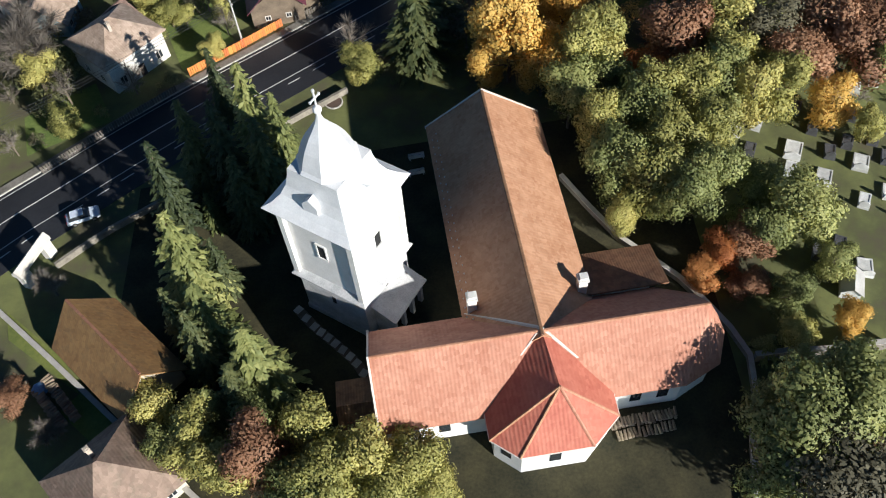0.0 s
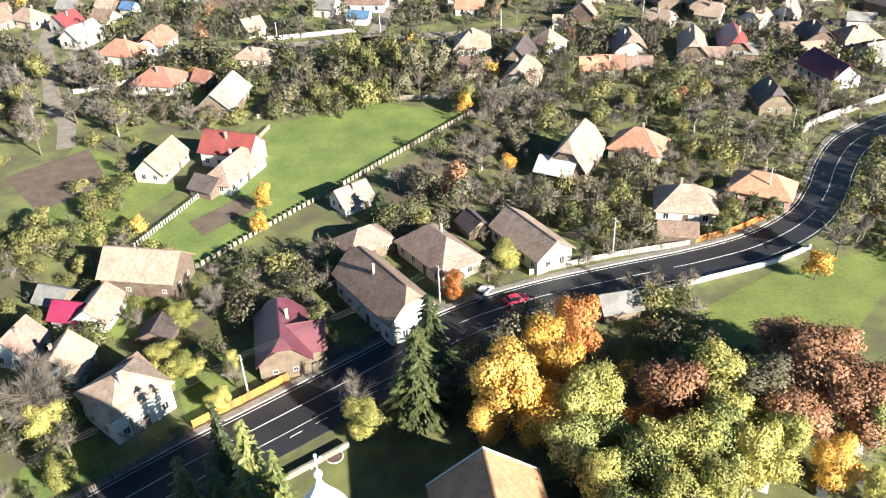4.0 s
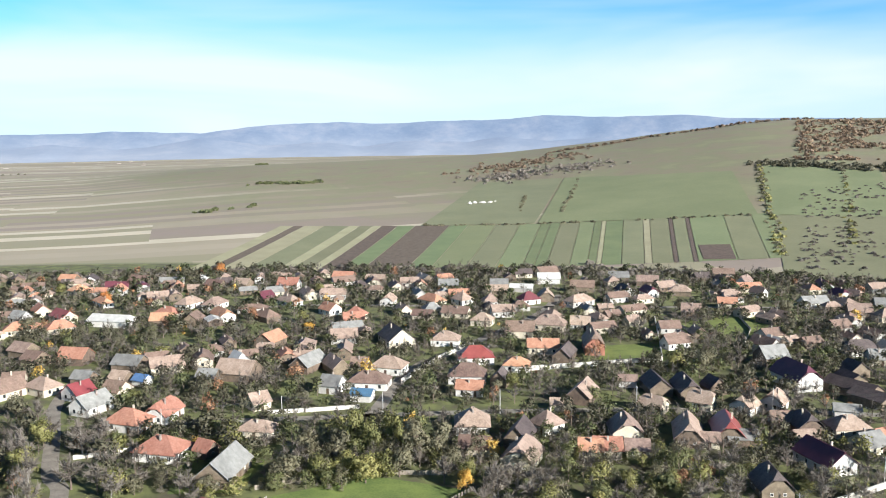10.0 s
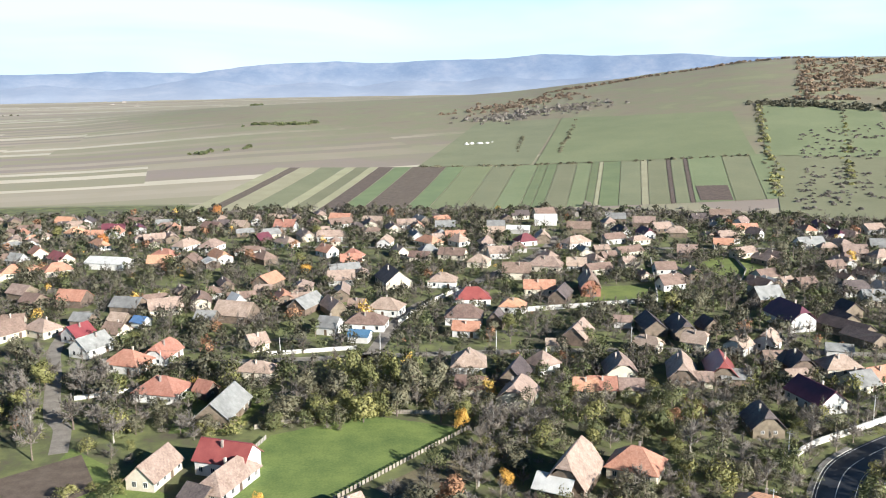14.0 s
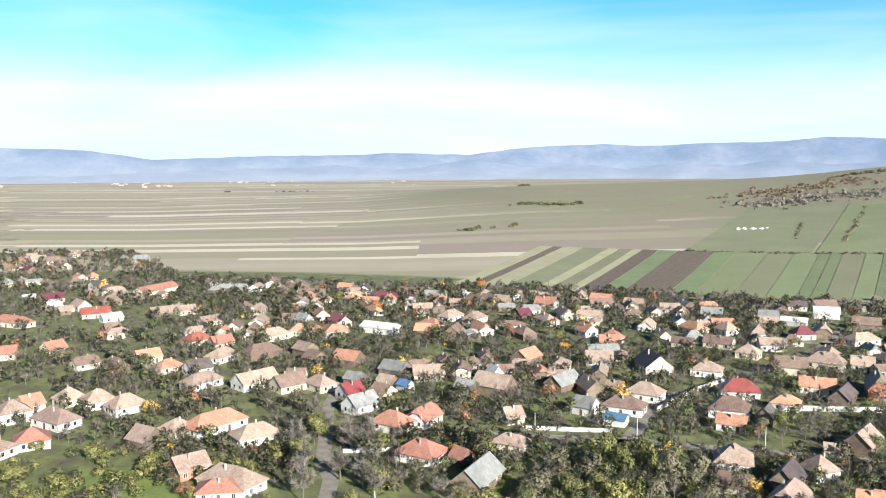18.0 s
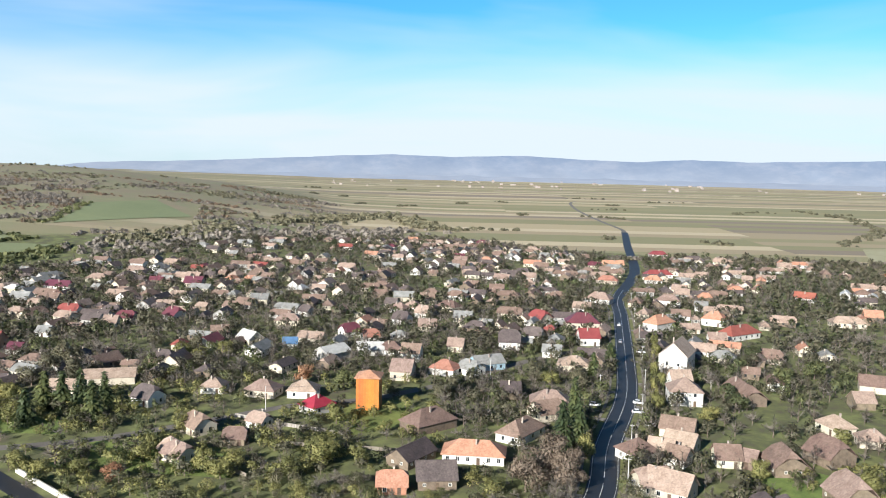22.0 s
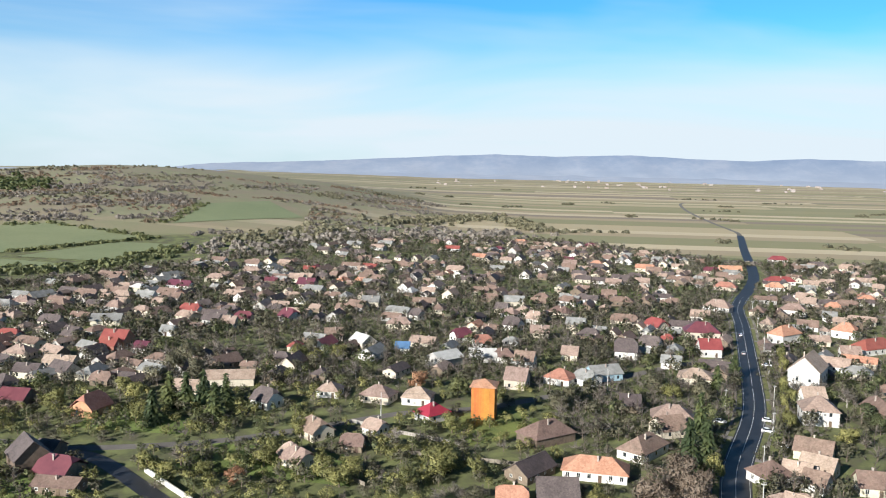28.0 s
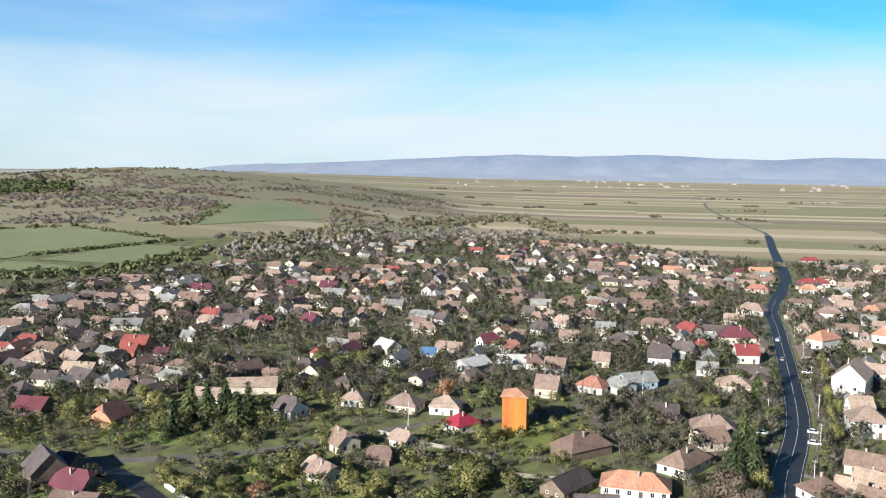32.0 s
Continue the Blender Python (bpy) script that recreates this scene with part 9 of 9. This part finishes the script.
def range_mesh(r, az0, az1, crest, seed, base=-20):
    v, f = [], []
    n = int((az1 - az0) * 4)
    rows = 7
    for i in range(n + 1):
        az = az0 + (az1 - az0) * i / n
        x, y = polar(az, 1)
        top = crest(az)
        for j in range(rows):
            t = j / (rows - 1)
            fold = 1 + 0.28 * noise.noise((az / 2.2, t * 2.5, seed)) * math.sin(math.pi * min(1, t * 1.2))
            rr = r - 420 * (1 - t) * fold
            v.append((x * rr, y * rr, base + (top - base) * t ** 1.15))
    for i in range(n):
        for j in range(rows - 1):
            k = i * rows + j
            f.append((k, k + rows, k + rows + 1, k + 1))
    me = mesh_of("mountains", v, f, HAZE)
    me.polygons.foreach_set("use_smooth", [True] * len(me.polygons))
    return me


def crest_line(az):
    el = float(np.interp(az, [-150, -106, -99.6, -92.2, -86.6, -81, -77, -72, -68, -64.7, -61.2, -57.7, -50, -41.7, -36.9, -33.2, -26.3, -20, -17.8, -12.7, -8, -3.6, -0.7, 2.4, 7.6, 9.9, 13.2, 19.2, 22, 60],
                         [-1.3, -1.1, -.5, -.2, .13, .42, .32, .5, .3, .24, .45, .35, .6, .9, .75, .18, .42, .5, .62, .5, 1.05, 1.17, 1.03, 1.2, 1.28, 1.54, 1.38, 1.42, 1.17, .6]))
    return 88 + 4750 * math.tan(radians(el + 0.05 * noise.noise((az / 2.2, 0, 2)) + 0.035 * noise.noise((az / 1.1, 4, 2))))


mountains = thing("backdrop", Matrix(), "distant mountain range, blue haze painted in and faintly glowing", "mountains", kind="structure", me=range_mesh(4800, -150, 60, crest_line, 1.0))
foothills = thing("backdrop", Matrix(), "lower foothills in front of the mountains, with painted haze", "foothills", kind="structure", me=range_mesh(4300, -118, 20, lambda az: 88 + 4250 * math.tan(radians(-0.95 + 1.05 * ease((az + 50) / 40) * (0.75 + 0.5 * noise.noise((az / 5, 2, 6))) + 0.1 * noise.noise((az / 1.5, 1, 6)))), 4.0, -6))
FAR_WHITE = worn("far_village_white", (0.22, 0.17, 0.15), (0.46, 0.41, 0.38), 0.01, 0.9)
bits = []
for _ in range(340):
    az, r = rng.uniform(-92, -2), rng.uniform(2900, 4100)
    if noise.noise((az / 4, r / 900, 3)) < 0.05:
        continue
    x, y = polar(az, r)
    s = rng.uniform(4, 9)
    bits.append(box_data(x - s, y - s * .6, 0, x + s, y + s * .6, rng.uniform(3, 7)))
thing("far_village", Matrix(), "tiny pale buildings of villages across the plain", "village", kind="stuff", me=mesh_of("far_village", *merge(*bits), FAR_WHITE))

quarry = thing("spoil_heap", pose(95, 954, rise(95, 954), 0, 0, 8), "pale heaps of rubble in a hillside field", "rubble")
for k, (qx, qy, qs) in enumerate(((0, 0, 5), (-9, 2, 3.5), (8, -2, 4), (15, 3, 3), (-16, -2, 2.5))):
    child("heap", mesh_of("heap", *rings_data([(qs, -.5), (qs * .8, .8), (qs * .45, 1.7), (qs * .1, 2.1)], 9, 10 * k), STONE_WALL), quarry, pose(qx, qy, 0))
